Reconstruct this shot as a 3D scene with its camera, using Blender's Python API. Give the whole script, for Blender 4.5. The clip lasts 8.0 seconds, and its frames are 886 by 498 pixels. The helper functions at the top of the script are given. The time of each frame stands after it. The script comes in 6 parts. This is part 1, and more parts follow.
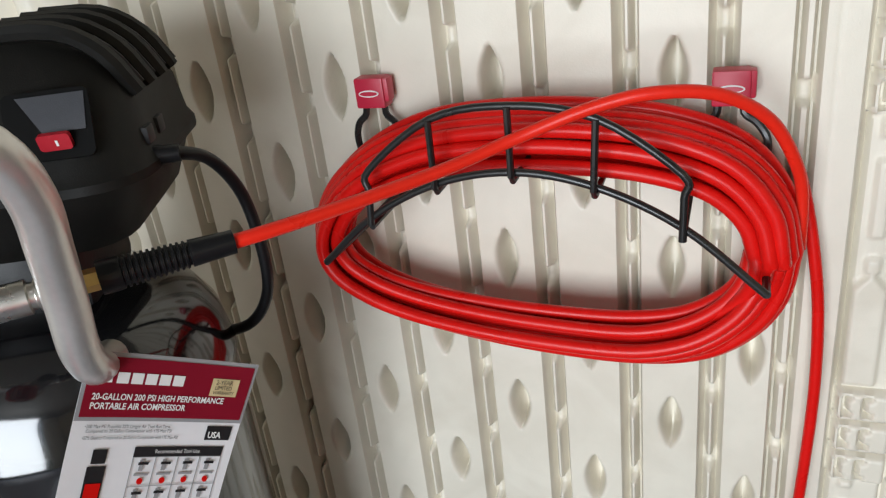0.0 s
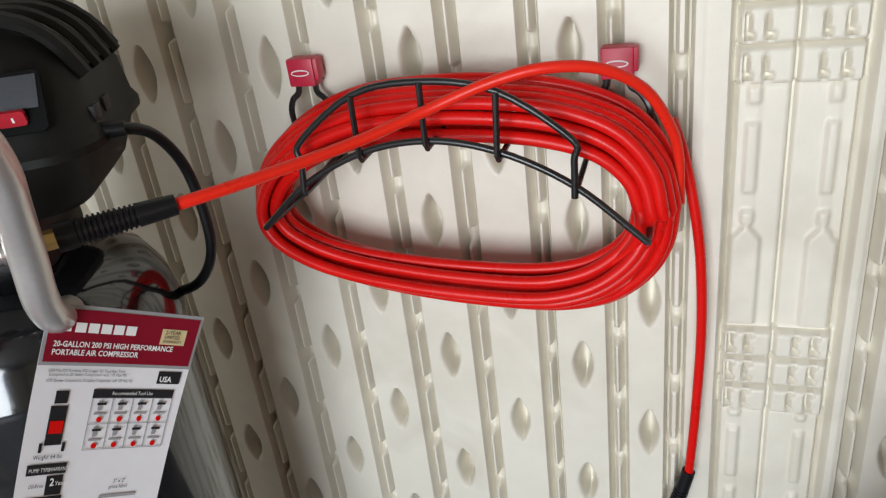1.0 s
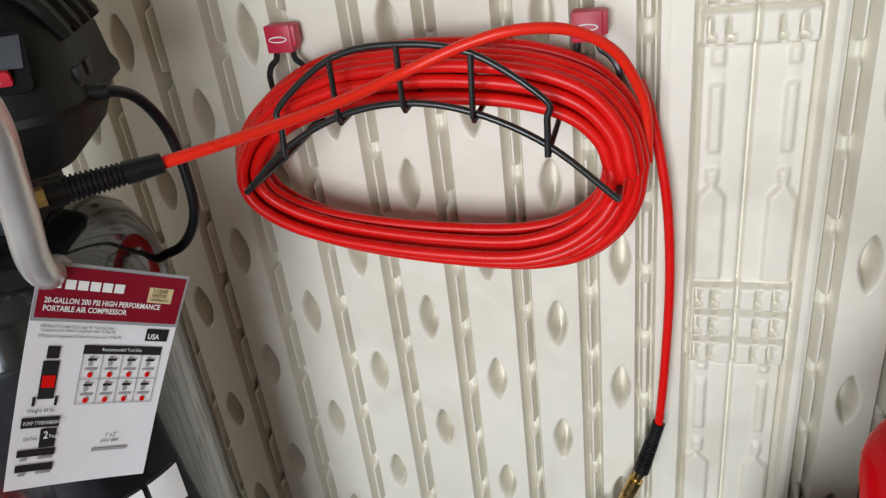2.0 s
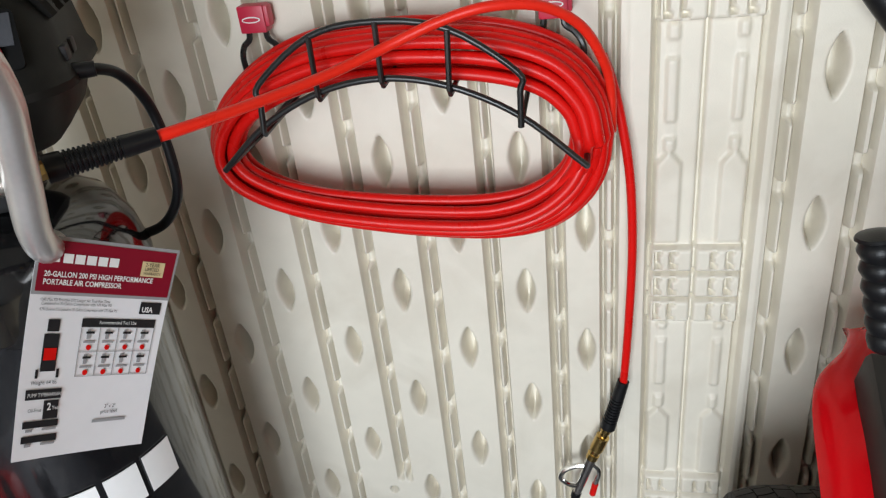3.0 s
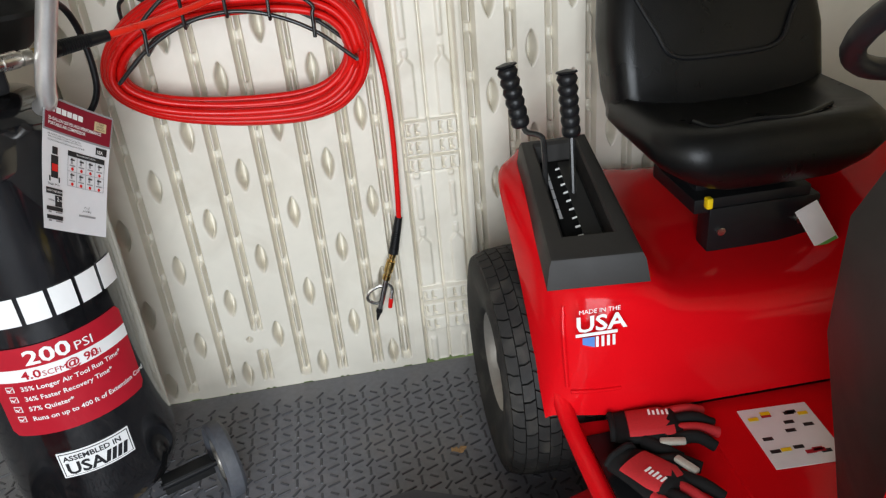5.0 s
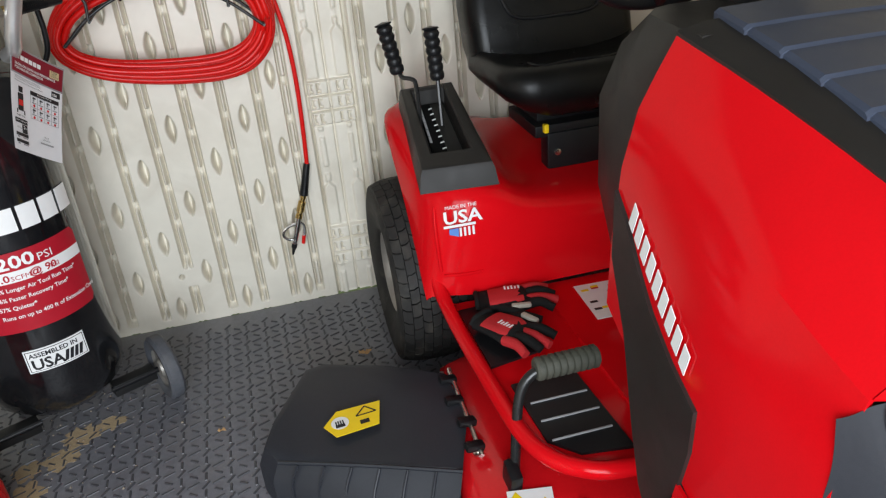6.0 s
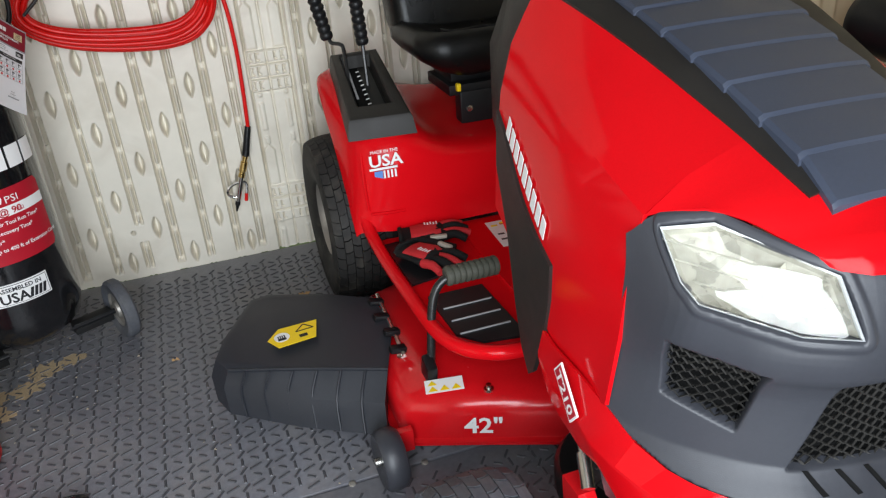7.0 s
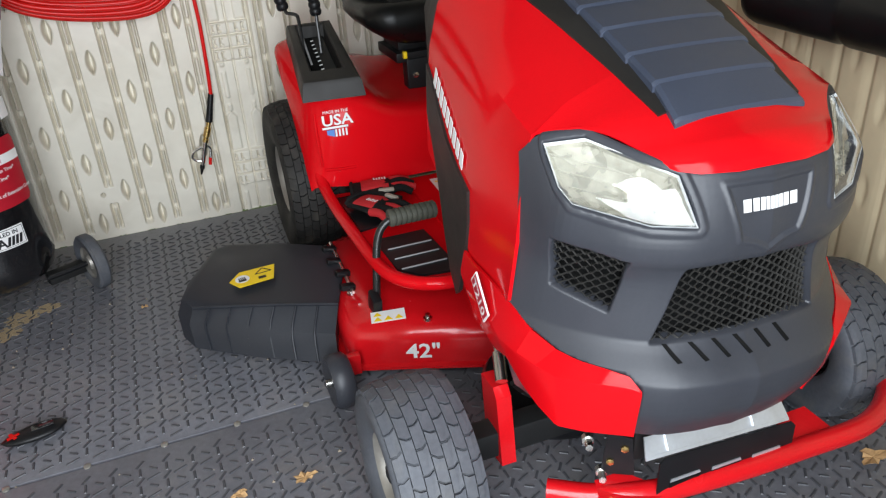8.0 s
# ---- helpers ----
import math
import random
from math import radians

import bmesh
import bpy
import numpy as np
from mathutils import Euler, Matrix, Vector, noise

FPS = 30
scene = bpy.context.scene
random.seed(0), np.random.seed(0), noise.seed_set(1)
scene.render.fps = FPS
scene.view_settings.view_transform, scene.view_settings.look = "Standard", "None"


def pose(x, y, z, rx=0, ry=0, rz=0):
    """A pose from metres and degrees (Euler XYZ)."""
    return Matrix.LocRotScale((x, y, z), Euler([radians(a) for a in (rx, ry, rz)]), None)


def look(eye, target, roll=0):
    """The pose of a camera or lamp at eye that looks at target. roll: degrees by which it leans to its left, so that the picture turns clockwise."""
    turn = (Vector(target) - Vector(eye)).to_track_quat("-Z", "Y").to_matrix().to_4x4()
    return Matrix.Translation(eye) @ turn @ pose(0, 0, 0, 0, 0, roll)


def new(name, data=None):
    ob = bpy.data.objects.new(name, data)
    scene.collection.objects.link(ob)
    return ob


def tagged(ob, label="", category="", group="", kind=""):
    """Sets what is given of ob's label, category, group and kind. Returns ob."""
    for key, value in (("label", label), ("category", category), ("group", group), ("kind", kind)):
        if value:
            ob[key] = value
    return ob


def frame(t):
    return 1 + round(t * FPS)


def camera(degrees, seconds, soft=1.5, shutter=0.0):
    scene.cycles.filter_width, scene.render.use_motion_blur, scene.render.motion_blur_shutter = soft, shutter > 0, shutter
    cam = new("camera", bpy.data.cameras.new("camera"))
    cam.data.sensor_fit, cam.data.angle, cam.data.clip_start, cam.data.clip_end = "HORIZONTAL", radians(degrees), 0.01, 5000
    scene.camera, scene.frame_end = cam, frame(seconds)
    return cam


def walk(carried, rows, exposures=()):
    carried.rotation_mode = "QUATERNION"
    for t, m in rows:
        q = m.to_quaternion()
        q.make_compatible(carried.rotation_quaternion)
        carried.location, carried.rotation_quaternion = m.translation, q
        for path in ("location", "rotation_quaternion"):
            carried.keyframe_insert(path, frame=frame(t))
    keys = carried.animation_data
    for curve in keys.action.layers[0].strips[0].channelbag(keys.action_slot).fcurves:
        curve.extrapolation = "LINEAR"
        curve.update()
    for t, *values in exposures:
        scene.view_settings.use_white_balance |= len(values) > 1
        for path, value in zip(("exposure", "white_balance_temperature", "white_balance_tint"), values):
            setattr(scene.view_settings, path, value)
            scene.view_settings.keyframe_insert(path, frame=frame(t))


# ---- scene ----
cam = camera(60.5, 8.0, soft=1.25)
PATH = [
    (0, (0.281, 0.102, 1.257), (-0.435, 1.777, 0.431), -7.3),
    (0.5, (0.331, 0.059, 1.27), (-0.325, 1.747, 0.421), -7.5),
    (1, (0.353, 0.023, 1.272), (-0.261, 1.709, 0.389), -7.5),
    (1.5, (0.359, -0.003, 1.262), (-0.218, 1.681, 0.352), -7.4),
    (3, (0.32, -0.074, 1.263), (-0.073, 1.63, 0.293), -6.8),
    (3.5, (0.267, -0.169, 1.27), (0.039, 1.561, 0.291), -6.1),
    (4, (0.194, -0.337, 1.279), (0.142, 1.409, 0.305), -5.8),
    (4.5, (0.202, -0.537, 1.274), (0.298, 1.215, 0.313), -5.5),
    (5, (0.274, -0.778, 1.267), (0.472, 0.973, 0.32), -5.4),
    (6.5, (0.249, -1.397, 1.224), (0.72, 0.315, 0.303), -4.7),
    (7, (0.227, -1.539, 1.213), (0.755, 0.151, 0.283), -4.2),
    (7.5, (0.223, -1.687, 1.202), (0.789, -0.016, 0.261), -4.0),
    (8, (0.216, -1.781, 1.201), (0.808, -0.126, 0.247), -3.5),
]
walk(cam, [(t, look(eye, target, roll)) for t, eye, target, roll in PATH],
     exposures=[(0, -0.16), (3.5, -0.14), (5.0, -0.14), (6.5, -0.38), (8, -0.38)])

# ---- light ----
world = bpy.data.worlds.new("sky")
scene.world = world
world.use_nodes = True
_wn = world.node_tree.nodes
_sky = _wn.new("ShaderNodeTexSky")
_sky.sky_type = 'NISHITA'
_sky.sun_disc = False
_sky.sun_elevation = radians(48)
_sky.sun_rotation = radians(20)
_sky.air_density = 1.0
world.node_tree.links.new(_sky.outputs["Color"], _wn["Background"].inputs["Color"])
_wn["Background"].inputs["Strength"].default_value = 0.13

sun_data = bpy.data.lights.new("sun", 'SUN')
sun_data.energy = 3.0
sun_data.angle = radians(0.5)
sun_data.color = (1.0, 0.95, 0.87)
sun = new("sun", sun_data)
sun.matrix_world = look((-3, 7, 9), (0, 0, 0))

# Daylight through the open double door behind the camera.
door_light = bpy.data.lights.new("doorway_daylight", 'AREA')
door_light.shape = 'RECTANGLE'
door_light.size, door_light.size_y = 1.35, 1.6
door_light.energy = 103
door_light.color = (0.87, 0.935, 1.0)
dl = new("doorway_daylight", door_light)
dl.matrix_world = look((0.02, -2.16, 1.12), (0.0, 0.5, 0.40))


# ---- materials ----
def mat(name, color, rough=0.5, metal=0.0, vary=0.12, scale=6.0, fine=60.0, bump=0.0, bump_scale=200.0,
        coat=0.0, spec=0.5, dirt=None, dirt_amount=0.0, dirt_scale=4.0, rough_vary=0.08, trans=0.0):
    """A surface with broad and fine variation of its colour and gloss, fine relief, and dirt in patches."""
    m = bpy.data.materials.new(name)
    m.use_nodes = True
    nt = m.node_tree
    n, l = nt.nodes, nt.links
    b = n["Principled BSDF"]
    tc = n.new("ShaderNodeTexCoord")

    def noise_tex(s, detail=4.0, dist=0.0):
        t = n.new("ShaderNodeTexNoise")
        t.inputs["Scale"].default_value = s
        t.inputs["Detail"].default_value = detail
        t.inputs["Distortion"].default_value = dist
        l.new(tc.outputs["Object"], t.inputs["Vector"])
        return t

    big, small = noise_tex(scale, 4, 0.4), noise_tex(fine, 3)
    mix = n.new("ShaderNodeMix")
    mix.data_type = 'FLOAT'
    mix.inputs["Factor"].default_value = 0.45
    l.new(big.outputs["Fac"], mix.inputs["A"])
    l.new(small.outputs["Fac"], mix.inputs["B"])
    ramp = n.new("ShaderNodeMapRange")
    ramp.inputs["From Min"].default_value = 0.3
    ramp.inputs["From Max"].default_value = 0.7
    ramp.inputs["To Min"].default_value = 1 - vary
    ramp.inputs["To Max"].default_value = 1 + vary
    l.new(mix.outputs["Result"], ramp.inputs["Value"])
    mul = n.new("ShaderNodeVectorMath")
    mul.operation = 'SCALE'
    mul.inputs[0].default_value = color[:3]
    l.new(ramp.outputs["Result"], mul.inputs["Scale"])
    out = mul.outputs["Vector"]
    if dirt:
        d = noise_tex(dirt_scale, 7, 0.8)
        dr = n.new("ShaderNodeMapRange")
        dr.inputs["From Min"].default_value = 0.5
        dr.inputs["From Max"].default_value = 0.72
        dr.inputs["To Max"].default_value = dirt_amount
        l.new(d.outputs["Fac"], dr.inputs["Value"])
        dm = n.new("ShaderNodeMix")
        dm.data_type = 'RGBA'
        dm.inputs["B"].default_value = (*dirt, 1)
        l.new(dr.outputs["Result"], dm.inputs["Factor"])
        l.new(out, dm.inputs["A"])
        out = dm.outputs["Result"]
    l.new(out, b.inputs["Base Color"])
    rr = n.new("ShaderNodeMapRange")
    rr.inputs["From Min"].default_value = 0.3
    rr.inputs["From Max"].default_value = 0.7
    rr.inputs["To Min"].default_value = max(0.02, rough - rough_vary)
    rr.inputs["To Max"].default_value = min(1, rough + rough_vary)
    l.new(big.outputs["Fac"], rr.inputs["Value"])
    l.new(rr.outputs["Result"], b.inputs["Roughness"])
    b.inputs["Metallic"].default_value = metal
    b.inputs["Specular IOR Level"].default_value = spec
    b.inputs["Coat Weight"].default_value = coat
    b.inputs["Coat Roughness"].default_value = 0.06
    b.inputs["Transmission Weight"].default_value = trans
    if bump:
        bt = noise_tex(bump_scale, 3)
        bn = n.new("ShaderNodeBump")
        bn.inputs["Strength"].default_value = bump
        bn.inputs["Distance"].default_value = 0.002
        l.new(bt.outputs["Fac"], bn.inputs["Height"])
        l.new(bn.outputs["Normal"], b.inputs["Normal"])
    return m


M_WALL = mat("tan_plastic", (0.76, 0.710, 0.605), 0.42, vary=0.04, scale=3.0, fine=30, bump=0.12, bump_scale=500, dirt=(0.42, 0.35, 0.25), dirt_amount=0.22, dirt_scale=7)
# The wall plastic again, with shade and warm bounce put into its colour.
M_WALL2 = mat("shaded_tan_plastic", (0.66, 0.55, 0.36), 0.45, vary=0.05, scale=3.0, fine=30, bump=0.1, bump_scale=400)
M_ROOF = mat("grey_roof_plastic", (0.22, 0.21, 0.19), 0.6, vary=0.08)
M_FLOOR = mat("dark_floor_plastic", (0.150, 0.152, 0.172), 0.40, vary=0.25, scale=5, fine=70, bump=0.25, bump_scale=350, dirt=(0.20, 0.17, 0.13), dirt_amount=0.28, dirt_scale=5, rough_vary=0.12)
# Floor plastic darkened for the bars, so they read as shaded slots.
M_TREAD = mat("shaded_tread_plastic", (0.056, 0.057, 0.064), 0.42, spec=0.5, vary=0.2, scale=5, fine=70, bump=0.2, bump_scale=350)
M_CHUTE = mat("dark_chute_plastic", (0.022, 0.024, 0.030), 0.44, spec=0.35, vary=0.18, scale=7, fine=200, bump=0.12, bump_scale=900)
M_DUST = mat("sawdust", (0.36, 0.27, 0.16), 0.9, vary=0.3, fine=200, bump=0.5, bump_scale=600)
M_GRASS = mat("lawn", (0.07, 0.10, 0.03), 0.9, vary=0.4, scale=2, fine=40)
M_RED = mat("red_paint", (0.62, 0.004, 0.008), 0.11, vary=0.05, scale=5, fine=300, coat=0.0, spec=0.16, bump=0.02, bump_scale=900, rough_vary=0.05)
M_REDMET = mat("red_powder_coat", (0.58, 0.007, 0.011), 0.20, vary=0.08, scale=7, fine=200, coat=0.2, spec=0.4, bump=0.04, bump_scale=600)
M_GREY = mat("charcoal_plastic", (0.036, 0.038, 0.046), 0.40, spec=0.45, vary=0.10, scale=7, fine=200, bump=0.12, bump_scale=900)
M_COWL = mat("slate_plastic", (0.046, 0.056, 0.084), 0.38, vary=0.10, scale=7, fine=200, bump=0.12, bump_scale=900)
M_BLACK = mat("black_plastic", (0.008, 0.008, 0.009), 0.38, spec=0.28, vary=0.15, scale=9, fine=150, bump=0.1, bump_scale=700)
M_MATTE = mat("matte_black_plastic", (0.019, 0.017, 0.0155), 0.50, spec=0.35, vary=0.15, scale=9, fine=150, bump=0.15, bump_scale=700)
M_DARK = mat("dark_steel", (0.010, 0.010, 0.010), 0.5, spec=0.3, vary=0.2)
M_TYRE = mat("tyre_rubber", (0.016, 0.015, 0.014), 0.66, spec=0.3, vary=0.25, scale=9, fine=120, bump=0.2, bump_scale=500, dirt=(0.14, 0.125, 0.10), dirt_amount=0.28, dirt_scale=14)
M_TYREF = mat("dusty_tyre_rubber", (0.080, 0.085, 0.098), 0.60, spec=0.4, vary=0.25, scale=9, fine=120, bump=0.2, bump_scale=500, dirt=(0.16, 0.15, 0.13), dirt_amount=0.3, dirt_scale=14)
M_RIM = mat("grey_rim_paint", (0.30, 0.28, 0.25), 0.4, metal=0.5, vary=0.15)
M_SEAT = mat("black_vinyl", (0.005, 0.005, 0.005), 0.32, spec=0.25, vary=0.15, scale=9, fine=200, bump=0.25, bump_scale=450)
M_HOSE = mat("red_hose_plastic", (0.66, 0.008, 0.006), 0.30, spec=0.25, vary=0.07, scale=12, fine=150, bump=0.05, bump_scale=700)
M_HOSE2 = mat("orange_red_hose_plastic", (0.74, 0.022, 0.010), 0.32, spec=0.25, vary=0.06, scale=12, fine=150, bump=0.08, bump_scale=900)
M_CLIP = mat("crimson_plastic", (0.50, 0.018, 0.050), 0.38, vary=0.06)
M_WIRE = mat("black_coated_wire", (0.014, 0.014, 0.014), 0.30, vary=0.2)
M_TANK = mat("gloss_black_enamel", (0.007, 0.007, 0.008), 0.12, vary=0.15, scale=8, fine=260, coat=0.8, bump=0.03, bump_scale=350, rough_vary=0.05, dirt=(0.10, 0.09, 0.08), dirt_amount=0.10, dirt_scale=40)
M_SHROUD = mat("dusty_black_plastic", (0.009, 0.0085, 0.0075), 0.52, spec=0.2, vary=0.12, scale=8, fine=200, bump=0.15, bump_scale=800)
M_ALU = mat("satin_grey_paint", (0.62, 0.60, 0.58), 0.34, metal=0.75, vary=0.06, scale=9, fine=160, bump=0.05, bump_scale=600)
M_STEEL = mat("zinc_steel", (0.62, 0.60, 0.56), 0.26, metal=1.0, vary=0.1, scale=20, fine=200)
M_CHROME = mat("chrome", (0.80, 0.79, 0.77), 0.20, metal=1.0, vary=0.06, scale=20, fine=200)
M_BRASS = mat("brass", (0.62, 0.43, 0.16), 0.28, metal=1.0, vary=0.1, scale=20)
M_COPPER = mat("copper_wire", (0.7, 0.3, 0.16), 0.3, metal=1.0)
M_WHITE = mat("white_print", (0.80, 0.80, 0.79), 0.45, vary=0.03)
M_CARD = mat("white_card", (0.78, 0.78, 0.80), 0.38, vary=0.03, scale=9)
M_MAROON = mat("maroon_print", (0.22, 0.008, 0.022), 0.42, spec=0.2, vary=0.06)
M_LABELRED = mat("red_label_print", (0.40, 0.012, 0.024), 0.36, spec=0.3, vary=0.06)
M_INK = mat("black_print", (0.016, 0.016, 0.018), 0.5, spec=0.3, vary=0.1)
# Black that stands in for the shade inside recesses and slots.
M_HOLE = mat("recess_shade_black", (0.006, 0.006, 0.006), 0.8, spec=0.1, vary=0.1)
M_GUARD = mat("bright_sheet_steel", (0.66, 0.69, 0.73), 0.40, metal=0.7, vary=0.08, scale=14, fine=120, bump=0.05)
M_GINK = mat("grey_print", (0.30, 0.30, 0.31), 0.5, vary=0.1)
M_YELLOW = mat("yellow_label", (0.86, 0.60, 0.006), 0.4, vary=0.05)
M_GOLD = mat("gold_print", (0.62, 0.50, 0.28), 0.4, vary=0.06)
M_GREEN = mat("green_print", (0.12, 0.40, 0.08), 0.4, vary=0.06)
M_BLUE = mat("blue_print", (0.10, 0.24, 0.60), 0.4, vary=0.06)
M_OLIVE = mat("olive_rubber", (0.060, 0.060, 0.045), 0.65, vary=0.2, bump=0.2, bump_scale=500)
M_GLOVEB = mat("black_glove_fabric", (0.009, 0.009, 0.009), 0.85, spec=0.2, vary=0.3, fine=300, bump=0.5, bump_scale=900)
M_GLOVER = mat("red_glove_fabric", (0.50, 0.015, 0.020), 0.75, vary=0.2, fine=300, bump=0.5, bump_scale=900)
M_GLOVEG = mat("grey_glove_patch", (0.42, 0.38, 0.32), 0.8, vary=0.2, fine=300, bump=0.4, bump_scale=900)
M_CRUMB = mat("tan_crumbs", (0.26, 0.22, 0.17), 0.85, vary=0.3)
M_LEAF = mat("dry_leaf", (0.45, 0.27, 0.12), 0.8, vary=0.3, scale=40, fine=200)
M_REFLECT = mat("lamp_reflector", (0.31, 0.30, 0.255), 0.30, metal=0.45, vary=0.30, scale=35, fine=90, bump=0.5, bump_scale=60)
M_MESH = mat("black_mesh_steel", (0.045, 0.043, 0.040), 0.30, spec=0.7, vary=0.2, scale=30, fine=200)
M_RIMCLEAR = mat("frosted_clear_plastic", (0.55, 0.57, 0.58), 0.25, vary=0.05)
M_GLASS = bpy.data.materials.new("clear_plastic")
M_GLASS.use_nodes = True
_g = M_GLASS.node_tree.nodes["Principled BSDF"]
_g.inputs["Base Color"].default_value = (0.97, 0.97, 0.95, 1)
_g.inputs["Roughness"].default_value = 0.04
_g.inputs["Transmission Weight"].default_value = 1.0
_g.inputs["IOR"].default_value = 1.45


# ---- building helpers ----
BASE = {}


def thing(name, at, label, category, group=""):
    ob = new(name)
    ob.empty_display_size = 0.05
    ob.location = at
    BASE[ob.name] = Vector(at)
    return tagged(ob, label, category, group)


def part(name, bm, material, parent=None, label="", smooth=40.0):
    """Links a bmesh, given in world places, as one mesh under a thing or a part."""
    base = BASE.get(parent.name, Vector((0, 0, 0))) if parent else Vector((0, 0, 0))
    bmesh.ops.recalc_face_normals(bm, faces=bm.faces)
    bmesh.ops.translate(bm, verts=bm.verts, vec=-base)
    me = bpy.data.meshes.new(name)
    bm.to_mesh(me)
    bm.free()
    me.materials.append(material)
    if smooth:
        me.polygons.foreach_set("use_smooth", [True] * len(me.polygons))
        me.set_sharp_from_angle(angle=radians(smooth))
    ob = new(name, me)
    if parent:
        ob.parent = parent
        BASE[ob.name] = base
    else:
        BASE[ob.name] = base
    if label:
        ob["label"] = label
    return ob


def box(bm, c, size, bevel=0.0, rot=None, seg=2):
    """A box round c; rot: degrees about x, y, z."""
    r = bmesh.ops.create_cube(bm, size=1.0)
    vs = r["verts"]
    bmesh.ops.scale(bm, verts=vs, vec=size)
    if bevel:
        es = list({e for v in vs for e in v.link_edges})
        g = bmesh.ops.bevel(bm, geom=es, offset=bevel, segments=seg, affect='EDGES', profile=0.6)
        vs = list({v for f in g["faces"] for v in f.verts} | {v for v in vs if v.is_valid})
    if rot:
        bmesh.ops.rotate(bm, verts=vs, cent=(0, 0, 0), matrix=Euler([radians(a) for a in rot]).to_matrix())
    bmesh.ops.translate(bm, verts=vs, vec=c)
    return vs


def loft(bm, rings, closed=True, caps=True):
    """Joins rings of equal count."""
    vr = [[bm.verts.new(p) for p in ring] for ring in rings]
    n = len(vr[0])
    for a, b in zip(vr, vr[1:]):
        for i in range(n if closed else n - 1):
            j = (i + 1) % n
            bm.faces.new((a[i], a[j], b[j], b[i]))
    if caps and closed:
        bm.faces.new(list(reversed(vr[0])))
        bm.faces.new(vr[-1])
    return vr


def smooth_path(pts, steps=6):
    """A soft curve through the points (Catmull-Rom)."""
    p = [Vector(q) for q in pts]
    p = [2 * p[0] - p[1]] + p + [2 * p[-1] - p[-2]]
    out = []
    for i in range(1, len(p) - 2):
        for s in range(steps):
            t = s / steps
            a, b, c, d = p[i - 1:i + 3]
            out.append(0.5 * (2 * b + (c - a) * t + (2 * a - 5 * b + 4 * c - d) * t * t + (3 * b - a - 3 * c + d) * t ** 3))
    return out + [p[-2]]


def tube(bm, pts, r, n=10, steps=6, taper=None, closed=False):
    """A round bar along a soft path; r: radius, or one per path end."""
    path = smooth_path(pts, steps) if steps > 1 else [Vector(q) for q in pts]
    rings = []
    up = Vector((0.31, 0.17, 0.93)).normalized()
    for i, p in enumerate(path):
        t = (path[min(i + 1, len(path) - 1)] - path[max(i - 1, 0)]).normalized()
        side = t.cross(up)
        if side.length < 0.05:
            side = t.cross(Vector((1, 0, 0)))
        side.normalize()
        up = side.cross(t).normalized()
        k = i / (len(path) - 1)
        rad = r if taper is None else r + (taper - r) * k
        rings.append([p + (side * math.cos(a) + up * math.sin(a)) * rad for a in (2 * math.pi * j / n for j in range(n))])
    loft(bm, rings)


def lathe(bm, profile, centre, axis=(0, 0, 1), n=32, start=0.0, arc=2 * math.pi):
    """Turns (radius, height) round an axis through centre."""
    ax = Vector(axis).normalized()
    q = Vector((0, 0, 1)).rotation_difference(ax)
    rings = []
    for j in range(n):
        a = start + arc * j / n
        rings.append([Vector(centre) + q @ Vector((r * math.cos(a), r * math.sin(a), h)) for r, h in profile])
    vr = [[bm.verts.new(p) for p in ring] for ring in rings]
    for j in range(n):
        a, b = vr[j], vr[(j + 1) % n]
        for i in range(len(profile) - 1):
            if profile[i][0] < 1e-6 and profile[i + 1][0] < 1e-6:
                continue
            bm.faces.new((a[i], b[i], b[i + 1], a[i + 1]))
    bmesh.ops.remove_doubles(bm, verts=[v for ring in vr for v in ring], dist=1e-5)


def plate(bm, outline, thick, to):
    """A flat piece: 2D outline, given thickness, placed by a function of (a, b, height)."""
    lo = [bm.verts.new(to(a, b, 0.0)) for a, b in outline]
    hi = [bm.verts.new(to(a, b, thick)) for a, b in outline]
    n = len(outline)
    bm.faces.new(list(reversed(lo)))
    bm.faces.new(hi)
    for i in range(n):
        j = (i + 1) % n
        bm.faces.new((lo[i], lo[j], hi[j], hi[i]))


def frame_at(o, right, up):
    """A placing function for plate() and writing: right, up, and out of the face."""
    o, right, up = Vector(o), Vector(right).normalized(), Vector(up)
    up = (up - right * up.dot(right)).normalized()
    out = right.cross(up)
    return lambda a, b, h=0.0: o + right * a + up * b + out * h


def rect(a0, b0, a1, b1, r=0.0, n=4):
    if not r:
        return [(a0, b0), (a1, b0), (a1, b1), (a0, b1)]
    pts = []
    for cx, cy, s in ((a1 - r, b1 - r, 0), (a0 + r, b1 - r, 90), (a0 + r, b0 + r, 180), (a1 - r, b0 + r, 270)):
        for k in range(n + 1):
            a = radians(s + 90 * k / n)
            pts.append((cx + r * math.cos(a), cy + r * math.sin(a)))
    return pts


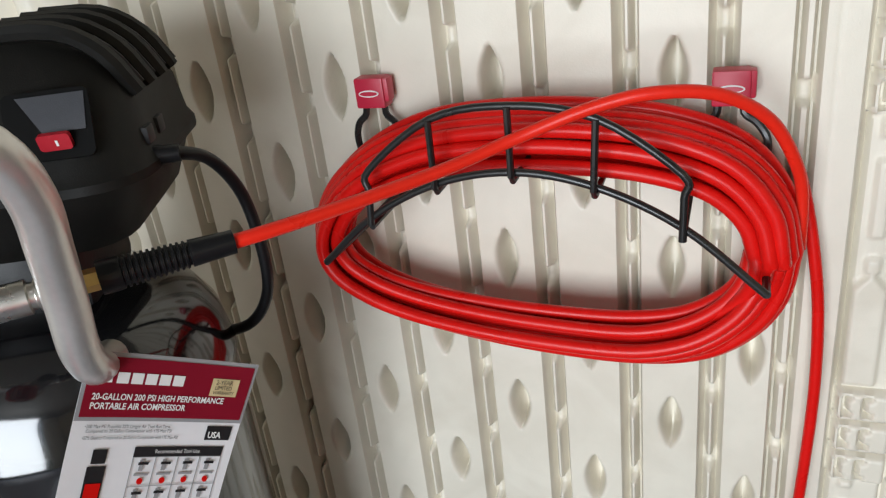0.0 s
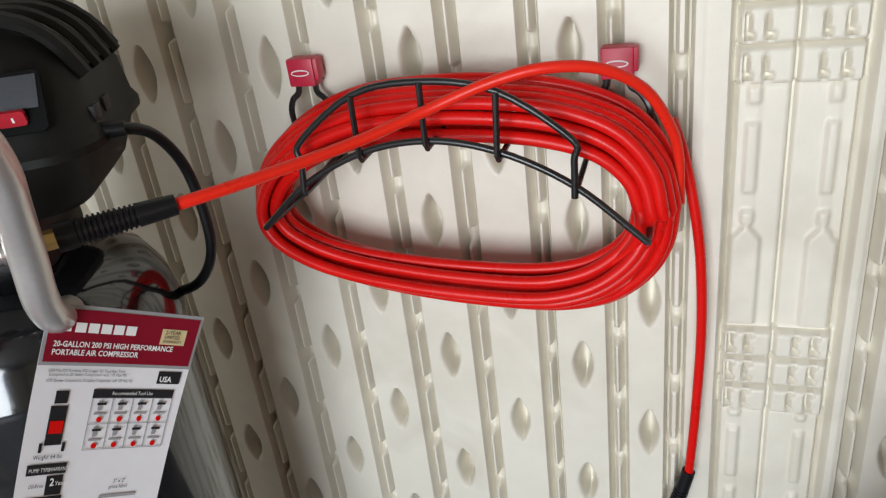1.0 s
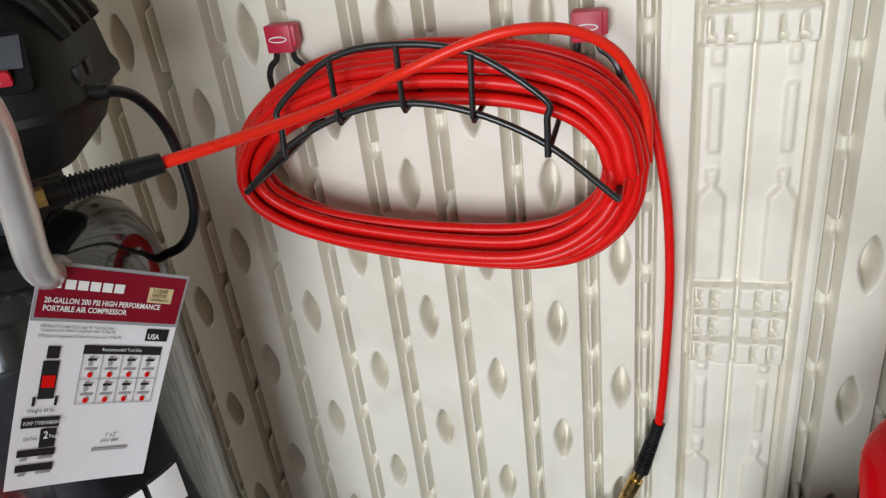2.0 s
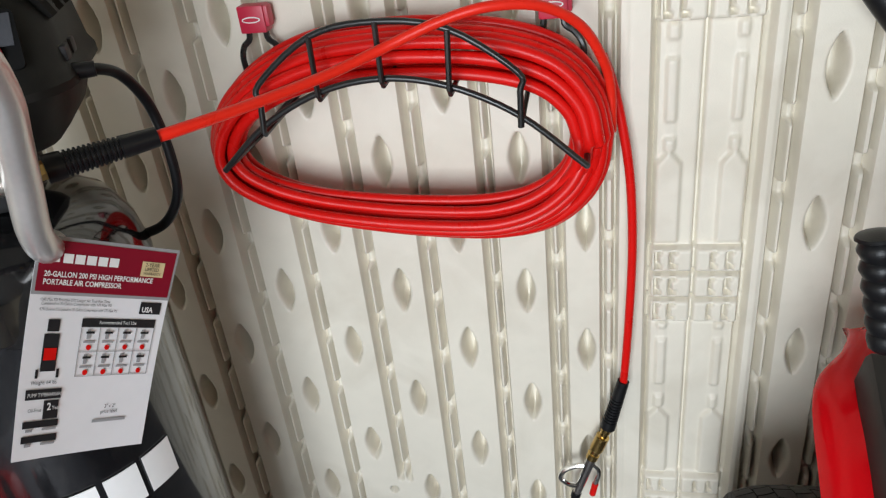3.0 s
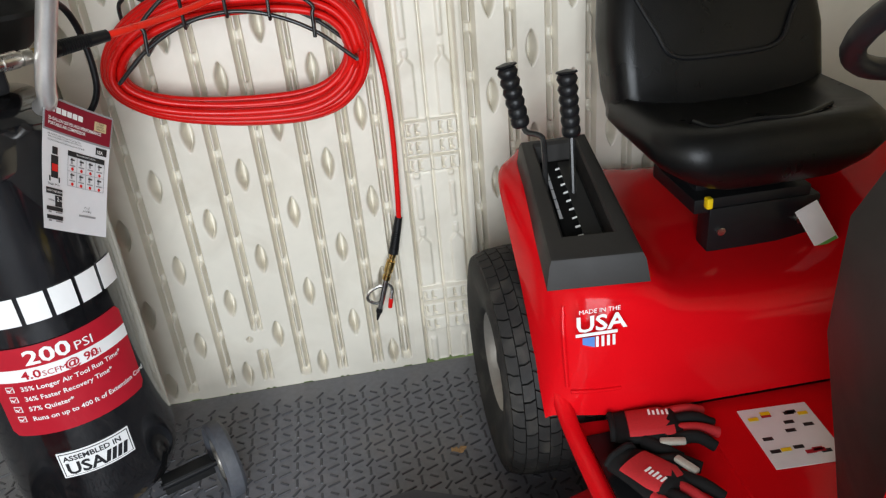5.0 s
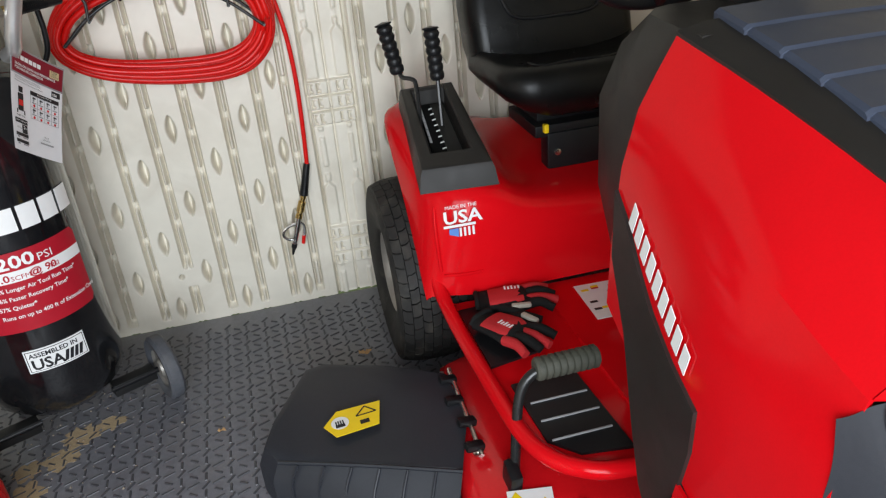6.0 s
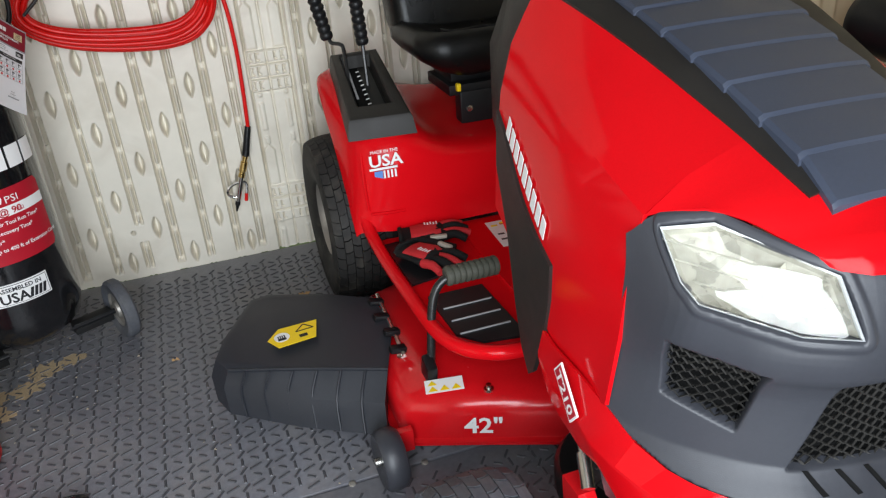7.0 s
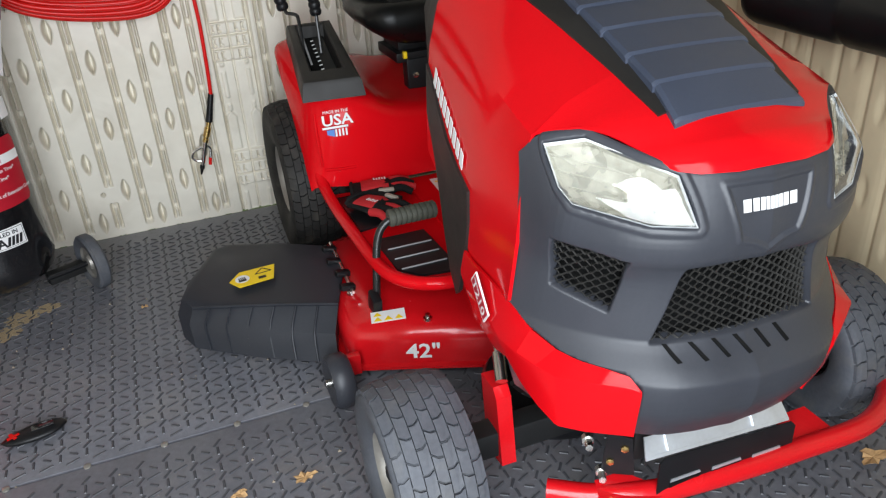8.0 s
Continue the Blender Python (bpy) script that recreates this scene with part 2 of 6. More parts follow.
def letters(bm, text, height, to, align='LEFT', lift=0.0006, squeeze=1.0, cuts=0.0, bold=0.0):
    """Writing in the built-in font as flat letters, laid by a placing function."""
    cu = bpy.data.curves.new("writing", 'FONT')
    cu.body = text
    cu.align_x = align
    cu.size = height / 0.7
    cu.resolution_u = 2
    cu.offset = bold
    tmp = new("writing", cu)
    me = bpy.data.meshes.new_from_object(tmp)
    bpy.data.objects.remove(tmp)
    bpy.data.curves.remove(cu)
    tb = bmesh.new()
    tb.from_mesh(me)
    bpy.data.meshes.remove(me)
    if cuts:
        xs = [v.co.x for v in tb.verts]
        x = min(xs) + cuts
        while x < max(xs):
            bmesh.ops.bisect_plane(tb, geom=tb.verts[:] + tb.edges[:] + tb.faces[:], plane_co=(x, 0, 0), plane_no=(1, 0, 0))
            x += cuts
    made = {}
    for v in tb.verts:
        made[v] = bm.verts.new(to(v.co.x * squeeze, v.co.y, lift))
    for f in tb.faces:
        try:
            bm.faces.new([made[v] for v in f.verts])
        except ValueError:
            pass
    tb.free()


# ---- the shed ----
WALL_Y = 0.925


def panel_depth(x, z):
    """How far the moulded back wall lies behind its face, for grids of x and z."""
    d = np.zeros_like(x)

    def lens(cx, cz, a=0.039, b=0.0145, deep=0.044):
        q = 1 - ((z - cz) / a) ** 2
        w = b * np.clip(q, 0.0, 1.0)
        t = np.where(q > 0.02, 1 - np.abs(x - cx) / np.maximum(w, 1e-4), -1)
        return np.where(t > 0, deep * np.clip(t * 1.35, 0, 1), 0)

    def rib(cx, z0, z1, phase, width=0.0085):
        u = np.abs(x - cx)
        on = (z > z0) & (z < z1)
        groove = np.where((u > width - 0.0035) & (u < width + 0.003), 0.030, 0.0)
        bead = np.where(u <= width - 0.0035, 0.0012, 0.0)
        dash = np.abs((z - phase) % 0.112 - 0.056) < 0.012
        bead = np.where(dash & (u <= width - 0.0035), 0.022, bead)
        return np.where(on, groove + bead, 0)

    ribs = [-1.035 + 0.1 * k for k in range(13)] + [0.262, 0.340]
    for i, cx in enumerate(ribs):
        if abs(cx + 0.035) < 0.01:
            d += rib(cx, 0.030, 0.125, 0.02 + 0.037 * i) + rib(cx, 0.190, 9, 0.02 + 0.037 * i)
        else:
            d += rib(cx, 0.028, 9, 0.02 + 0.037 * i)
    for k in range(-11, 4):
        cx = 0.014 + 0.1 * k - (0.008 if k == 3 else 0)
        for m in range(8):
            d += lens(cx, (0.168 if k % 2 == 0 else 0.056) + 0.2245 * m)
    # Joint column between the two wall panels, with its strap plates.
    col = (x > 0.398) & (x < 0.530)
    d += np.where(np.abs(x - 0.397) < 0.003, 0.018, 0) + np.where(np.abs(x - 0.533) < 0.004, 0.020, 0) + np.where(np.abs(x - 0.366) < 0.0015, 0.001, 0)
    zz = (z + 0.457 * 4 - 0.100) % 0.457
    strap = col & (zz < 0.136)
    bay = col & ~strap
    up = zz - 0.136
    d += np.where(bay, 0.012, 0)
    for cx in (0.420, 0.506):
        u = np.abs(x - cx)
        point = 0.017 * np.clip((0.150 - up) / 0.022, 0, 1)
        pad = bay & (u < np.minimum(0.017, point)) & (up > 0.004)
        d += np.where(pad, -0.008, 0)
        slim = bay & (up > 0.150) & (u < 0.0065)
        d += np.where(slim, -0.007, 0)
        d += np.where(slim & (np.abs((z - 0.03) % 0.112 - 0.056) < 0.012), 0.006, 0)
    d += np.where(bay & (np.abs(x - 0.462) < 0.0026), 0.012, 0)
    row = zz % 0.0453
    d += np.where(strap, -0.003, 0) + np.where(strap & (row < 0.0045), 0.018, 0) + np.where(strap & (np.abs(x - 0.462) < 0.0026), 0.014, 0)
    slot = np.zeros_like(x, bool)
    for cx in (0.411, 0.432, 0.489, 0.512):
        slot |= (np.abs(x - cx) < 0.0045) & (np.abs(row - 0.024) < 0.013)
    core = np.zeros_like(x, bool)
    for cx in (0.4125, 0.4335, 0.4905, 0.5135):
        core |= (np.abs(x - cx) < 0.0025) & (np.abs(row - 0.026) < 0.010)
    d += np.where(strap & slot & ~core, 0.018, 0)
    # The panel on the far side of the joint.
    for k in range(8):
        d += rib(0.572 + 0.0945 * k, 0.028, 9, 0.05 + 0.041 * k)
        for m in range(7):
            d += lens(0.618 + 0.097 * k, (0.066 if k % 2 == 0 else 0.166) + 0.2215 * m, 0.041, 0.014)
    d += np.where((x > 0.538) & (x < 0.552), -0.003, 0)
    # A drilled hole.
    d += np.where((x + 0.061) ** 2 + ((z - 0.164) * 0.9) ** 2 < 0.0055 ** 2, 0.040, 0)
    return d


def grid_wall(name, xs, zs, place, depth, material, label):
    """A wall with moulded relief in front and a plain back."""
    X, Z = np.meshgrid(xs, zs)
    D = depth(X, Z)
    # Moulded edges are soft.
    for ax in (0, 1):
        D = (np.roll(D, 1, ax) + 4 * D + np.roll(D, -1, ax)) / 6
    nx, nz = len(xs), len(zs)
    co = place(X, Z, D).reshape(-1, 3)
    idx = np.arange(nx * nz).reshape(nz, nx)
    quads = np.stack([idx[:-1, :-1], idx[:-1, 1:], idx[1:, 1:], idx[1:, :-1]], -1).reshape(-1, 4)
    back = place(np.array([xs[0], xs[-1], xs[-1], xs[0]]), np.array([zs[0], zs[0], zs[-1], zs[-1]]), np.full(4, 0.05)).reshape(-1, 3)
    n0 = nx * nz
    me = bpy.data.meshes.new(name)
    me.from_pydata(np.concatenate([co, back]).tolist(), [], quads.tolist() + [[n0 + 3, n0 + 2, n0 + 1, n0]])
    me.materials.append(material)
    me.polygons.foreach_set("use_smooth", [True] * len(me.polygons))
    me.set_sharp_from_angle(angle=radians(50))
    return tagged(new(name, me), label, "wall", kind="structure")


xs = np.concatenate([np.arange(-1.31, -0.62, 0.01), np.arange(-0.62, 1.262, 0.0024)])
zs = np.concatenate([np.arange(0.0, 1.36, 0.003), [1.45, 1.6, 1.8, 2.05]])
grid_wall("wall_north", xs, zs, lambda x, z, d: np.stack([x, WALL_Y + d, z], -1), panel_depth, M_WALL,
          "cream moulded plastic shed wall with ribs and leaf-shaped dimples")


def plain_wall(name, c, size, material, label):
    bm = bmesh.new()
    box(bm, c, size, 0.004)
    return tagged(part(name, bm, material), label, "wall", kind="structure")


def east_depth(y, z):
    d = np.zeros_like(y)
    u = (y + 5.0) % 0.10
    d += np.where(np.abs(u - 0.05) < 0.006, 0.008, 0) + np.where(np.abs(u - 0.062) < 0.004, 0.003, 0)
    for k in range(-16, 10):
        cy = 0.1 * k
        for m in range(7):
            q = 1 - ((z - (0.12 if k % 2 else 0.23) - 0.2245 * m) / 0.039) ** 2
            t = np.where(q > 0.02, 1 - np.abs(y - cy) / np.maximum(0.013 * np.clip(q, 0, 1), 1e-4), -1)
            d += np.where(t > 0, 0.007 * np.clip(t * 3, 0, 1), 0)
    return d


EAST_X = 1.82
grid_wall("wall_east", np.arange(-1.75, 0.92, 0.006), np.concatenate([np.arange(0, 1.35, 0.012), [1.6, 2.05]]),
          lambda y, z, d: np.stack([EAST_X + d, y, z], -1), east_depth, M_WALL2, "tan ribbed plastic shed side wall, coloured darker ochre for shade")
plain_wall("wall_north_end", (1.565, WALL_Y + 0.025, 1.025), (0.600, 0.05, 2.05), M_WALL, "cream plastic shed wall end")
plain_wall("wall_west", (-1.335, -0.80, 1.025), (0.05, 3.55, 2.05), M_WALL, "cream plastic shed side wall")
plain_wall("wall_south_side", (-1.105, -2.62, 1.025), (0.49, 0.05, 2.05), M_WALL, "cream plastic wall beside the doorway")
plain_wall("wall_south_end", (1.465, -2.62, 1.025), (0.75, 0.05, 2.05), M_WALL, "cream plastic wall beside the doorway")
plain_wall("wall_east_front", (EAST_X + 0.025, -2.20, 1.025), (0.05, 0.86, 2.05), M_WALL2, "tan plastic shed side wall, coloured darker ochre for shade")
bm = bmesh.new()
box(bm, (0.25, -0.84, 2.085), (3.25, 3.68, 0.06), 0.005)
tagged(part("ceiling", bm, M_ROOF), "grey plastic shed roof underside", "ceiling", kind="structure")

# Ground outside, out to the horizon.
bm = bmesh.new()
box(bm, (0, 0, -0.135), (400, 400, 0.05))
tagged(part("ground", bm, M_GRASS), "green lawn outside the shed", "ground", kind="structure")

# Floor panels with a raised tread, in two sheets that meet at a seam.
bm = bmesh.new()
box(bm, (0.245, 0.3225, -0.05), (3.15, 1.205, 0.10), 0.003)
floor = tagged(part("floor", bm, M_FLOOR), "dark grey plastic shed floor with raised tread", "floor", kind="structure")
bm = bmesh.new()
box(bm, (0.245, -1.465, -0.05), (3.15, 2.355, 0.10), 0.003)
tagged(part("floor_front", bm, M_FLOOR), "dark grey plastic shed floor with raised tread", "floor", kind="structure")


def tread(x0, y0, x1, y1, pitch=0.0565, pitch_y=0.0560):
    """Low bars in three directions round each cell, like a triangle weave."""
    verts, faces = [], []

    def bar(cx, cy, ln, wd, ang, h=0.0022):
        c, s = math.cos(ang), math.sin(ang)
        k = len(verts)
        for a, b, z in ((-1, -1, 0), (1, -1, 0), (1, 1, 0), (-1, 1, 0), (-.9, -.55, 1), (.9, -.55, 1), (.9, .55, 1), (-.9, .55, 1)):
            px, py = a * ln / 2, b * wd / 2
            verts.append((cx + px * c - py * s, cy + px * s + py * c, z * h))
        faces.extend([(k + 4, k + 5, k + 6, k + 7), (k, k + 1, k + 5, k + 4), (k + 1, k + 2, k + 6, k + 5), (k + 2, k + 3, k + 7, k + 6), (k + 3, k, k + 4, k + 7)])

    for j in range(int((y1 - y0) / pitch_y)):
        for i in range(int((x1 - x0) / pitch)):
            x, y = x0 + (i + 0.5) * pitch, y0 + (j + 0.5) * pitch_y
            bar(x, y, 0.0265, 0.0062, radians(91))
            bar(x, y + 0.5 * pitch_y, 0.0270, 0.0062, radians(52))
            bar(x + 0.5 * pitch, y + 0.006, 0.0210, 0.0062, radians(-33))
            bar(x + 0.5 * pitch, y + 0.006 - 0.5 * pitch_y, 0.0310, 0.0058, radians(24))
    me = bpy.data.meshes.new("tread_bars")
    me.from_pydata(verts, [], faces)
    # Bars carry the tread's shade in their darker colour.
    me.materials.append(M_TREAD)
    return tagged(new("tread_bars", me), "raised tread bars of the dark plastic floor, coloured darker as shade", "floor tread", kind="stuff")


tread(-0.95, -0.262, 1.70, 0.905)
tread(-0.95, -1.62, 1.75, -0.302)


# ---- the lawn tractor (its length runs along y, nose towards -y) ----
TX = 0.995
tractor = thing("lawn_tractor", (TX, 0.50, 0.0), "red ride-on lawn tractor with charcoal nose, parked on the shed floor", "lawn tractor")


def T(u, y, z):
    return Vector((TX + u, y, z))


def mirrored(rows):
    """A whole row of points from its right half, which runs from the middle outwards."""
    return [(-u, y, z) for u, y, z in reversed(rows) if u > 1e-6] + list(rows)


def interp_rows(rows, per):
    """More rows between the given ones, on soft curves."""
    cols = list(zip(*rows))
    cols = [smooth_path(c, per) for c in cols]
    return [list(r) for r in zip(*cols)]


def shell(bm, rows, thick=0.0):
    """A sheet through rows of points."""
    loft(bm, [[T(*p) for p in r] for r in rows], closed=False, caps=False)
    if thick:
        bmesh.ops.recalc_face_normals(bm, faces=bm.faces)
        bmesh.ops.solidify(bm, geom=bm.faces[:], thickness=thick)


# The nose stands a little askew to the rest: its own axes, turned about the hood's middle.
YAW = radians(3.4)


def N(u, y, z):
    c, s, d = math.cos(YAW), math.sin(YAW), y + 0.55
    return T(u * c + d * s, -0.55 - u * s + d * c, z)


def own(u, y, z):
    """A place on the near side of the tractor, as half width and station in the nose's axes."""
    c, s, d = math.cos(YAW), math.sin(YAW), y + 0.55
    return (u * c + d * s, -0.55 - u * s + d * c, z)


def nose_shell(bm, rows, thick):
    loft(bm, [[N(*p) for p in r] for r in rows], closed=False, caps=False)
    bmesh.ops.recalc_face_normals(bm, faces=bm.faces)
    bmesh.ops.solidify(bm, geom=bm.faces[:], thickness=thick)


# Hood: stations from the dash to the nose.
HOOD = [
    (-0.322, (0.184, 1.005), (0.213, 0.956), (0.238, 0.909), (0.260, 0.829), (0.272, 0.724), (0.278, 0.61)),
    (-0.48, (0.176, 0.975), (0.218, 0.922), (0.250, 0.872), (0.278, 0.790), (0.290, 0.680), (0.296, 0.56)),
    (-0.62, (0.165, 0.940), (0.225, 0.892), (0.268, 0.842), (0.295, 0.765), (0.303, 0.640), (0.308, 0.50)),
    (-0.76, (0.152, 0.897), (0.228, 0.858), (0.282, 0.815), (0.300, 0.742), (0.309, 0.630), (0.319, 0.50)),
    (-0.822, (0.147, 0.877), (0.227, 0.846), (0.286, 0.804), (0.301, 0.735), (0.313, 0.630), (0.329, 0.525)),
]


def hood_u(y, z):
    """Half width of the hood on the near side at a station and height."""
    us = [np.interp(-z, [-p[1] for p in r[1:]], [p[0] for p in r[1:]]) for r in HOOD]
    return float(np.interp(-y, [-r[0] for r in HOOD], us))


rows = []
for y, *pts in HOOD:
    top = pts[0][1] + 0.012
    side = [own(u, y, z) for u, z in pts]
    rows.append(mirrored([(0, y, top), (side[0][0] * 0.6, y, top - 0.004)] + side))
bm = bmesh.new()
nose_shell(bm, interp_rows(rows, 3), 0.006)
# The lip over the grille, with a flat lower facet.
lip = [
    [(0.087, -0.820, 0.884), (0.147, -0.822, 0.877), (0.227, -0.822, 0.846), (0.284, -0.824, 0.806)],
    [(0.086, -0.855, 0.873), (0.144, -0.852, 0.866), (0.219, -0.850, 0.838), (0.268, -0.840, 0.813)],
    [(0.085, -0.900, 0.858), (0.140, -0.897, 0.850), (0.205, -0.893, 0.829), (0.237, -0.874, 0.824)],
    [(0.083, -0.952, 0.839), (0.137, -0.943, 0.832), (0.180, -0.928, 0.822), (0.209, -0.908, 0.818)],
    [(0.082, -0.988, 0.825), (0.134, -0.972, 0.818), (0.166, -0.954, 0.811), (0.190, -0.938, 0.808)],
    [(0.082, -1.008, 0.818), (0.132, -0.992, 0.813), (0.160, -0.974, 0.806), (0.177, -0.963, 0.801)],
    [(0.082, -1.031, 0.800), (0.131, -1.014, 0.796), (0.156, -0.996, 0.794), (0.167, -0.980, 0.795)],
    [(0.082, -1.037, 0.784), (0.131, -1.019, 0.783), (0.156, -1.000, 0.785), (0.166, -0.984, 0.788)],
]
lip_rows = []
for r in lip:
    side = [own(*p) for p in r]
    lip_rows.append(mirrored([(0, side[0][1] - 0.003, r[0][2] + 0.002)] + side))
nose_shell(bm, interp_rows(lip_rows, 2), 0.004)
hood = part("hood", bm, M_RED, tractor, "glossy red plastic hood", 26)

# Cowl with louvres on top of the hood.
bm = bmesh.new()
rows = []
for y, *pts in HOOD[:-1] + [(-0.928, (0.137, 0.840))]:
    u, z = pts[0]
    side = [own(u - 0.045, y, z + 0.010), own(u - 0.030, y, z + 0.008), own(u + 0.004, y, z + 0.001)]
    rows.append(mirrored([(0, y, z + 0.010)] + side))
nose_shell(bm, interp_rows(rows, 2), 0.006)
cowl = part("cowl", bm, M_MATTE, tractor, "matte black plastic hood cowl", 30)
COWL_Z = ([0.22, 0.34, 0.48, 0.62, 0.76, 0.90, 0.962], [1.020, 1.002, 0.975, 0.940, 0.897, 0.850, 0.829])
for k in range(9):
    y0 = -0.962 + (0.0 if k == 0 else 0.068 + 0.072 * (k - 1))
    y1 = y0 + (0.070 if k == 0 else 0.074)
    zc = lambda y: float(np.interp(-y, *COWL_Z))
    w0 = float(np.interp(-y0, [0.22, 0.48, 0.76, 0.90, 0.962], [0.150, 0.132, 0.112, 0.104, 0.108]))
    w1 = float(np.interp(-y1, [0.22, 0.48, 0.76, 0.90, 0.962], [0.150, 0.132, 0.112, 0.104, 0.108])) - 0.004
    bm = bmesh.new()
    a, b = zc(y0) + (0.012 if k == 0 else 0.0240), zc(y1) + 0.0205
    rings = []
    for f in (0.0, 0.06, 0.5, 1.0):
        y, w, z = y0 + (y1 - y0) * f, w0 + (w1 - w0) * f, a + (b - a) * f - (0.0035 if f == 0 else 0)
        e = 0.007
        rings.append([N(-w, y, z - 0.022), N(w, y, z - 0.022), N(w, y, z - 0.005), N(w - e, y, z - 0.0005), N(w * 0.5, y, z + 0.0015), N(0, y, z + 0.002), N(-w * 0.5, y, z + 0.0015), N(-w + e, y, z - 0.0005), N(-w, y, z - 0.005)])
    loft(bm, rings)
    part("louvre", bm, M_COWL, cowl, "slate-grey louvre", 25)

# Nose moulding: plans at several heights, near side, from the middle outwards.
NOSE = [
    (0.830, (0.055, -0.981), (0.105, -0.970), (0.155, -0.942), (0.192, -0.905), (0.228, -0.865), (0.262, -0.825), (0.282, -0.780)),
    (0.790, (0.055, -1.029), (0.105, -1.018), (0.155, -0.990), (0.205, -0.935), (0.250, -0.885), (0.280, -0.848), (0.296, -0.800)),
    (0.735, (0.055, -1.049), (0.105, -1.042), (0.155, -1.022), (0.208, -0.985), (0.252, -0.948), (0.286, -0.905), (0.303, -0.815)),
    (0.690, (0.055, -1.055), (0.105, -1.049), (0.158, -1.033), (0.212, -0.999), (0.257, -0.952), (0.290, -0.905), (0.306, -0.815)),
    (0.655, (0.055, -1.049), (0.105, -1.043), (0.157, -1.029), (0.213, -0.994), (0.255, -0.946), (0.289, -0.894), (0.308, -0.815)),
    (0.632, (0.055, -1.035), (0.105, -1.029), (0.156, -1.015), (0.209, -0.982), (0.252, -0.935), (0.287, -0.884), (0.310, -0.813)),
    (0.600, (0.055, -1.029), (0.105, -1.023), (0.155, -1.008), (0.205, -0.975), (0.250, -0.928), (0.286, -0.878), (0.312, -0.812)),
    (0.520, (0.055, -1.029), (0.105, -1.022), (0.160, -1.005), (0.210, -0.972), (0.258, -0.924), (0.298, -0.872), (0.326, -0.812)),
    (0.500, (0.055, -1.035), (0.105, -1.028), (0.164, -1.009), (0.214, -0.975), (0.262, -0.927), (0.304, -0.873), (0.332, -0.812)),
    (0.466, (0.055, -1.074), (0.105, -1.066), (0.168, -1.044), (0.220, -1.005), (0.270, -0.949), (0.312, -0.884), (0.336, -0.812)),
    (0.445, (0.055, -1.081), (0.108, -1.073), (0.170, -1.052), (0.222, -1.013), (0.272, -0.956), (0.314, -0.888), (0.336, -0.812)),
    (0.390, (0.055, -1.071), (0.107, -1.063), (0.168, -1.042), (0.218, -1.005), (0.268, -0.950), (0.308, -0.884), (0.330, -0.812)),
    (0.325, (0.055, -1.034), (0.103, -1.027), (0.160, -1.009), (0.205, -0.975), (0.252, -0.922), (0.292, -0.862), (0.312, -0.800)),
]
S_AT = [0.0, 0.15, 0.30, 0.45, 0.60, 0.75, 0.90, 1.0]
levels = []
for z, *pts in NOSE:
    side = [own(u, y, z) for u, y in pts]
    levels.append([(0, side[0][1] - 0.003, z)] + side)
NOSE_GRID = np.array([[tuple(p) for p in smooth_path(r, 5)] for r in interp_rows(levels, 4)])
NOSE_Z = NOSE_GRID[:, 0, 2]
NOSE_S = np.interp(np.arange(NOSE_GRID.shape[1]) / 5.0, range(8), S_AT)


def nose_at(s, z):
    """Places on the moulding (half width with the sign of s, station), for arrays of s (-1 to 1) and z."""
    col = np.interp(np.abs(s), NOSE_S, np.arange(len(NOSE_S)))
    row = np.interp(-z, -NOSE_Z, np.arange(len(NOSE_Z)))
    i, j = np.minimum(row.astype(int), len(NOSE_Z) - 2), np.minimum(col.astype(int), len(NOSE_S) - 2)
    fr, fc = (row - i)[..., None], (col - j)[..., None]
    g = NOSE_GRID
    p = (g[i, j] * (1 - fc) + g[i, j + 1] * fc) * (1 - fr) + (g[i + 1, j] * (1 - fc) + g[i + 1, j + 1] * fc) * fr
    return np.where(s < 0, -p[..., 0], p[..., 0]), p[..., 1]


def nose_point(s, z, out=0.0):
    """One place on the moulding, out metres proud of it."""
    s_, z_ = np.array([s - 0.01, s + 0.01, s, s, s]), np.array([z, z, z - 0.004, z + 0.004, z])
    u, y = nose_at(s_, z_)
    p = [Vector((u[k], y[k], z_[k])) for k in range(5)]
    n = (p[1] - p[0]).cross(p[3] - p[2]).normalized()
    return N(*(p[4] + n * out))


def arc(s):
    """Length along the moulding from the middle, so that distances across and up agree."""
    u, y = nose_at(np.linspace(0, 1, 101), np.full(101, 0.69))
    ln = np.concatenate([[0], np.cumsum(np.hypot(np.diff(u), np.diff(y)))])
    return np.sign(s) * np.interp(np.abs(s), np.linspace(0, 1, 101), ln)


def inside_by(poly, a, z):
    """Signed distance to a closed outline, positive inside, for arrays."""
    p = np.array(poly)
    q = np.roll(p, -1, 0)
    best, hit = np.full(a.shape, 9.0), np.zeros(a.shape, bool)
    for (x0, y0), (x1, y1) in zip(p, q):
        dx, dy = x1 - x0, y1 - y0
        t = np.clip(((a - x0) * dx + (z - y0) * dy) / (dx * dx + dy * dy), 0, 1)
        best = np.minimum(best, np.hypot(a - x0 - t * dx, z - y0 - t * dy))
        cross = (y0 > z) != (y1 > z)
        xi = x0 + (z - y0) * dx / (dy if abs(dy) > 1e-9 else 1e-9)
        hit ^= cross & (a < xi)
    return np.where(hit, best, -best)


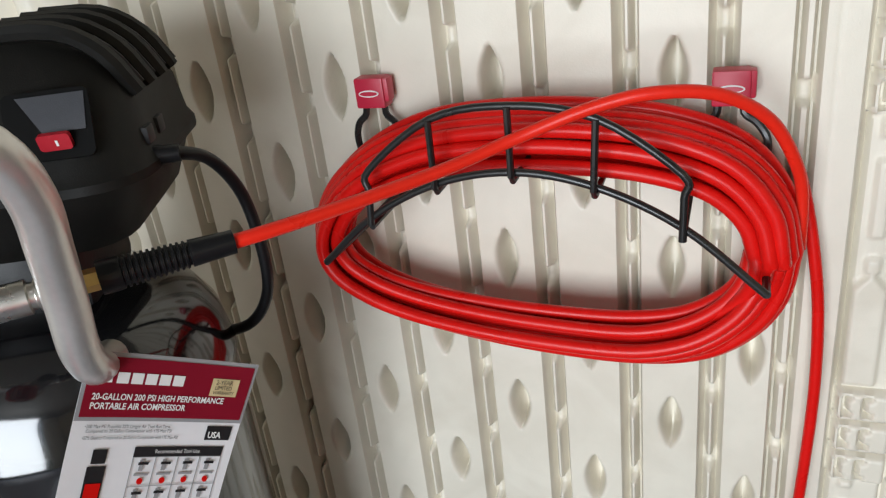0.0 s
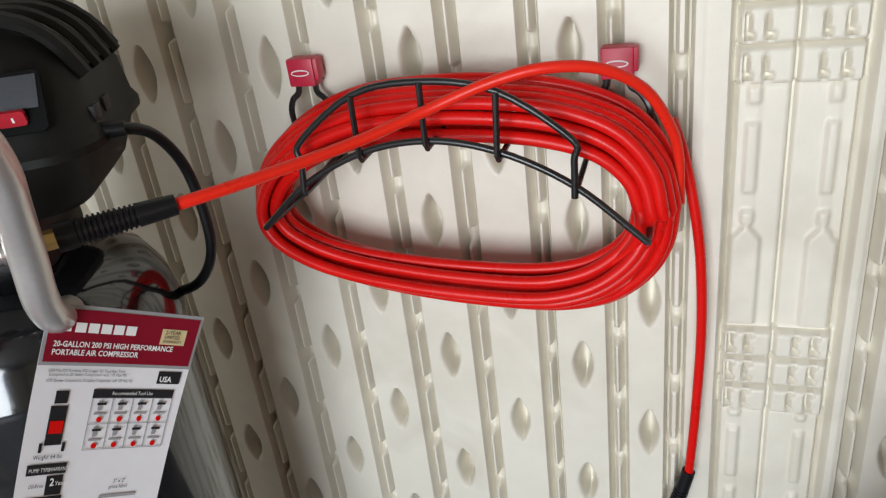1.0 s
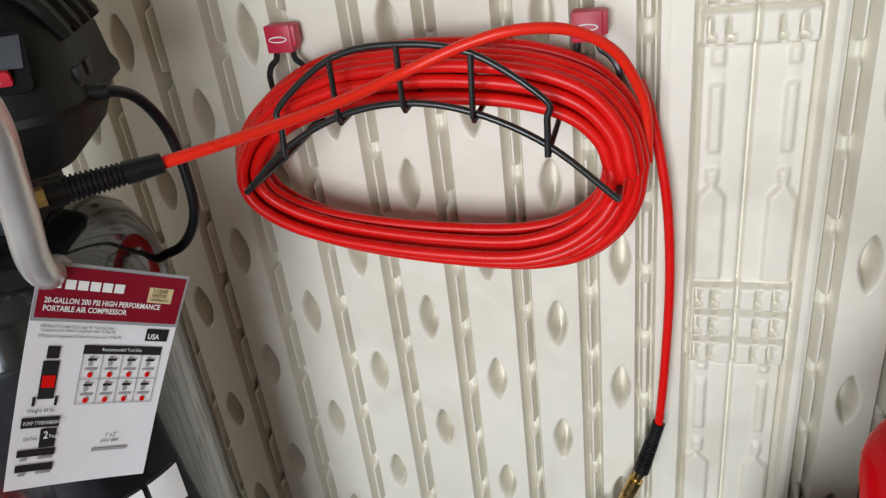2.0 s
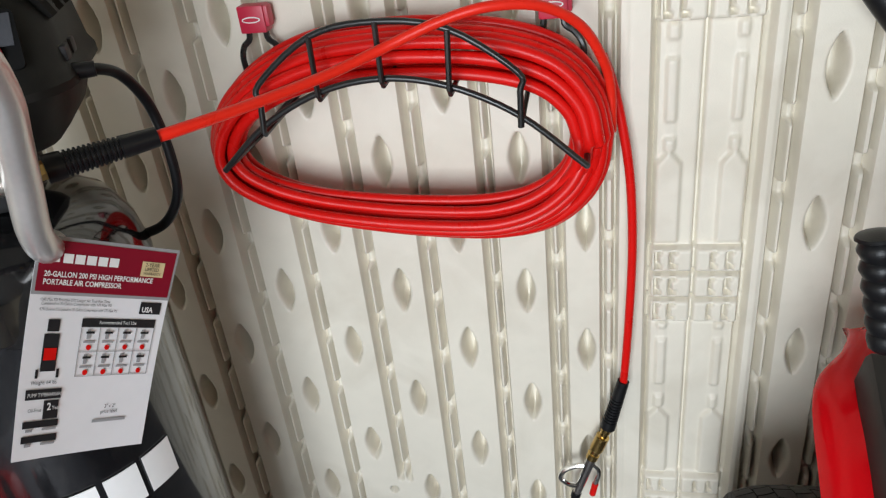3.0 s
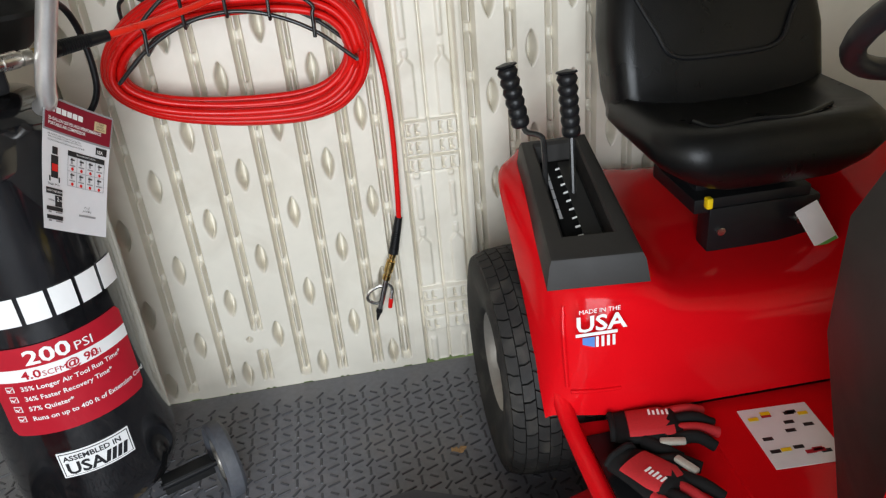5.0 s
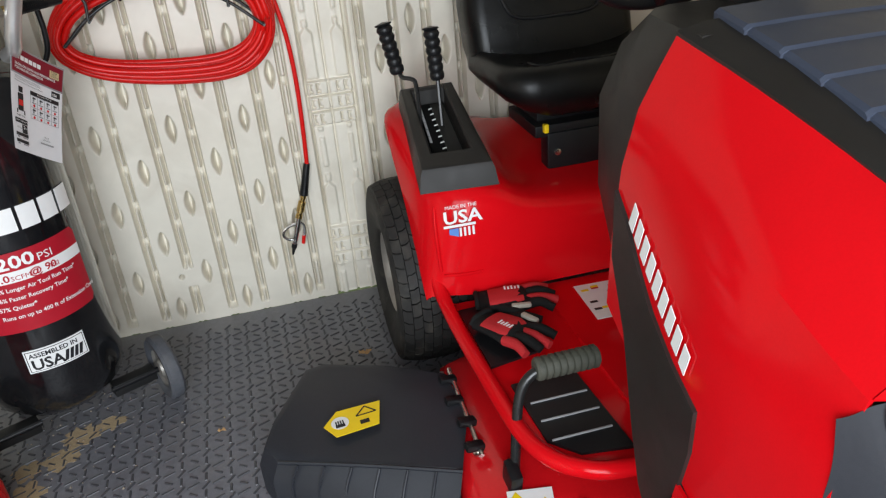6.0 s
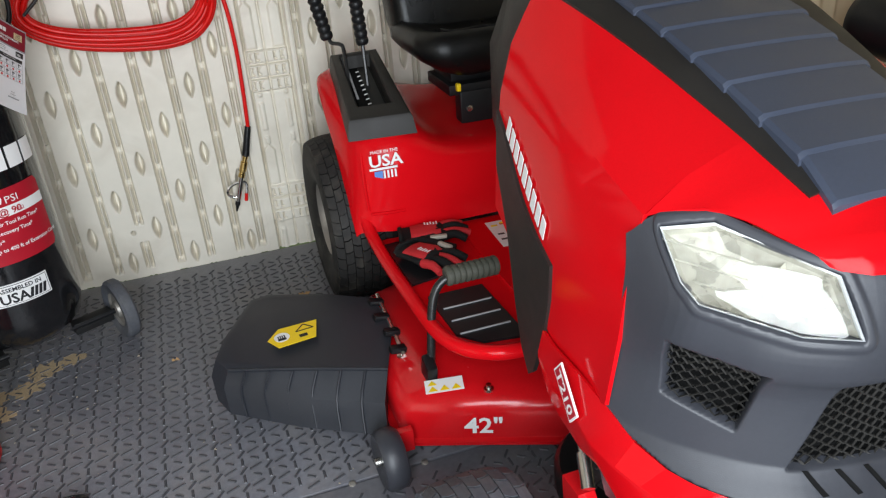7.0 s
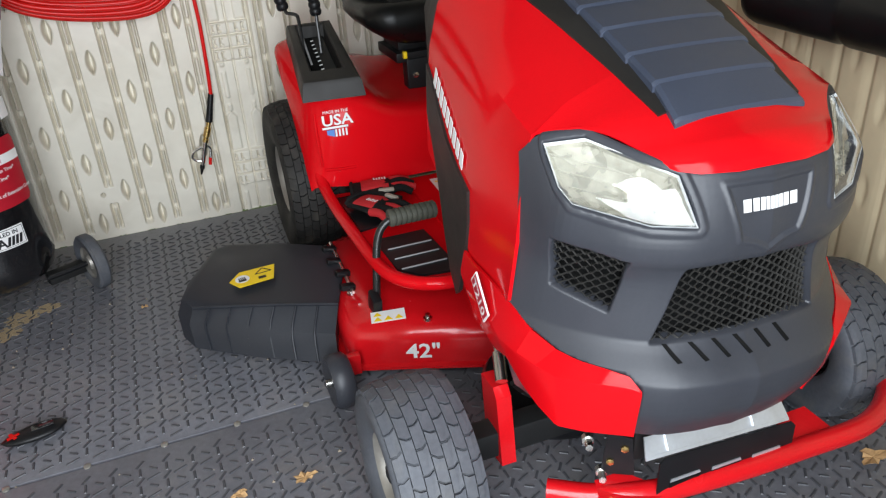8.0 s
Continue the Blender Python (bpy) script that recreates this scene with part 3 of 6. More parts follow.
LAMP = [(0.897, 0.796), (0.713, 0.809), (0.445, 0.778), (0.405, 0.712), (0.557, 0.713), (0.843, 0.732), (0.885, 0.749)]
SIDE_GRILLE = [(0.905, 0.664), (0.760, 0.660), (0.610, 0.650), (0.655, 0.552), (0.880, 0.580)]
FRONT_GRILLE = [(0.400, 0.638), (0.250, 0.641), (-0.250, 0.641), (-0.400, 0.638), (-0.445, 0.560), (-0.482, 0.507), (-0.30, 0.510), (0.30, 0.510), (0.482, 0.507), (0.445, 0.560)]
SHIELD = [(-0.285, 0.766), (0.285, 0.766), (0.225, 0.684), (0.140, 0.676), (0.0, 0.662), (-0.140, 0.676), (-0.225, 0.684)]


def on_arc(poly, sign=1):
    return [(float(arc(np.array(sign * s))), z) for s, z in poly]


def moulding_depth(a, z):
    ramp = lambda d, w: np.clip(d / w, 0, 1) ** 2 * (3 - 2 * np.clip(d / w, 0, 1))
    d = np.zeros_like(a)
    deep = np.zeros_like(a)
    for sg in (-1, 1):
        lamp_in = inside_by(on_arc(LAMP, sg), a, z)
        d -= 0.003 * ramp(lamp_in + 0.016, 0.006)
        d += 0.050 * ramp(lamp_in + 0.002, 0.006)
        deep = np.maximum(deep, 0.034 * ramp(inside_by(on_arc(SIDE_GRILLE, sg), a, z) + 0.003, 0.009))
    deep = np.maximum(deep, 0.034 * ramp(inside_by(on_arc(FRONT_GRILLE), a, z) + 0.003, 0.009))
    shield_in = inside_by(on_arc(SHIELD), a, z)
    d += 0.0050 * ramp(shield_in, 0.006) - 0.002 * ramp(shield_in + 0.008, 0.008)
    return d + deep


za = np.concatenate([np.arange(0.325, 0.47, 0.004), np.arange(0.47, 0.655, 0.0024), np.arange(0.655, 0.83, 0.0028)])
arc_end = float(arc(np.array(1.0)))
aa = np.linspace(-arc_end, arc_end, 420)
AA, ZZ = np.meshgrid(aa, za)
ss = np.interp(aa, [float(arc(np.array(k / 50))) for k in range(-50, 51)], [k / 50 for k in range(-50, 51)])
SS = np.broadcast_to(ss, AA.shape)
# The upper edge follows the hood's brow.
brow = np.interp(np.abs(ss), [0, 0.18, 0.383, 0.432, 0.51, 0.64, 0.715, 0.80, 0.895, 0.94, 1.0], [0.791, 0.792, 0.789, 0.791, 0.799, 0.814, 0.820, 0.819, 0.812, 0.799, 0.775])
ZZ = np.where(ZZ > 0.74, 0.74 + (ZZ - 0.74) * (brow - 0.74) / (za[-1] - 0.74), ZZ)
uu, yy = nose_at(SS, ZZ)
base_pts = np.stack([uu, yy, ZZ], -1)
nrm = np.cross(np.gradient(base_pts, axis=1), np.gradient(base_pts, axis=0))
nrm /= np.linalg.norm(nrm, axis=-1, keepdims=True)
depth_map = moulding_depth(AA, ZZ)
# Both lower corners stay behind the red wings.
back_off = 0.006 * np.clip((np.abs(SS) - 0.54) / 0.02, 0, 1) * (ZZ < np.interp(np.abs(SS), [0.54, 0.60, 0.68, 0.79, 0.93, 1.0], [0.446, 0.466, 0.468, 0.471, 0.496, 0.520]))
pts3 = base_pts - nrm * (depth_map + back_off)[..., None]
nz_, na_ = AA.shape
idx = np.arange(nz_ * na_).reshape(nz_, na_)
quads = np.stack([idx[:-1, :-1], idx[:-1, 1:], idx[1:, 1:], idx[1:, :-1]], -1).reshape(-1, 4)
flat_pts = pts3.reshape(-1, 3)
me = bpy.data.meshes.new("bezel")
me.from_pydata([tuple(N(*p) - BASE[tractor.name]) for p in flat_pts], [], quads.tolist())
me.materials.append(M_GREY)
# Deeply sunk faces of the moulding turn black, as painted shade.
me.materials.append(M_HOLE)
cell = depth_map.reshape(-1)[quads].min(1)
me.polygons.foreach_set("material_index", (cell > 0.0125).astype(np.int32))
me.polygons.foreach_set("use_smooth", [True] * len(me.polygons))
bezel = new("bezel", me)
bezel.parent = tractor
BASE[bezel.name] = BASE[tractor.name]
bezel["label"] = "charcoal plastic nose moulding with grilles and badge shield, recesses blackened as shade"


# Slots in the ledge below the grille: thin black insets painted as their shade.
for k in range(6):
    bm = bmesh.new()
    a0 = -0.124 + 0.0362 * k
    s_of = lambda a: float(np.interp(a, aa, ss))
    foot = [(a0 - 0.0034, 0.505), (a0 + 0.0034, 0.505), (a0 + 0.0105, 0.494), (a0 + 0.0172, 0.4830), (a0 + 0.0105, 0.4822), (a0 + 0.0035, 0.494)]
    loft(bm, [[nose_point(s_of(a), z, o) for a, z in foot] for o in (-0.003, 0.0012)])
    part("vent_slot", bm, M_HOLE, bezel, "thin black inset drawn as the shade in a vent slot", 0)


def grille(name, outline, parent, pitch=0.0220, rise=0.0068):
    """Expanded-metal mesh that follows the moulding inside an outline."""
    s_of = lambda a: float(np.interp(a, aa, ss))
    a_lo, a_hi = min(p[0] for p in outline), max(p[0] for p in outline)
    z_lo, z_hi = min(p[1] for p in outline), max(p[1] for p in outline)
    bm = bmesh.new()
    n_row, n_col = int((z_hi - z_lo) / rise) + 2, int((a_hi - a_lo) / pitch) + 3
    for j in range(n_row):
        for i in range(n_col):
            for way in (1, -1):
                a0 = a_lo + (i + (0.5 if j % 2 else 0.0)) * pitch
                z0 = z_lo + j * rise
                a1, z1 = a0 + way * pitch / 2, z0 + rise
                mid = inside_by(outline, np.array([(a0 + a1) / 2]), np.array([(z0 + z1) / 2]))[0]
                if mid < -0.002:
                    continue
                t = 0.0020
                q = [(a0, z0 - t, -0.011), (a1, z1 - t, -0.015), (a1, z1 + t, -0.011), (a0, z0 + t, -0.007)]
                f = [bm.verts.new(nose_point(s_of(a), z, o)) for a, z, o in q]
                g = [bm.verts.new(nose_point(s_of(a), z, o - 0.003)) for a, z, o in q]
                bm.faces.new(f)
                bm.faces.new(g[::-1])
                for k in range(4):
                    bm.faces.new((f[k], g[k], g[(k + 1) % 4], f[(k + 1) % 4]))
    return part(name, bm, M_MESH, parent, "black expanded-metal mesh", 0)


grille("front_mesh", on_arc(FRONT_GRILLE), bezel)
grille("side_mesh", on_arc(SIDE_GRILLE, -1), bezel)
grille("side_mesh", on_arc(SIDE_GRILLE, 1), bezel)

# Name on the badge shield, drawn as bars.
for k in range(9):
    bm = bmesh.new()
    s0 = -0.215 + 0.048 * k
    corners = [nose_point(s, z, o) for o in (-0.0025, -0.0042) for s, z in ((s0, 0.7245), (s0 + 0.037, 0.7245), (s0 + 0.037, 0.7425), (s0, 0.7425))]
    loft(bm, [corners[:4], corners[4:]])
    part("badge_bar", bm, M_WHITE, bezel, "white badge lettering bar", 0)


# Headlamps.
def lamp_unit(s):
    P = [nose_point(s * q, z, 0.0) for q, z in LAMP]
    out = (nose_point(s * 0.62, 0.755, 0.01) - nose_point(s * 0.62, 0.755, 0.0)).normalized()
    c = sum(P, Vector()) / len(P)

    def ring(k, o):
        return [c + (p - c) * k + out * o for p in P]

    bm = bmesh.new()
    loft(bm, [ring(1.01, -0.012), ring(1.005, 0.0015), ring(0.995, 0.003), ring(0.978, 0.001), ring(0.970, -0.010)], caps=False)
    lamp = part("headlamp", bm, M_RIMCLEAR, tractor, "headlamp with a pale clear rim", 30)
    bm = bmesh.new()
    loft(bm, [ring(1.00, -0.006), ring(0.90, -0.016), ring(0.60, -0.026), ring(0.05, -0.029)], caps=False)
    bm.faces.new([bm.verts.new(p) for p in ring(0.05, -0.029)])
    part("reflector", bm, M_REFLECT, lamp, "silvered reflector", 10)
    # Bowl with flutes that fan out from the bulb.
    bc = c + (P[2] - c) * 0.30 + (P[3] - c) * 0.18 - out * 0.020
    e1 = (P[2] - P[0]).normalized()
    e2 = out.cross(e1).normalized()
    bm = bmesh.new()
    rings = []
    for r, h in ((0.010, -0.004), (0.018, -0.001), (0.027, 0.005), (0.034, 0.012)):
        rings.append([bc + (e1 * math.cos(a) + e2 * math.sin(a)) * r * (1.0 + (0.05 if k % 2 else -0.05)) + out * h for k, a in enumerate(np.linspace(0, 2 * math.pi, 32, endpoint=False))])
    loft(bm, rings, caps=False)
    part("reflector_bowl", bm, M_REFLECT, lamp, "fluted silver bowl", 5)
    for k in range(3):
        bm = bmesh.new()
        q = c + (P[1] - P[4]) * (0.24 - 0.20 * k)
        d = (P[2] + P[3] - P[0] - P[6]) * 0.20
        tube(bm, [q - d - out * 0.010, q - out * 0.007, q + d - out * 0.010], 0.0013, 6, 4)
        part("reflector_rib", bm, M_REFLECT, lamp)
    bm = bmesh.new()
    lathe(bm, [(0.0, 0.0), (0.009, 0.0), (0.009, 0.010), (0.006, 0.014), (0.0, 0.015)], bc - out * 0.006, out, 16)
    part("bulb", bm, M_CARD, lamp, "white bulb")
    bm = bmesh.new()
    loft(bm, [ring(0.985, 0.001), ring(0.90, 0.005), ring(0.5, 0.009), ring(0.02, 0.010)], caps=False)
    bmesh.ops.recalc_face_normals(bm, faces=bm.faces)
    bmesh.ops.solidify(bm, geom=bm.faces[:], thickness=0.002)
    lens = part("lens", bm, M_GLASS, lamp, "clear headlamp lens", 60)
    lens.visible_shadow = False


lamp_unit(-1)
lamp_unit(1)

# Red wings that sweep from the sides under the moulding, with a ridge.
for s in (-1, 1):
    bm = bmesh.new()
    rows = []
    for y, top, ridge, low in ((-0.595, (0.312, 0.505), (0.321, 0.455), (0.311, 0.402)), (-0.640, (0.317, 0.505), (0.327, 0.440), (0.315, 0.380)), (-0.740, (0.324, 0.518), (0.332, 0.440), (0.318, 0.372))):
        rows.append([N(s * p[0], p[1], p[2]) for p in (own(u, y, z) for u, z in (top, (ridge[0], ridge[1] + 0.01), ridge, low))])
    # Upper edge on the moulding, then the ridge and the lower edge, out to an elbow and in again.
    for q, z, ridge, low in ((0.99, 0.519, (0.323, -0.825, 0.442), (0.307, -0.815, 0.392)), (0.91, 0.492, (0.313, -0.880, 0.444), (0.301, -0.870, 0.372)), (0.82, 0.476, (0.300, -0.925, 0.445), (0.290, -0.912, 0.353)),
                             (0.76, 0.471, (0.284, -0.963, 0.445), (0.276, -0.950, 0.339)), (0.73, 0.4695, (0.278, -0.970, 0.445), (0.271, -0.957, 0.338)), (0.66, 0.468, (0.243, -0.997, 0.446), (0.236, -0.980, 0.334)), (0.585, 0.464, (0.195, -1.033, 0.447), (0.184, -1.004, 0.329)), (0.548, 0.447, (0.177, -1.044, 0.441), (0.164, -1.012, 0.326))):
        a, b = Vector((s * ridge[0], ridge[1], ridge[2])), Vector((s * low[0], low[1], low[2]))
        rows.append([nose_point(s * q, z, 0.002), N(a.x, a.y, a.z + 0.004), N(a.x, a.y, a.z - 0.004), N(*b)])
    loft(bm, rows, closed=False, caps=False)
    bmesh.ops.recalc_face_normals(bm, faces=bm.faces)
    bmesh.ops.solidify(bm, geom=bm.faces[:], thickness=0.005)
    part("side_wing", bm, M_RED, tractor, "red lower side wing with a ridge", 18)

# Black side panels and the dash tower.
for s in (-1, 1):
    bm = bmesh.new()
    o = [(-0.322, 0.795), (-0.368, 0.770), (-0.420, 0.728), (-0.475, 0.690), (-0.545, 0.655), (-0.612, 0.632), (-0.612, 0.570), (-0.597, 0.500), (-0.545, 0.385), (-0.520, 0.362), (-0.485, 0.400), (-0.455, 0.470), (-0.405, 0.610), (-0.340, 0.700)]
    plate(bm, o, 0.008, lambda a, b, h=0.0: T(s * (hood_u(a, max(b, 0.50)) + h - 0.002), a, b))
    part("side_panel", bm, M_MATTE, tractor, "matte black engine side panel", 20)
bm = bmesh.new()
ring = lambda z, w, y0, y1: [T(-w, y1, z), T(-w, -0.30, z), T(-w + 0.012, -0.20, z), T(-w + 0.040, y0, z), T(-w + 0.07, y0 + 0.012, z), T(w - 0.07, y0 + 0.012, z), T(w - 0.040, y0, z), T(w - 0.012, -0.20, z), T(w, -0.30, z), T(w, y1, z)]
loft(bm, [ring(0.30, 0.150, -0.11, -0.50), ring(0.50, 0.180, -0.09, -0.50), ring(0.70, 0.222, -0.085, -0.40), ring(0.86, 0.224, -0.090, -0.36), ring(0.950, 0.202, -0.12, -0.36), ring(1.005, 0.172, -0.165, -0.36)])
part("dash_tower", bm, M_MATTE, tractor, "matte black dash tower", 35)
bm = bmesh.new()
tube(bm, [T(0, -0.25, 0.97), T(0, -0.09, 1.06)], 0.022, 12, 1)
part("steering_column", bm, M_BLACK, tractor)
bm = bmesh.new()
cx, ax = T(0, -0.07, 1.075), Vector((0, 0.62, 0.78)).normalized()
e1, e2 = Vector((1, 0, 0)), ax.cross(Vector((1, 0, 0)))
ringpts = [cx + e1 * 0.175 * math.cos(a) + e2 * 0.175 * math.sin(a) for a in np.linspace(0, 2 * math.pi, 41)]
tube(bm, ringpts, 0.014, 10, 1)
for a in (90, 210, 330):
    d = e1 * math.cos(radians(a)) + e2 * math.sin(radians(a))
    tube(bm, [cx, cx + d * 0.17], 0.014, 8, 1)
lathe(bm, [(0, -0.012), (0.05, -0.012), (0.055, 0.004), (0.04, 0.014), (0, 0.016)], cx, ax, 24)
part("steering_wheel", bm, M_BLACK, tractor, "black steering wheel")

# Side name as bars.
for k in range(9):
    bm = bmesh.new()
    f = 0.004 + 0.112 * k
    ys, zs_ = -0.378 - 0.205 * f, 0.771 - 0.113 * f
    corners = [(0, 0), (-0.0155, -0.0085), (-0.0235, 0.0235), (-0.008, 0.032)]
    plate(bm, corners, 0.0012, lambda a, b, h=0.0: T(-hood_u(ys + a, zs_ + b) - 0.0040 - h, ys + a, zs_ + b))
    part("brand_bar", bm, M_WHITE, hood, "white brand lettering bar")
bm = bmesh.new()
to = frame_at(T(-0.3350, -0.683, 0.493), (-0.08, -0.78, -0.62), (0.02, -0.62, 0.78))
plate(bm, rect(0, 0, 0.084, 0.034), 0.0030, lambda a, b, h=0.0: to(a, b, h - 0.002))
model = part("model_label", bm, M_WHITE, tractor, "white model label with red figures")
bm = bmesh.new()
plate(bm, rect(0.003, 0.003, 0.081, 0.031), 0.0006, lambda a, b, h=0.0: to(a, b, h + 0.001))
part("label_field", bm, M_LABELRED, model)
bm = bmesh.new()
letters(bm, "T210", 0.020, lambda a, b, h=0.0: to(a + 0.007, b + 0.007, h + 0.0018), squeeze=1.15, bold=0.0006)
part("model_figures", bm, M_WHITE, model)

# Fenders and seat pan in one red shell.
def fender_row(u, pts):
    k = 0.20 if abs(u) > 0.43 else 0.17 if abs(u) > 0.40 else 0.08 if abs(u) > 0.35 else 0.0
    return [(u * (1 - k * min(1.2, max(0, (y - 0.66) / 0.13))), y, z) for y, z in pts]


FEND = {
    0.438: [(0.292, 0.300), (0.335, 0.355), (0.395, 0.440), (0.465, 0.512), (0.560, 0.590), (0.680, 0.638), (0.755, 0.630), (0.790, 0.600)],
    0.424: [(0.285, 0.310), (0.318, 0.385), (0.362, 0.470), (0.420, 0.545), (0.520, 0.605), (0.670, 0.648), (0.765, 0.640), (0.810, 0.610)],
    0.385: [(0.275, 0.310), (0.288, 0.415), (0.310, 0.510), (0.355, 0.568), (0.470, 0.606), (0.640, 0.650), (0.780, 0.648), (0.840, 0.615)],
    0.300: [(0.268, 0.300), (0.276, 0.415), (0.288, 0.520), (0.335, 0.567), (0.470, 0.600), (0.640, 0.645), (0.800, 0.645), (0.860, 0.550)],
    0.225: [(0.266, 0.300), (0.274, 0.400), (0.285, 0.505), (0.335, 0.548), (0.470, 0.575), (0.640, 0.610), (0.800, 0.620), (0.860, 0.545)],
    0.160: [(0.266, 0.300), (0.273, 0.390), (0.284, 0.480), (0.335, 0.512), (0.470, 0.520), (0.640, 0.545), (0.800, 0.560), (0.860, 0.540)],
    0.000: [(0.266, 0.300), (0.273, 0.385), (0.284, 0.470), (0.335, 0.498), (0.470, 0.505), (0.640, 0.520), (0.800, 0.530), (0.860, 0.520)],
}
rows = [fender_row(-u, FEND[u]) for u in (0.438, 0.424, 0.385, 0.300, 0.225, 0.160)] + [fender_row(0, FEND[0.0])] + [fender_row(u, FEND[u]) for u in (0.160, 0.225, 0.300, 0.385, 0.424, 0.438)]
bm = bmesh.new()
fine = [list(smooth_path(r, 4)) for r in rows]
shell(bm, interp_rows(fine, 2), 0.005)
part("fender_shell", bm, M_RED, tractor, "glossy red fender shell", 60)

# Footboards: pan, tube rim, mats.
for s in (-1, 1):
    bm = bmesh.new()
    o = [(0.15, 0.275), (0.395, 0.290), (0.390, 0.0), (0.378, -0.200), (0.352, -0.280), (0.300, -0.325), (0.240, -0.338), (0.15, -0.330)]
    plate(bm, [(s * a, b) for a, b in o], 0.014, lambda a, b, h=0.0: T(a, b, 0.262 + h))
    foot = part("footboard", bm, M_RED, tractor, "red steel footboard", 30)
    bm = bmesh.new()
    tube(bm, [T(s * a, b, z) for a, b, z in [(0.410, 0.330, 0.375), (0.402, 0.270, 0.312), (0.396, 0.150, 0.288), (0.391, 0.0, 0.284), (0.380, -0.190, 0.280), (0.353, -0.278, 0.280), (0.300, -0.326, 0.280), (0.240, -0.342, 0.280), (0.15, -0.345, 0.280)]], 0.017, 12, 5)
    part("rim", bm, M_RED, foot)
    bm = bmesh.new()
    plate(bm, [(s * a, b) for a, b in [(0.205, -0.300), (0.300, -0.285), (0.345, -0.235), (0.352, -0.060), (0.215, -0.060)]], 0.006, lambda a, b, h=0.0: T(a, b, 0.277 + h))
    mat_front = part("front_mat", bm, M_BLACK, foot, "black rubber mat")
    for k in range(3):
        bm = bmesh.new()
        box(bm, T(s * 0.278, -0.240 + 0.055 * k, 0.2845), (0.118, 0.004, 0.003), 0.001)
        part("mat_rib", bm, M_GINK, mat_front)
    bm = bmesh.new()
    plate(bm, [(s * a, b) for a, b in [(0.255, 0.030), (0.370, 0.010), (0.374, 0.245), (0.262, 0.250)]], 0.006, lambda a, b, h=0.0: T(a, b, 0.277 + h))
    part("rear_mat", bm, M_BLACK, foot, "black rubber mat")
bm = bmesh.new()
o = [(-0.16, 0.275), (0.16, 0.275), (0.16, -0.30), (-0.16, -0.30)]
plate(bm, o, 0.018, lambda a, b, h=0.0: T(a, b, 0.268 + h))
part("tunnel", bm, M_RED, tractor, "red centre tunnel")
bm = bmesh.new()
to = frame_at(T(-0.095, 0.085, 0.287), (1, -0.05, 0), (0, 1, 0))
plate(bm, rect(0, 0, 0.130, 0.150), 0.0015, to)
decal = part("safety_decal", bm, M_CARD, tractor, "white pictogram safety decal")
rng = random.Random(5)
for j, mt in enumerate((M_INK, M_LABELRED, M_YELLOW)):
    for k in range(9 if mt is M_INK else 4):
        bm = bmesh.new()
        a, b = 0.008 + rng.random() * 0.095, 0.008 + rng.random() * 0.125
        plate(bm, rect(a, b, a + 0.018, b + 0.008), 0.0006, lambda p, q, h=0.0: to(p, q, h + 0.0015 + 0.0008 * j))
        part("decal_mark", bm, mt, decal)

# Brake pedal.
bm = bmesh.new()
tube(bm, [T(-0.400, -0.200, 0.150), T(-0.392, -0.190, 0.215), T(-0.372, -0.165, 0.330), T(-0.345, -0.160, 0.375), T(-0.300, -0.160, 0.385)], 0.010, 10, 5)
pedal = part("brake_pedal", bm, M_WIRE, tractor, "gloss black brake pedal arm with ribbed pad")
bm = bmesh.new()
prof = [(0.0, -0.062), (0.019, -0.062)]
for k in range(9):
    b = -0.058 + 0.0135 * k
    prof += [(0.0225, b), (0.0225, b + 0.008), (0.018, b + 0.0095), (0.018, b + 0.012)]
prof += [(0.0, 0.064)]
lathe(bm, prof, T(-0.275, -0.160, 0.386), (1, 0, 0), 20)
part("pad", bm, M_OLIVE, pedal, "olive-black ribbed rubber pad", 30)
bm = bmesh.new()
box(bm, T(-0.403, -0.200, 0.175), (0.026, 0.05, 0.075), 0.008, (15, 0, 0))
part("bracket", bm, M_BLACK, pedal)

# Seat.
bm = bmesh.new()
def seat_ring(z, w, y0, y1, r=0.09):
    pts = rect(-w, y0, w, y1, r, 5)
    return [T(0.035 + 0.90 * a, b, z) for a, b in pts]
loft(bm, [seat_ring(0.650, 0.105, 0.440, 0.700, 0.05), seat_ring(0.658, 0.140, 0.410, 0.720, 0.06), seat_ring(0.672, 0.175, 0.385, 0.740, 0.08), seat_ring(0.700, 0.222, 0.368, 0.755), seat_ring(0.728, 0.248, 0.362, 0.760), seat_ring(0.762, 0.250, 0.370, 0.758), seat_ring(0.785, 0.228, 0.395, 0.740), seat_ring(0.772, 0.165, 0.450, 0.700, 0.07), seat_ring(0.762, 0.08, 0.52, 0.64, 0.04)])
seat = part("seat", bm, M_SEAT, tractor, "black vinyl seat with bolstered cushion", 60)
bm = bmesh.new()
rows_b = []
for z, w, y0, y1 in [(0.715, 0.235, 0.610, 0.740), (0.78, 0.250, 0.610, 0.760), (0.88, 0.252, 0.640, 0.790), (0.98, 0.238, 0.680, 0.820), (1.05, 0.20, 0.715, 0.835), (1.075, 0.13, 0.745, 0.825)]:
    rows_b.append(seat_ring(z, w, y0, y1, 0.05))
loft(bm, rows_b)
part("backrest", bm, M_SEAT, seat, smooth=60)
bm = bmesh.new()
tube(bm, [T(-0.100, 0.470, 0.7775), T(-0.08, 0.425, 0.7785), T(0.0, 0.435, 0.7790), T(0.08, 0.425, 0.7785), T(0.170, 0.470, 0.7775)], 0.0045, 8, 6)
part("seam", bm, M_BLACK, seat)
bm = bmesh.new()
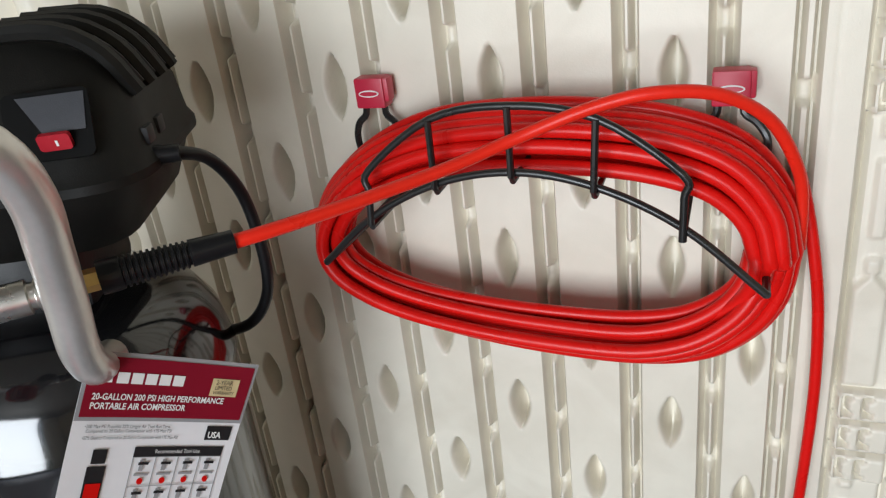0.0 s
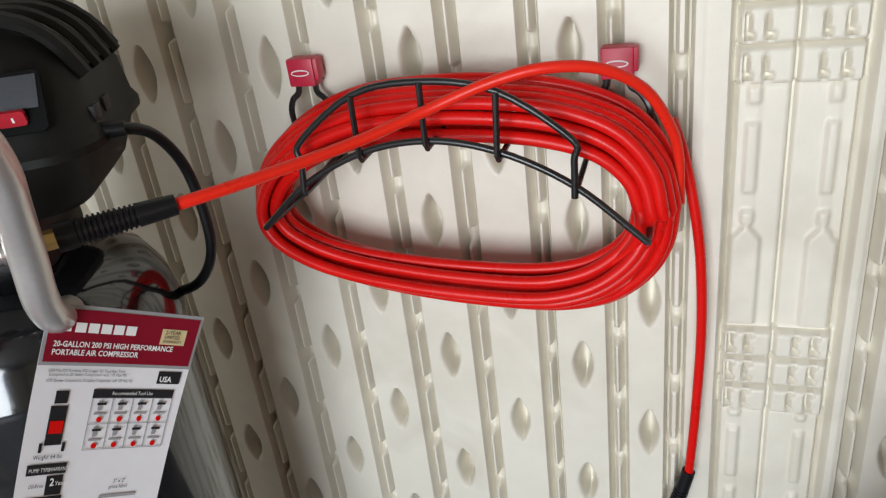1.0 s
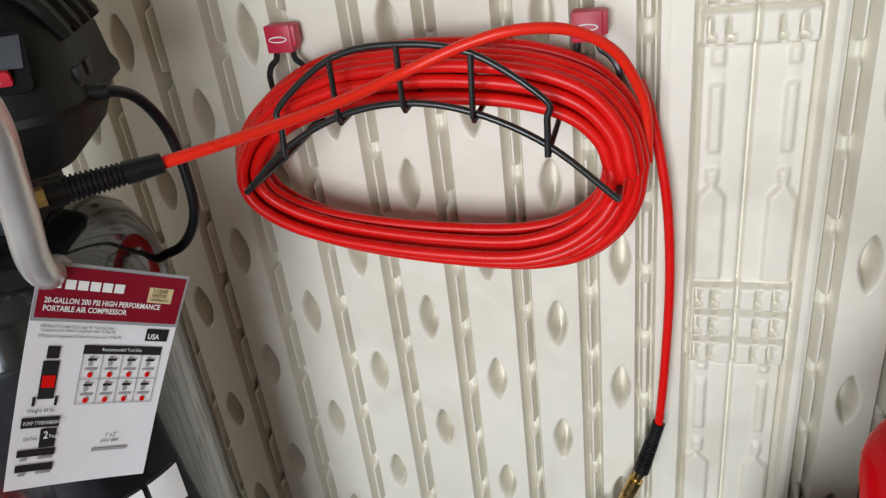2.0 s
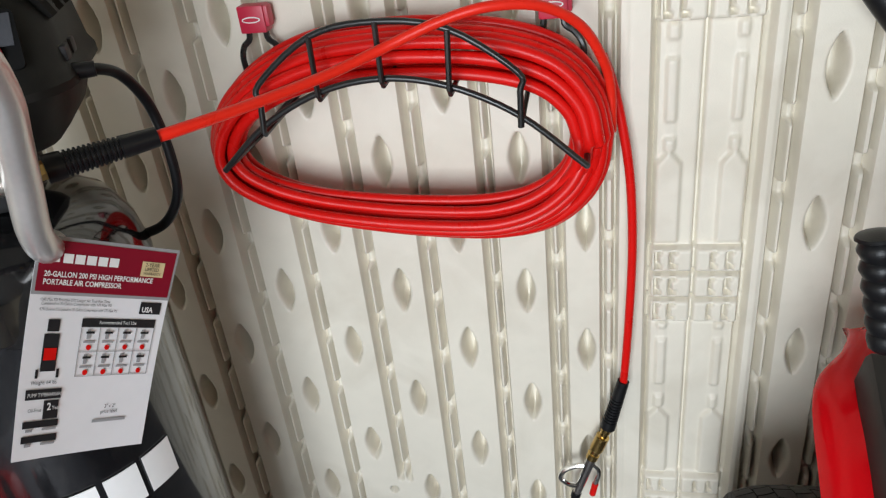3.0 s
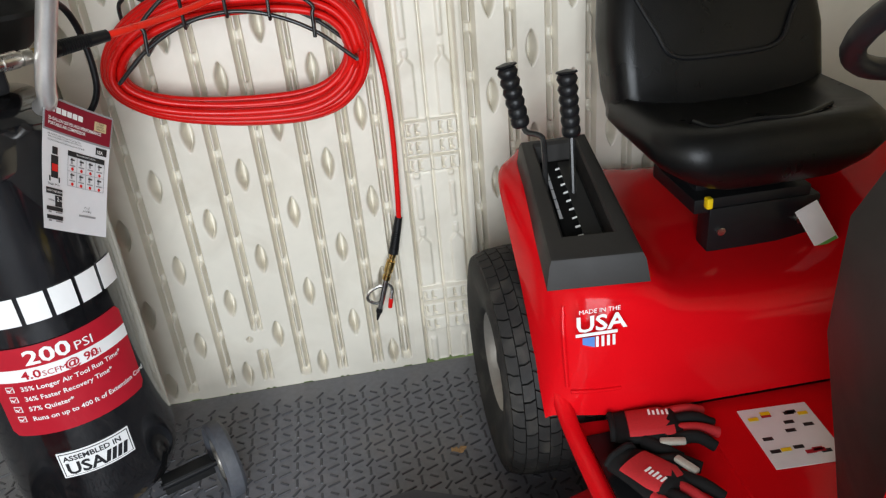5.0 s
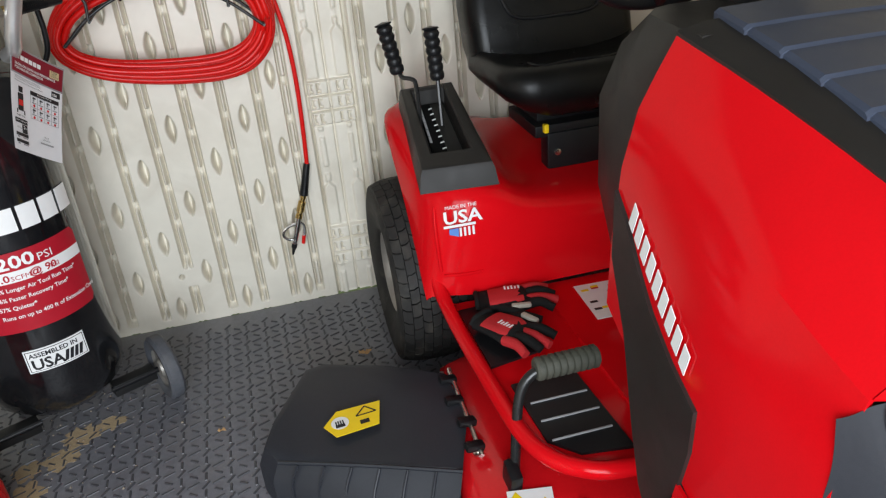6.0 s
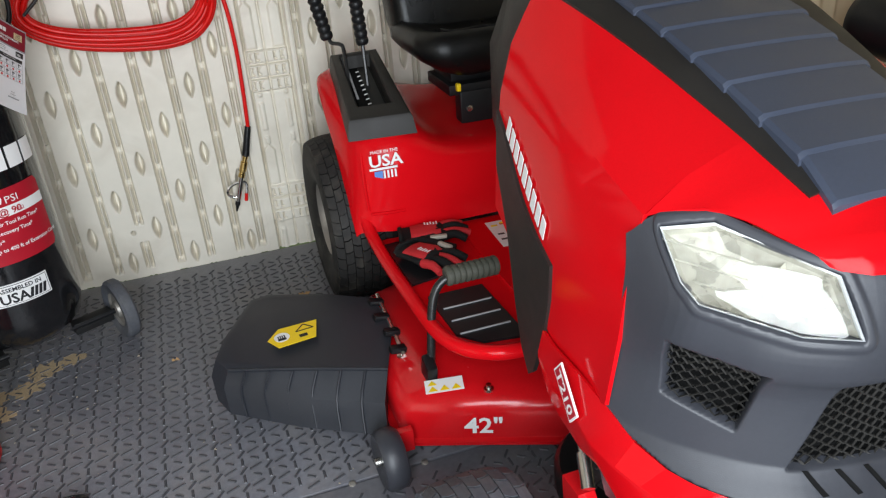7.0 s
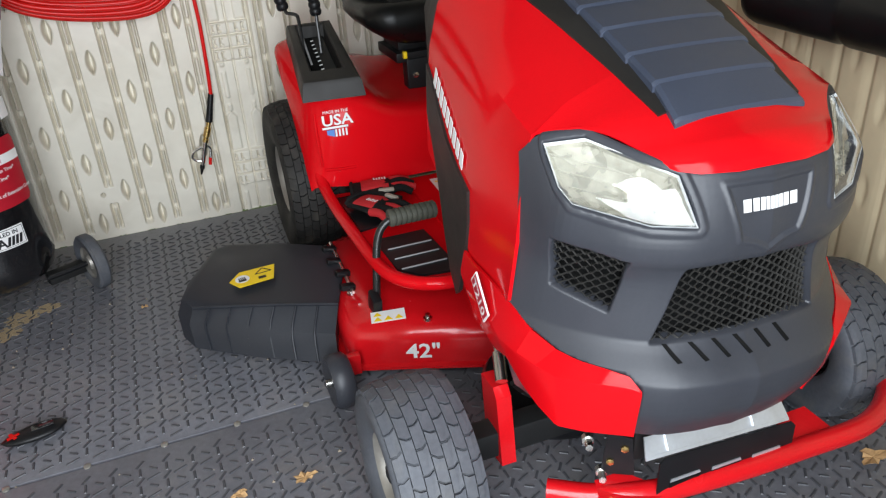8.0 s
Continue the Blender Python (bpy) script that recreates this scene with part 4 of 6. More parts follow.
tube(bm, [T(-0.150, 0.682, 0.990), T(-0.105, 0.645, 0.905), T(-0.070, 0.628, 0.855), T(0.035, 0.625, 0.848), T(0.140, 0.628, 0.855), T(0.175, 0.645, 0.905), T(0.220, 0.682, 0.990)], 0.0050, 8, 5)
part("back_seam", bm, M_BLACK, seat, "seam round the backrest panel")
bm = bmesh.new()
box(bm, T(0.055, 0.480, 0.552), (0.230, 0.050, 0.095), 0.006)
bracket = part("seat_bracket", bm, M_BLACK, tractor, "black steel seat bracket")
bm = bmesh.new()
box(bm, T(0.030, 0.560, 0.605), (0.240, 0.20, 0.030), 0.004)
part("bracket_plate", bm, M_BLACK, bracket)
bm = bmesh.new()
box(bm, T(0.030, 0.58, 0.636), (0.200, 0.16, 0.036), 0.004)
part("spring_plate", bm, M_BLACK, bracket)
for u in (-0.035, 0.130):
    bm = bmesh.new()
    lathe(bm, [(0, 0), (0.009, 0), (0.009, 0.006), (0, 0.007)], T(u, 0.455, 0.550), (0, -1, 0), 8)
    part("bolt", bm, M_STEEL, bracket)
bm = bmesh.new()
box(bm, T(-0.066, 0.452, 0.616), (0.012, 0.016, 0.022), 0.003)
part("switch", bm, M_YELLOW, bracket, "yellow seat switch")
bm = bmesh.new()
to = frame_at(T(0.150, 0.400, 0.490), (0.75, -0.1, 0.45), (-0.45, 0.2, 0.8))
plate(bm, rect(0, 0, 0.045, 0.11), 0.001, to)
hang = part("hang_label", bm, M_CARD, tractor, "white and green hanging label")
bm = bmesh.new()
plate(bm, rect(0.002, 0.002, 0.043, 0.025), 0.0006, lambda a, b, h=0.0: to(a, b, h + 0.001))
part("label_band", bm, M_GREEN, hang)

# Fender console with slots and two levers.
bm = bmesh.new()
def edge(a, b, h=0.0):
    """On the console: a across and b along, 0 to 1; h above its top."""
    u = (-0.405 + 0.153 * a) * (1 - b) + (-0.374 + 0.130 * a) * b
    return T(u, (0.340 - 0.016 * a) * (1 - b) + 0.662 * b, 0.613 + 0.095 * b + h)
def oblong(g, h):
    return [edge(-g, -g * 0.55, h), edge(1 + g, -g * 0.55, h), edge(1 + g, 1 + g * 0.4, h), edge(-g, 1 + g * 0.4, h)]
def inner(g, h):
    return [edge(0.19 + g, 0.155 + g * 0.5, h), edge(0.80 - g, 0.155 + g * 0.5, h), edge(0.82 - g, 0.95 - g * 0.5, h), edge(0.17 + g, 0.95 - g * 0.5, h)]
loft(bm, [oblong(0.09, -0.052), oblong(0.05, -0.012), oblong(0.02, -0.003), oblong(-0.03, 0.0), inner(-0.03, 0.001), inner(0.0, -0.004), inner(0.015, -0.042)])
console = part("lever_console", bm, M_MATTE, tractor, "matte black plastic lever console", 25)
bm = bmesh.new()
plate(bm, [(0.22, 0.17), (0.77, 0.17), (0.78, 0.935), (0.21, 0.935)], 0.003, lambda a, b, h=0.0: edge(a, b, h - 0.040))
part("console_plate", bm, M_HOLE, console, "black lever plate", 20)
for a0, a1 in ((0.26, 0.30), (0.50, 0.74)):
    bm = bmesh.new()
    plate(bm, [(a0, 0.22), (a1, 0.22), (a1, 0.90), (a0, 0.90)], 0.004, lambda a, b, h=0.0: edge(a, b, h - 0.036))
    part("slot", bm, M_DARK if a0 > 0.4 else M_HOLE, console, "black lever slot")
for k in range(9):
    bm = bmesh.new()
    b0 = 0.24 + 0.072 * k
    plate(bm, [(0.425, b0), (0.495, b0 + 0.010), (0.495, b0 + 0.022), (0.425, b0 + 0.012)], 0.001, lambda a, b, h=0.0: edge(a, b, h - 0.030))
    part("lever_mark", bm, M_WHITE, console, "white lever position mark")
for k in range(6):
    bm = bmesh.new()
    b0 = 0.36 + 0.085 * k
    plate(bm, [(0.245, b0), (0.285, b0), (0.285, b0 + 0.075), (0.245, b0 + 0.075)], 0.001, lambda a, b, h=0.0: edge(a, b, h - 0.020))
    part("lever_mark", bm, M_GINK, console, "grey lever position mark")
def lever(pts, grip0, grip1):
    bm = bmesh.new()
    tube(bm, pts, 0.0055, 8, 4)
    lv = part("lever", bm, M_WIRE, tractor, "black control lever with ribbed grip")
    a, b = Vector(grip0), Vector(grip1)
    n = (b - a).length
    prof = [(0.0, 0.0), (0.012, 0.001)]
    for k in range(6):
        h = n * (0.05 + 0.155 * k)
        prof += [(0.0172, h), (0.0186 + 0.0004 * k, h + n * 0.06), (0.0176, h + n * 0.115), (0.0158, h + n * 0.130)]
    prof += [(0.0215, n * 0.975), (0.0200, n), (0.0, n + 0.004)]
    bm = bmesh.new()
    lathe(bm, prof, a, b - a, 14)
    part("grip", bm, M_BLACK, lv, "black ribbed rubber grip", 50)
lever([T(-0.356, 0.555, 0.632), T(-0.358, 0.555, 0.735), T(-0.364, 0.562, 0.755), T(-0.386, 0.580, 0.760), T(-0.390, 0.590, 0.780)], T(-0.392, 0.590, 0.765), T(-0.413, 0.612, 0.885))
lever([T(-0.306, 0.535, 0.630), T(-0.304, 0.550, 0.725), T(-0.303, 0.555, 0.755)], T(-0.303, 0.555, 0.745), T(-0.305, 0.580, 0.868))

# Printed sign on the fender front.
bm = bmesh.new()
to = frame_at(T(-0.385, 0.2775, 0.495), (1, -0.03, 0), (0, 0.08, 1))
letters(bm, "USA", 0.030, lambda a, b, h=0.0: to(a, b, h + 0.004), squeeze=1.15, bold=0.0009)
letters(bm, "MADE IN THE", 0.0085, lambda a, b, h=0.0: to(a + 0.006, b + 0.035, h + 0.004))
plate(bm, rect(0.000, -0.010, 0.075, -0.004), 0.0008, lambda a, b, h=0.0: to(a, b, h + 0.003))
for k in range(4):
    plate(bm, rect(0.036 + 0.010 * k, -0.034, 0.041 + 0.010 * k, -0.013), 0.0008, lambda a, b, h=0.0: to(a, b, h + 0.003))
sign = part("fender_sign", bm, M_WHITE, tractor, "white country-of-make sticker")
bm = bmesh.new()
plate(bm, [(0.012, -0.026), (0.034, -0.034), (0.034, -0.013), (0.012, -0.013)], 0.0008, lambda a, b, h=0.0: to(a, b, h + 0.003))
part("sign_flag", bm, M_BLUE, sign)

# Pressed beads round the sign on the fender front.
for pts in ([T(-0.397, 0.2845, 0.372), T(-0.398, 0.2930, 0.420), T(-0.397, 0.3080, 0.480), T(-0.392, 0.3250, 0.520)], [T(-0.392, 0.2800, 0.362), T(-0.345, 0.2740, 0.360), T(-0.300, 0.2715, 0.360)]):
    bm = bmesh.new()
    tube(bm, pts, 0.0042, 8, 4)
    part("pressed_bead", bm, M_RED, tractor)

# Cutting deck.
DECK = [(-0.44, 0.235), (-0.478, 0.12), (-0.490, -0.02), (-0.492, -0.235), (-0.470, -0.268), (-0.330, -0.325), (-0.165, -0.395), (0.165, -0.395), (0.330, -0.325), (0.470, -0.268), (0.492, -0.235), (0.490, -0.02), (0.478, 0.12), (0.44, 0.235), (0.25, 0.300), (-0.25, 0.300)]
def deck_ring(k, z):
    return [T(u * k, -0.07 + (y + 0.07) * k, z) for u, y in DECK]
bm = bmesh.new()
loft(bm, [deck_ring(1.03, 0.048), deck_ring(1.03, 0.056), deck_ring(1.0, 0.060), deck_ring(1.0, 0.118), deck_ring(0.985, 0.142), deck_ring(0.95, 0.158), deck_ring(0.80, 0.168), deck_ring(0.55, 0.178)])
deck = part("cutting_deck", bm, M_REDMET, tractor, "red steel cutting deck", 50)
bm = bmesh.new()
to = frame_at(T(-0.382, -0.306, 0.076), (0.925, -0.378, 0), (0, 0.02, 1))
letters(bm, '42"', 0.040, lambda a, b, h=0.0: to(a + 0.018, b + 0.004, h + 0.0045), squeeze=1.1, bold=0.0012)
part("deck_figures", bm, M_WHITE, deck, "white deck-width figures")
bm = bmesh.new()
to = frame_at(T(-0.432, -0.262, 0.1640), (0.97, -0.22, 0.04), (0.2, 0.95, 0.13))
plate(bm, rect(0, 0, 0.085, 0.040), 0.0012, lambda a, b, h=0.0: to(a, b, h + 0.002))
warn = part("warning_label", bm, M_WHITE, deck, "white and yellow warning label")
bm = bmesh.new()
for k in range(3):
    plate(bm, [(0.006 + 0.026 * k, 0.004), (0.027 + 0.026 * k, 0.004), (0.0165 + 0.026 * k, 0.019)], 0.0006, lambda a, b, h=0.0: to(a, b, h + 0.0035))
plate(bm, [(0.006, 0.022), (0.027, 0.022), (0.0165, 0.036)], 0.0006, lambda a, b, h=0.0: to(a, b, h + 0.0035))
part("warning_sign", bm, M_YELLOW, warn)
for u, y in ((-0.445, 0.165), (-0.44, -0.10), (-0.30, -0.30)):
    bm = bmesh.new()
    lathe(bm, [(0, 0), (0.011, 0), (0.011, 0.006), (0.006, 0.007), (0.006, 0.016), (0, 0.017)], T(u, y, 0.163), (0, 0, 1), 10)
    part("bolt", bm, M_STEEL, deck)
bm = bmesh.new()
box(bm, T(-0.500, -0.290, 0.085), (0.045, 0.02, 0.055), 0.002)
part("wheel_bracket", bm, M_REDMET, deck)
bm = bmesh.new()
lathe(bm, [(0, -0.022), (0.030, -0.022), (0.058, -0.026), (0.066, -0.018), (0.068, 0.0), (0.066, 0.018), (0.058, 0.026), (0.030, 0.022), (0, 0.022)], T(-0.538, -0.318, 0.069), (1, 0.05, 0), 28)
gauge = part("gauge_wheel", bm, M_GREY, deck, "small grey plastic deck wheel", 40)
bm = bmesh.new()
lathe(bm, [(0, 0), (0.010, 0), (0.010, 0.012), (0, 0.014)], T(-0.560, -0.318, 0.069), (-1, 0, 0), 10)
part("bolt", bm, M_STEEL, gauge)

# Discharge chute.
bm = bmesh.new()
top = [(-0.440, 0.150, 0.186), (-0.560, 0.225, 0.188), (-0.700, 0.285, 0.188), (-0.745, 0.282, 0.184), (-0.830, 0.130, 0.178), (-0.856, 0.060, 0.172), (-0.832, 0.012, 0.166), (-0.660, -0.062, 0.168), (-0.485, -0.142, 0.168), (-0.432, 0.0, 0.182)]
low = [(-0.462, 0.180, 0.130), (-0.560, 0.250, 0.090), (-0.715, 0.315, 0.072), (-0.775, 0.300, 0.070), (-0.852, 0.140, 0.064), (-0.872, 0.055, 0.060), (-0.848, -0.005, 0.056), (-0.700, -0.120, 0.055), (-0.520, -0.232, 0.055), (-0.460, -0.02, 0.120)]
mid = [tuple(0.5 * (a + b) for a, b in zip(p, q)) for p, q in zip(top, low)]
mid = [(u - 0.010, y - (0.012 if y < 0 else -0.008), z + 0.010) for u, y, z in mid]
c = [(u * 0.94 - 0.040, y * 0.93, z + 0.004) for u, y, z in top]
loft(bm, [[T(*p) for p in low], [T(*p) for p in mid], [T(*p) for p in top], [T(*p) for p in c]])
chute = part("discharge_chute", bm, M_CHUTE, tractor, "charcoal plastic grass discharge chute", 28)
for k in range(6):
    f = 0.12 + 0.15 * k
    bm = bmesh.new()
    e = lambda p, q: T(*(a + (b - a) * f for a, b in zip(p, q))) + Vector((-0.004, -0.004, 0.001))
    tube(bm, [e(top[6], top[8]), e(mid[6], mid[8]), e(low[6], low[8])], 0.0028, 6, 3)
    part("rib", bm, M_CHUTE, chute)
bm = bmesh.new()
tube(bm, [T(-0.832, 0.010, 0.167), T(-0.660, -0.064, 0.170), T(-0.485, -0.144, 0.170)], 0.004, 6, 4)
part("edge_bead", bm, M_CHUTE, chute)
for k in range(4):
    bm = bmesh.new()
    box(bm, T(-0.442 - 0.006 * (k % 2), 0.120 - 0.075 * k, 0.190), (0.040, 0.022, 0.016), 0.005, (0, 12, 8))
    part("hinge", bm, M_BLACK, chute, "black chute hinge")
bm = bmesh.new()
tube(bm, [T(-0.428, 0.160, 0.188), T(-0.440, -0.13, 0.184)], 0.005, 8, 1)
part("hinge_rod", bm, M_STEEL, chute)
bm = bmesh.new()
to = frame_at(T(-0.664, 0.052, 0.1905), (0.99, 0.08, 0.02), (-0.08, 0.99, 0.03))
plate(bm, [(-0.065, 0.008), (-0.030, 0.045), (0.066, 0.040), (0.046, -0.030), (-0.046, -0.032)], 0.0012, lambda a, b, h=0.0: to(a, b, h + 0.001))
yl = part("warning_label", bm, M_YELLOW, chute, "yellow moving-blade warning label")
bm = bmesh.new()
lathe(bm, [(0, 0), (0.019, 0), (0.019, 0.0006), (0, 0.0007)], to(-0.030, 0.006, 0.0024), to(0, 0, 1) - to(0, 0, 0), 20)
part("warning_disc", bm, M_WHITE, yl)
bm = bmesh.new()
for k in range(4):
    plate(bm, rect(-0.040 + 0.005 * k, 0.000, -0.037 + 0.005 * k, 0.012), 0.0004, lambda a, b, h=0.0: to(a, b, h + 0.0035))
plate(bm, rect(-0.041, -0.008, -0.021, 0.001), 0.0004, lambda a, b, h=0.0: to(a, b, h + 0.0035))
for pts in ([(0.006, 0.012), (0.050, 0.012), (0.030, 0.036)],):
    for i in range(3):
        a, b = Vector(pts[i]), Vector(pts[(i + 1) % 3])
        n = Vector((-(b - a).y, (b - a).x)).normalized() * 0.0016
        plate(bm, [tuple(a - n), tuple(b - n), tuple(b + n), tuple(a + n)], 0.0004, lambda p, q, h=0.0: to(p, q, h + 0.0025))
plate(bm, rect(0.010, -0.016, 0.030, -0.004), 0.0004, lambda a, b, h=0.0: to(a, b, h + 0.0025))
part("warning_pictogram", bm, M_INK, yl)


# Wheels.
def wheel(u, y, R, width, rim_r, s, tread_rows, pitch_n, rubber, turn=0.0):
    ax = Vector((s * math.cos(radians(turn)), math.sin(radians(turn)), 0))
    c = T(u, y, R - 0.004)
    w = width / 2
    bm = bmesh.new()
    q = Vector((0, 0, 1)).rotation_difference(ax)
    prof = [(rim_r * 0.93, -w * 0.72), (rim_r, -w * 0.80), (rim_r * 1.06, -w * 0.88), (R * 0.78, -w), (R * 0.88, -w * 0.97), (R * 0.93, -w * 0.84), (R * 0.95, -w * 0.55), (R * 0.955, 0),
            (R * 0.95, w * 0.55), (R * 0.93, w * 0.84), (R * 0.88, w * 0.97), (R * 0.78, w), (rim_r * 1.06, w * 0.88), (rim_r, w * 0.80), (rim_r * 0.93, w * 0.72)]
    lathe(bm, prof, c, ax, 56)
    tyre_ob = part("wheel", bm, rubber, tractor, "black pneumatic turf tyre on a steel rim", 50)
    # Tread blocks.
    bm = bmesh.new()
    e1 = q @ Vector((1, 0, 0))
    e2 = q @ Vector((0, 1, 0))
    for r in range(tread_rows):
        f = (r + 0.5) / tread_rows * 2 - 1
        half = w * 0.96 / tread_rows * 0.90
        cr = w * 0.94 * f
        for k in range(pitch_n):
            a0 = 2 * math.pi * (k + (0.5 if r % 2 else 0.0)) / pitch_n
            da = 2 * math.pi / pitch_n * 0.445
            sk = 0.18 * da if r % 2 else -0.18 * da
            low_, high_ = [], []
            for hx, sg in ((-1, -1), (0, -1.18), (1, -1), (1, 1), (0, 0.82), (-1, 1)):
                axp = cr + hx * half
                edge = 1 - 0.05 * (abs(axp) / w) ** 4 - 0.025 * (abs(axp) / w) ** 2
                ang = a0 + sg * da + sk * hx
                d = e1 * math.cos(ang) + e2 * math.sin(ang)
                low_.append(bm.verts.new(c + ax * axp + d * (R * 0.93 * edge)))
                high_.append(bm.verts.new(c + ax * axp * 0.995 + d * (R * 1.004 * edge)))
            bm.faces.new(high_)
            for i in range(6):
                j = (i + 1) % 6
                bm.faces.new((low_[i], low_[j], high_[j], high_[i]))
    tr = part("tread", bm, rubber, tyre_ob, "turf tread blocks", 0)
    tr["kind"] = "stuff"
    bm = bmesh.new()
    lathe(bm, [(rim_r * 0.99, w * 0.74), (rim_r * 0.95, w * 0.80), (rim_r * 0.86, w * 0.70), (rim_r * 0.80, w * 0.30), (rim_r * 0.45, w * 0.22), (rim_r * 0.34, w * 0.45), (rim_r * 0.24, w * 0.50), (0, w * 0.50)], c, ax, 40)
    part("rim", bm, M_RIM, tyre_ob, "grey painted steel rim", 40)
    bm = bmesh.new()
    lathe(bm, [(0, 0), (rim_r * 0.22, 0), (rim_r * 0.20, 0.02), (0, 0.024)], c + ax * w * 0.5, ax, 20)
    part("hub_cap", bm, M_BLACK, tyre_ob, "black hub cap")


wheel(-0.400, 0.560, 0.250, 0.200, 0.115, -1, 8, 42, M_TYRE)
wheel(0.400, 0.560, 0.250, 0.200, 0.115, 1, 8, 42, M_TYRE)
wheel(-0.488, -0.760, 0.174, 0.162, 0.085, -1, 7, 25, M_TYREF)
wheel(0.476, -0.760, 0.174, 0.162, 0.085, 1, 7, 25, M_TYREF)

# Front axle, steering arm and rod.
bm = bmesh.new()
box(bm, T(0, -0.760, 0.180), (0.80, 0.05, 0.06), 0.008)
part("front_axle", bm, M_DARK, tractor, "dark steel front axle")
for s in (-1, 1):
    bm = bmesh.new()
    plate(bm, [(-0.712, 0.300), (-0.765, 0.304), (-0.780, 0.285), (-0.800, 0.140), (-0.730, 0.130)], 0.030, lambda a, b, h=0.0: T(s * (0.335 - h), a, b))
    part("spindle_arm", bm, M_REDMET, tractor, "red steel spindle arm", 20)
    bm = bmesh.new()
    tube(bm, [T(s * 0.318, -0.765, 0.322), T(s * 0.245, -0.550, 0.470)], 0.008, 12, 1)
    rod = part("steering_rod", bm, M_STEEL, tractor, "zinc steering rod")
    bm = bmesh.new()
    tube(bm, [T(s * 0.320, -0.772, 0.318), T(s * 0.305, -0.727, 0.349)], 0.012, 12, 1)
    part("rod_end", bm, M_STEEL, rod)
bm = bmesh.new()
box(bm, T(0, -0.30, 0.235), (0.30, 1.20, 0.07), 0.006)
part("chassis", bm, M_DARK, tractor, "dark steel chassis rails")

# Engine heat guard and bumper at the nose.
bm = bmesh.new()
gto = frame_at(T(-0.150, -0.982, 0.247), (1, -0.02, -0.05), (0, 0.55, 0.83))
plate(bm, [(0, 0), (0.305, 0), (0.297, 0.034), (0.006, 0.034)], 0.003, gto)
plate(bm, [(0, -0.006), (0.305, -0.006), (0.305, 0.0), (0, 0.0)], 0.0035, gto)
guard = part("heat_guard", bm, M_GUARD, tractor, "bright steel exhaust heat guard", 30)
for a in (0.045, 0.225):
    bm = bmesh.new()
    plate(bm, rect(a, 0.002, a + 0.016, 0.033), 0.004, lambda p, q, h=0.0: gto(p, q, h + 0.003))
    part("guard_rib", bm, M_GUARD, guard)
bm = bmesh.new()
gto2 = frame_at(T(-0.110, -0.996, 0.132), (1, -0.02, -0.05), (0, 0.05, 1))
plate(bm, [(0, 0), (0.255, 0), (0.272, 0.020), (0.272, 0.098), (0.262, 0.108), (-0.010, 0.108), (-0.020, 0.098), (-0.020, 0.02)], 0.003, gto2)
front = part("guard_front", bm, M_BLACK, guard, "black slotted guard plate")
for k in range(3):
    bm = bmesh.new()
    plate(bm, [(0.005 + 0.088 * k, 0.052), (0.068 + 0.088 * k, 0.056), (0.066 + 0.088 * k, 0.061), (0.007 + 0.088 * k, 0.058)], 0.003, lambda p, q, h=0.0: gto2(p, q, h + 0.002))
    part("guard_slot", bm, M_GUARD, front)
    bm = bmesh.new()
    plate(bm, [(0.005 + 0.088 * k, 0.030), (0.066 + 0.088 * k, 0.034), (0.068 + 0.088 * k, 0.052), (0.005 + 0.088 * k, 0.048)], 0.002, lambda p, q, h=0.0: gto2(p, q, h + 0.002))
    part("guard_slot", bm, M_HOLE, front)
bm = bmesh.new()
plate(bm, [(0, 0), (0.060, 0), (0.052, 0.085), (0.010, 0.095)], 0.004, frame_at(T(-0.200, -0.925, 0.185), (0.85, -0.5, 0), (0, 0, 1)))
side = part("guard_side", bm, M_BLACK, guard, "black bent guard side plate", 20)
for a, b in ((0.016, 0.030), (0.040, 0.062)):
    bm = bmesh.new()
    lathe(bm, [(0, 0), (0.0075, 0), (0.0075, 0.005), (0.004, 0.006), (0, 0.0062)], frame_at(T(-0.200, -0.925, 0.185), (0.85, -0.5, 0), (0, 0, 1))(a, b, 0.003), (-0.5, -0.85, 0), 6)
    part("bolt", bm, M_BRASS, side)
bm = bmesh.new()
tube(bm, [T(0.160, -0.900, 0.285), T(0.205, -0.905, 0.278), T(0.222, -0.890, 0.300), T(0.222, -0.860, 0.330)], 0.011, 10, 4)
part("frame_stub", bm, M_REDMET, tractor, "red frame stub beside the guard")
bm = bmesh.new()
box(bm, T(0.02, -0.85, 0.26), (0.34, 0.20, 0.12), 0.02)
part("engine", bm, M_DARK, tractor, "dark engine block", 30)
bm = bmesh.new()
tube(bm, [T(-0.290, -0.895, 0.150), T(-0.215, -0.945, 0.152), T(-0.100, -0.985, 0.155), T(0.05, -1.000, 0.155), T(0.20, -1.005, 0.155), T(0.340, -1.005, 0.155), T(0.440, -0.965, 0.155), T(0.520, -0.895, 0.155), T(0.560, -0.83, 0.155)], 0.021, 14, 6)
bumper = part("bumper", bm, M_REDMET, tractor, "red tubular front bumper")
for s, out in ((-0.170, -1), (0.215, 1)):
    bm = bmesh.new()
    plate(bm, [(-0.030, 0.06), (0.045, 0.06), (0.060, -0.01), (-0.050, -0.01)] if out > 0 else [(-0.045, 0.06), (0.010, 0.06), (0.075, -0.01), (-0.065, -0.01)], 0.006, frame_at(T(s, -0.990, 0.158), (1, 0, 0), (0, 1, 0.20)))
    part("bumper_bracket", bm, M_REDMET, bumper)
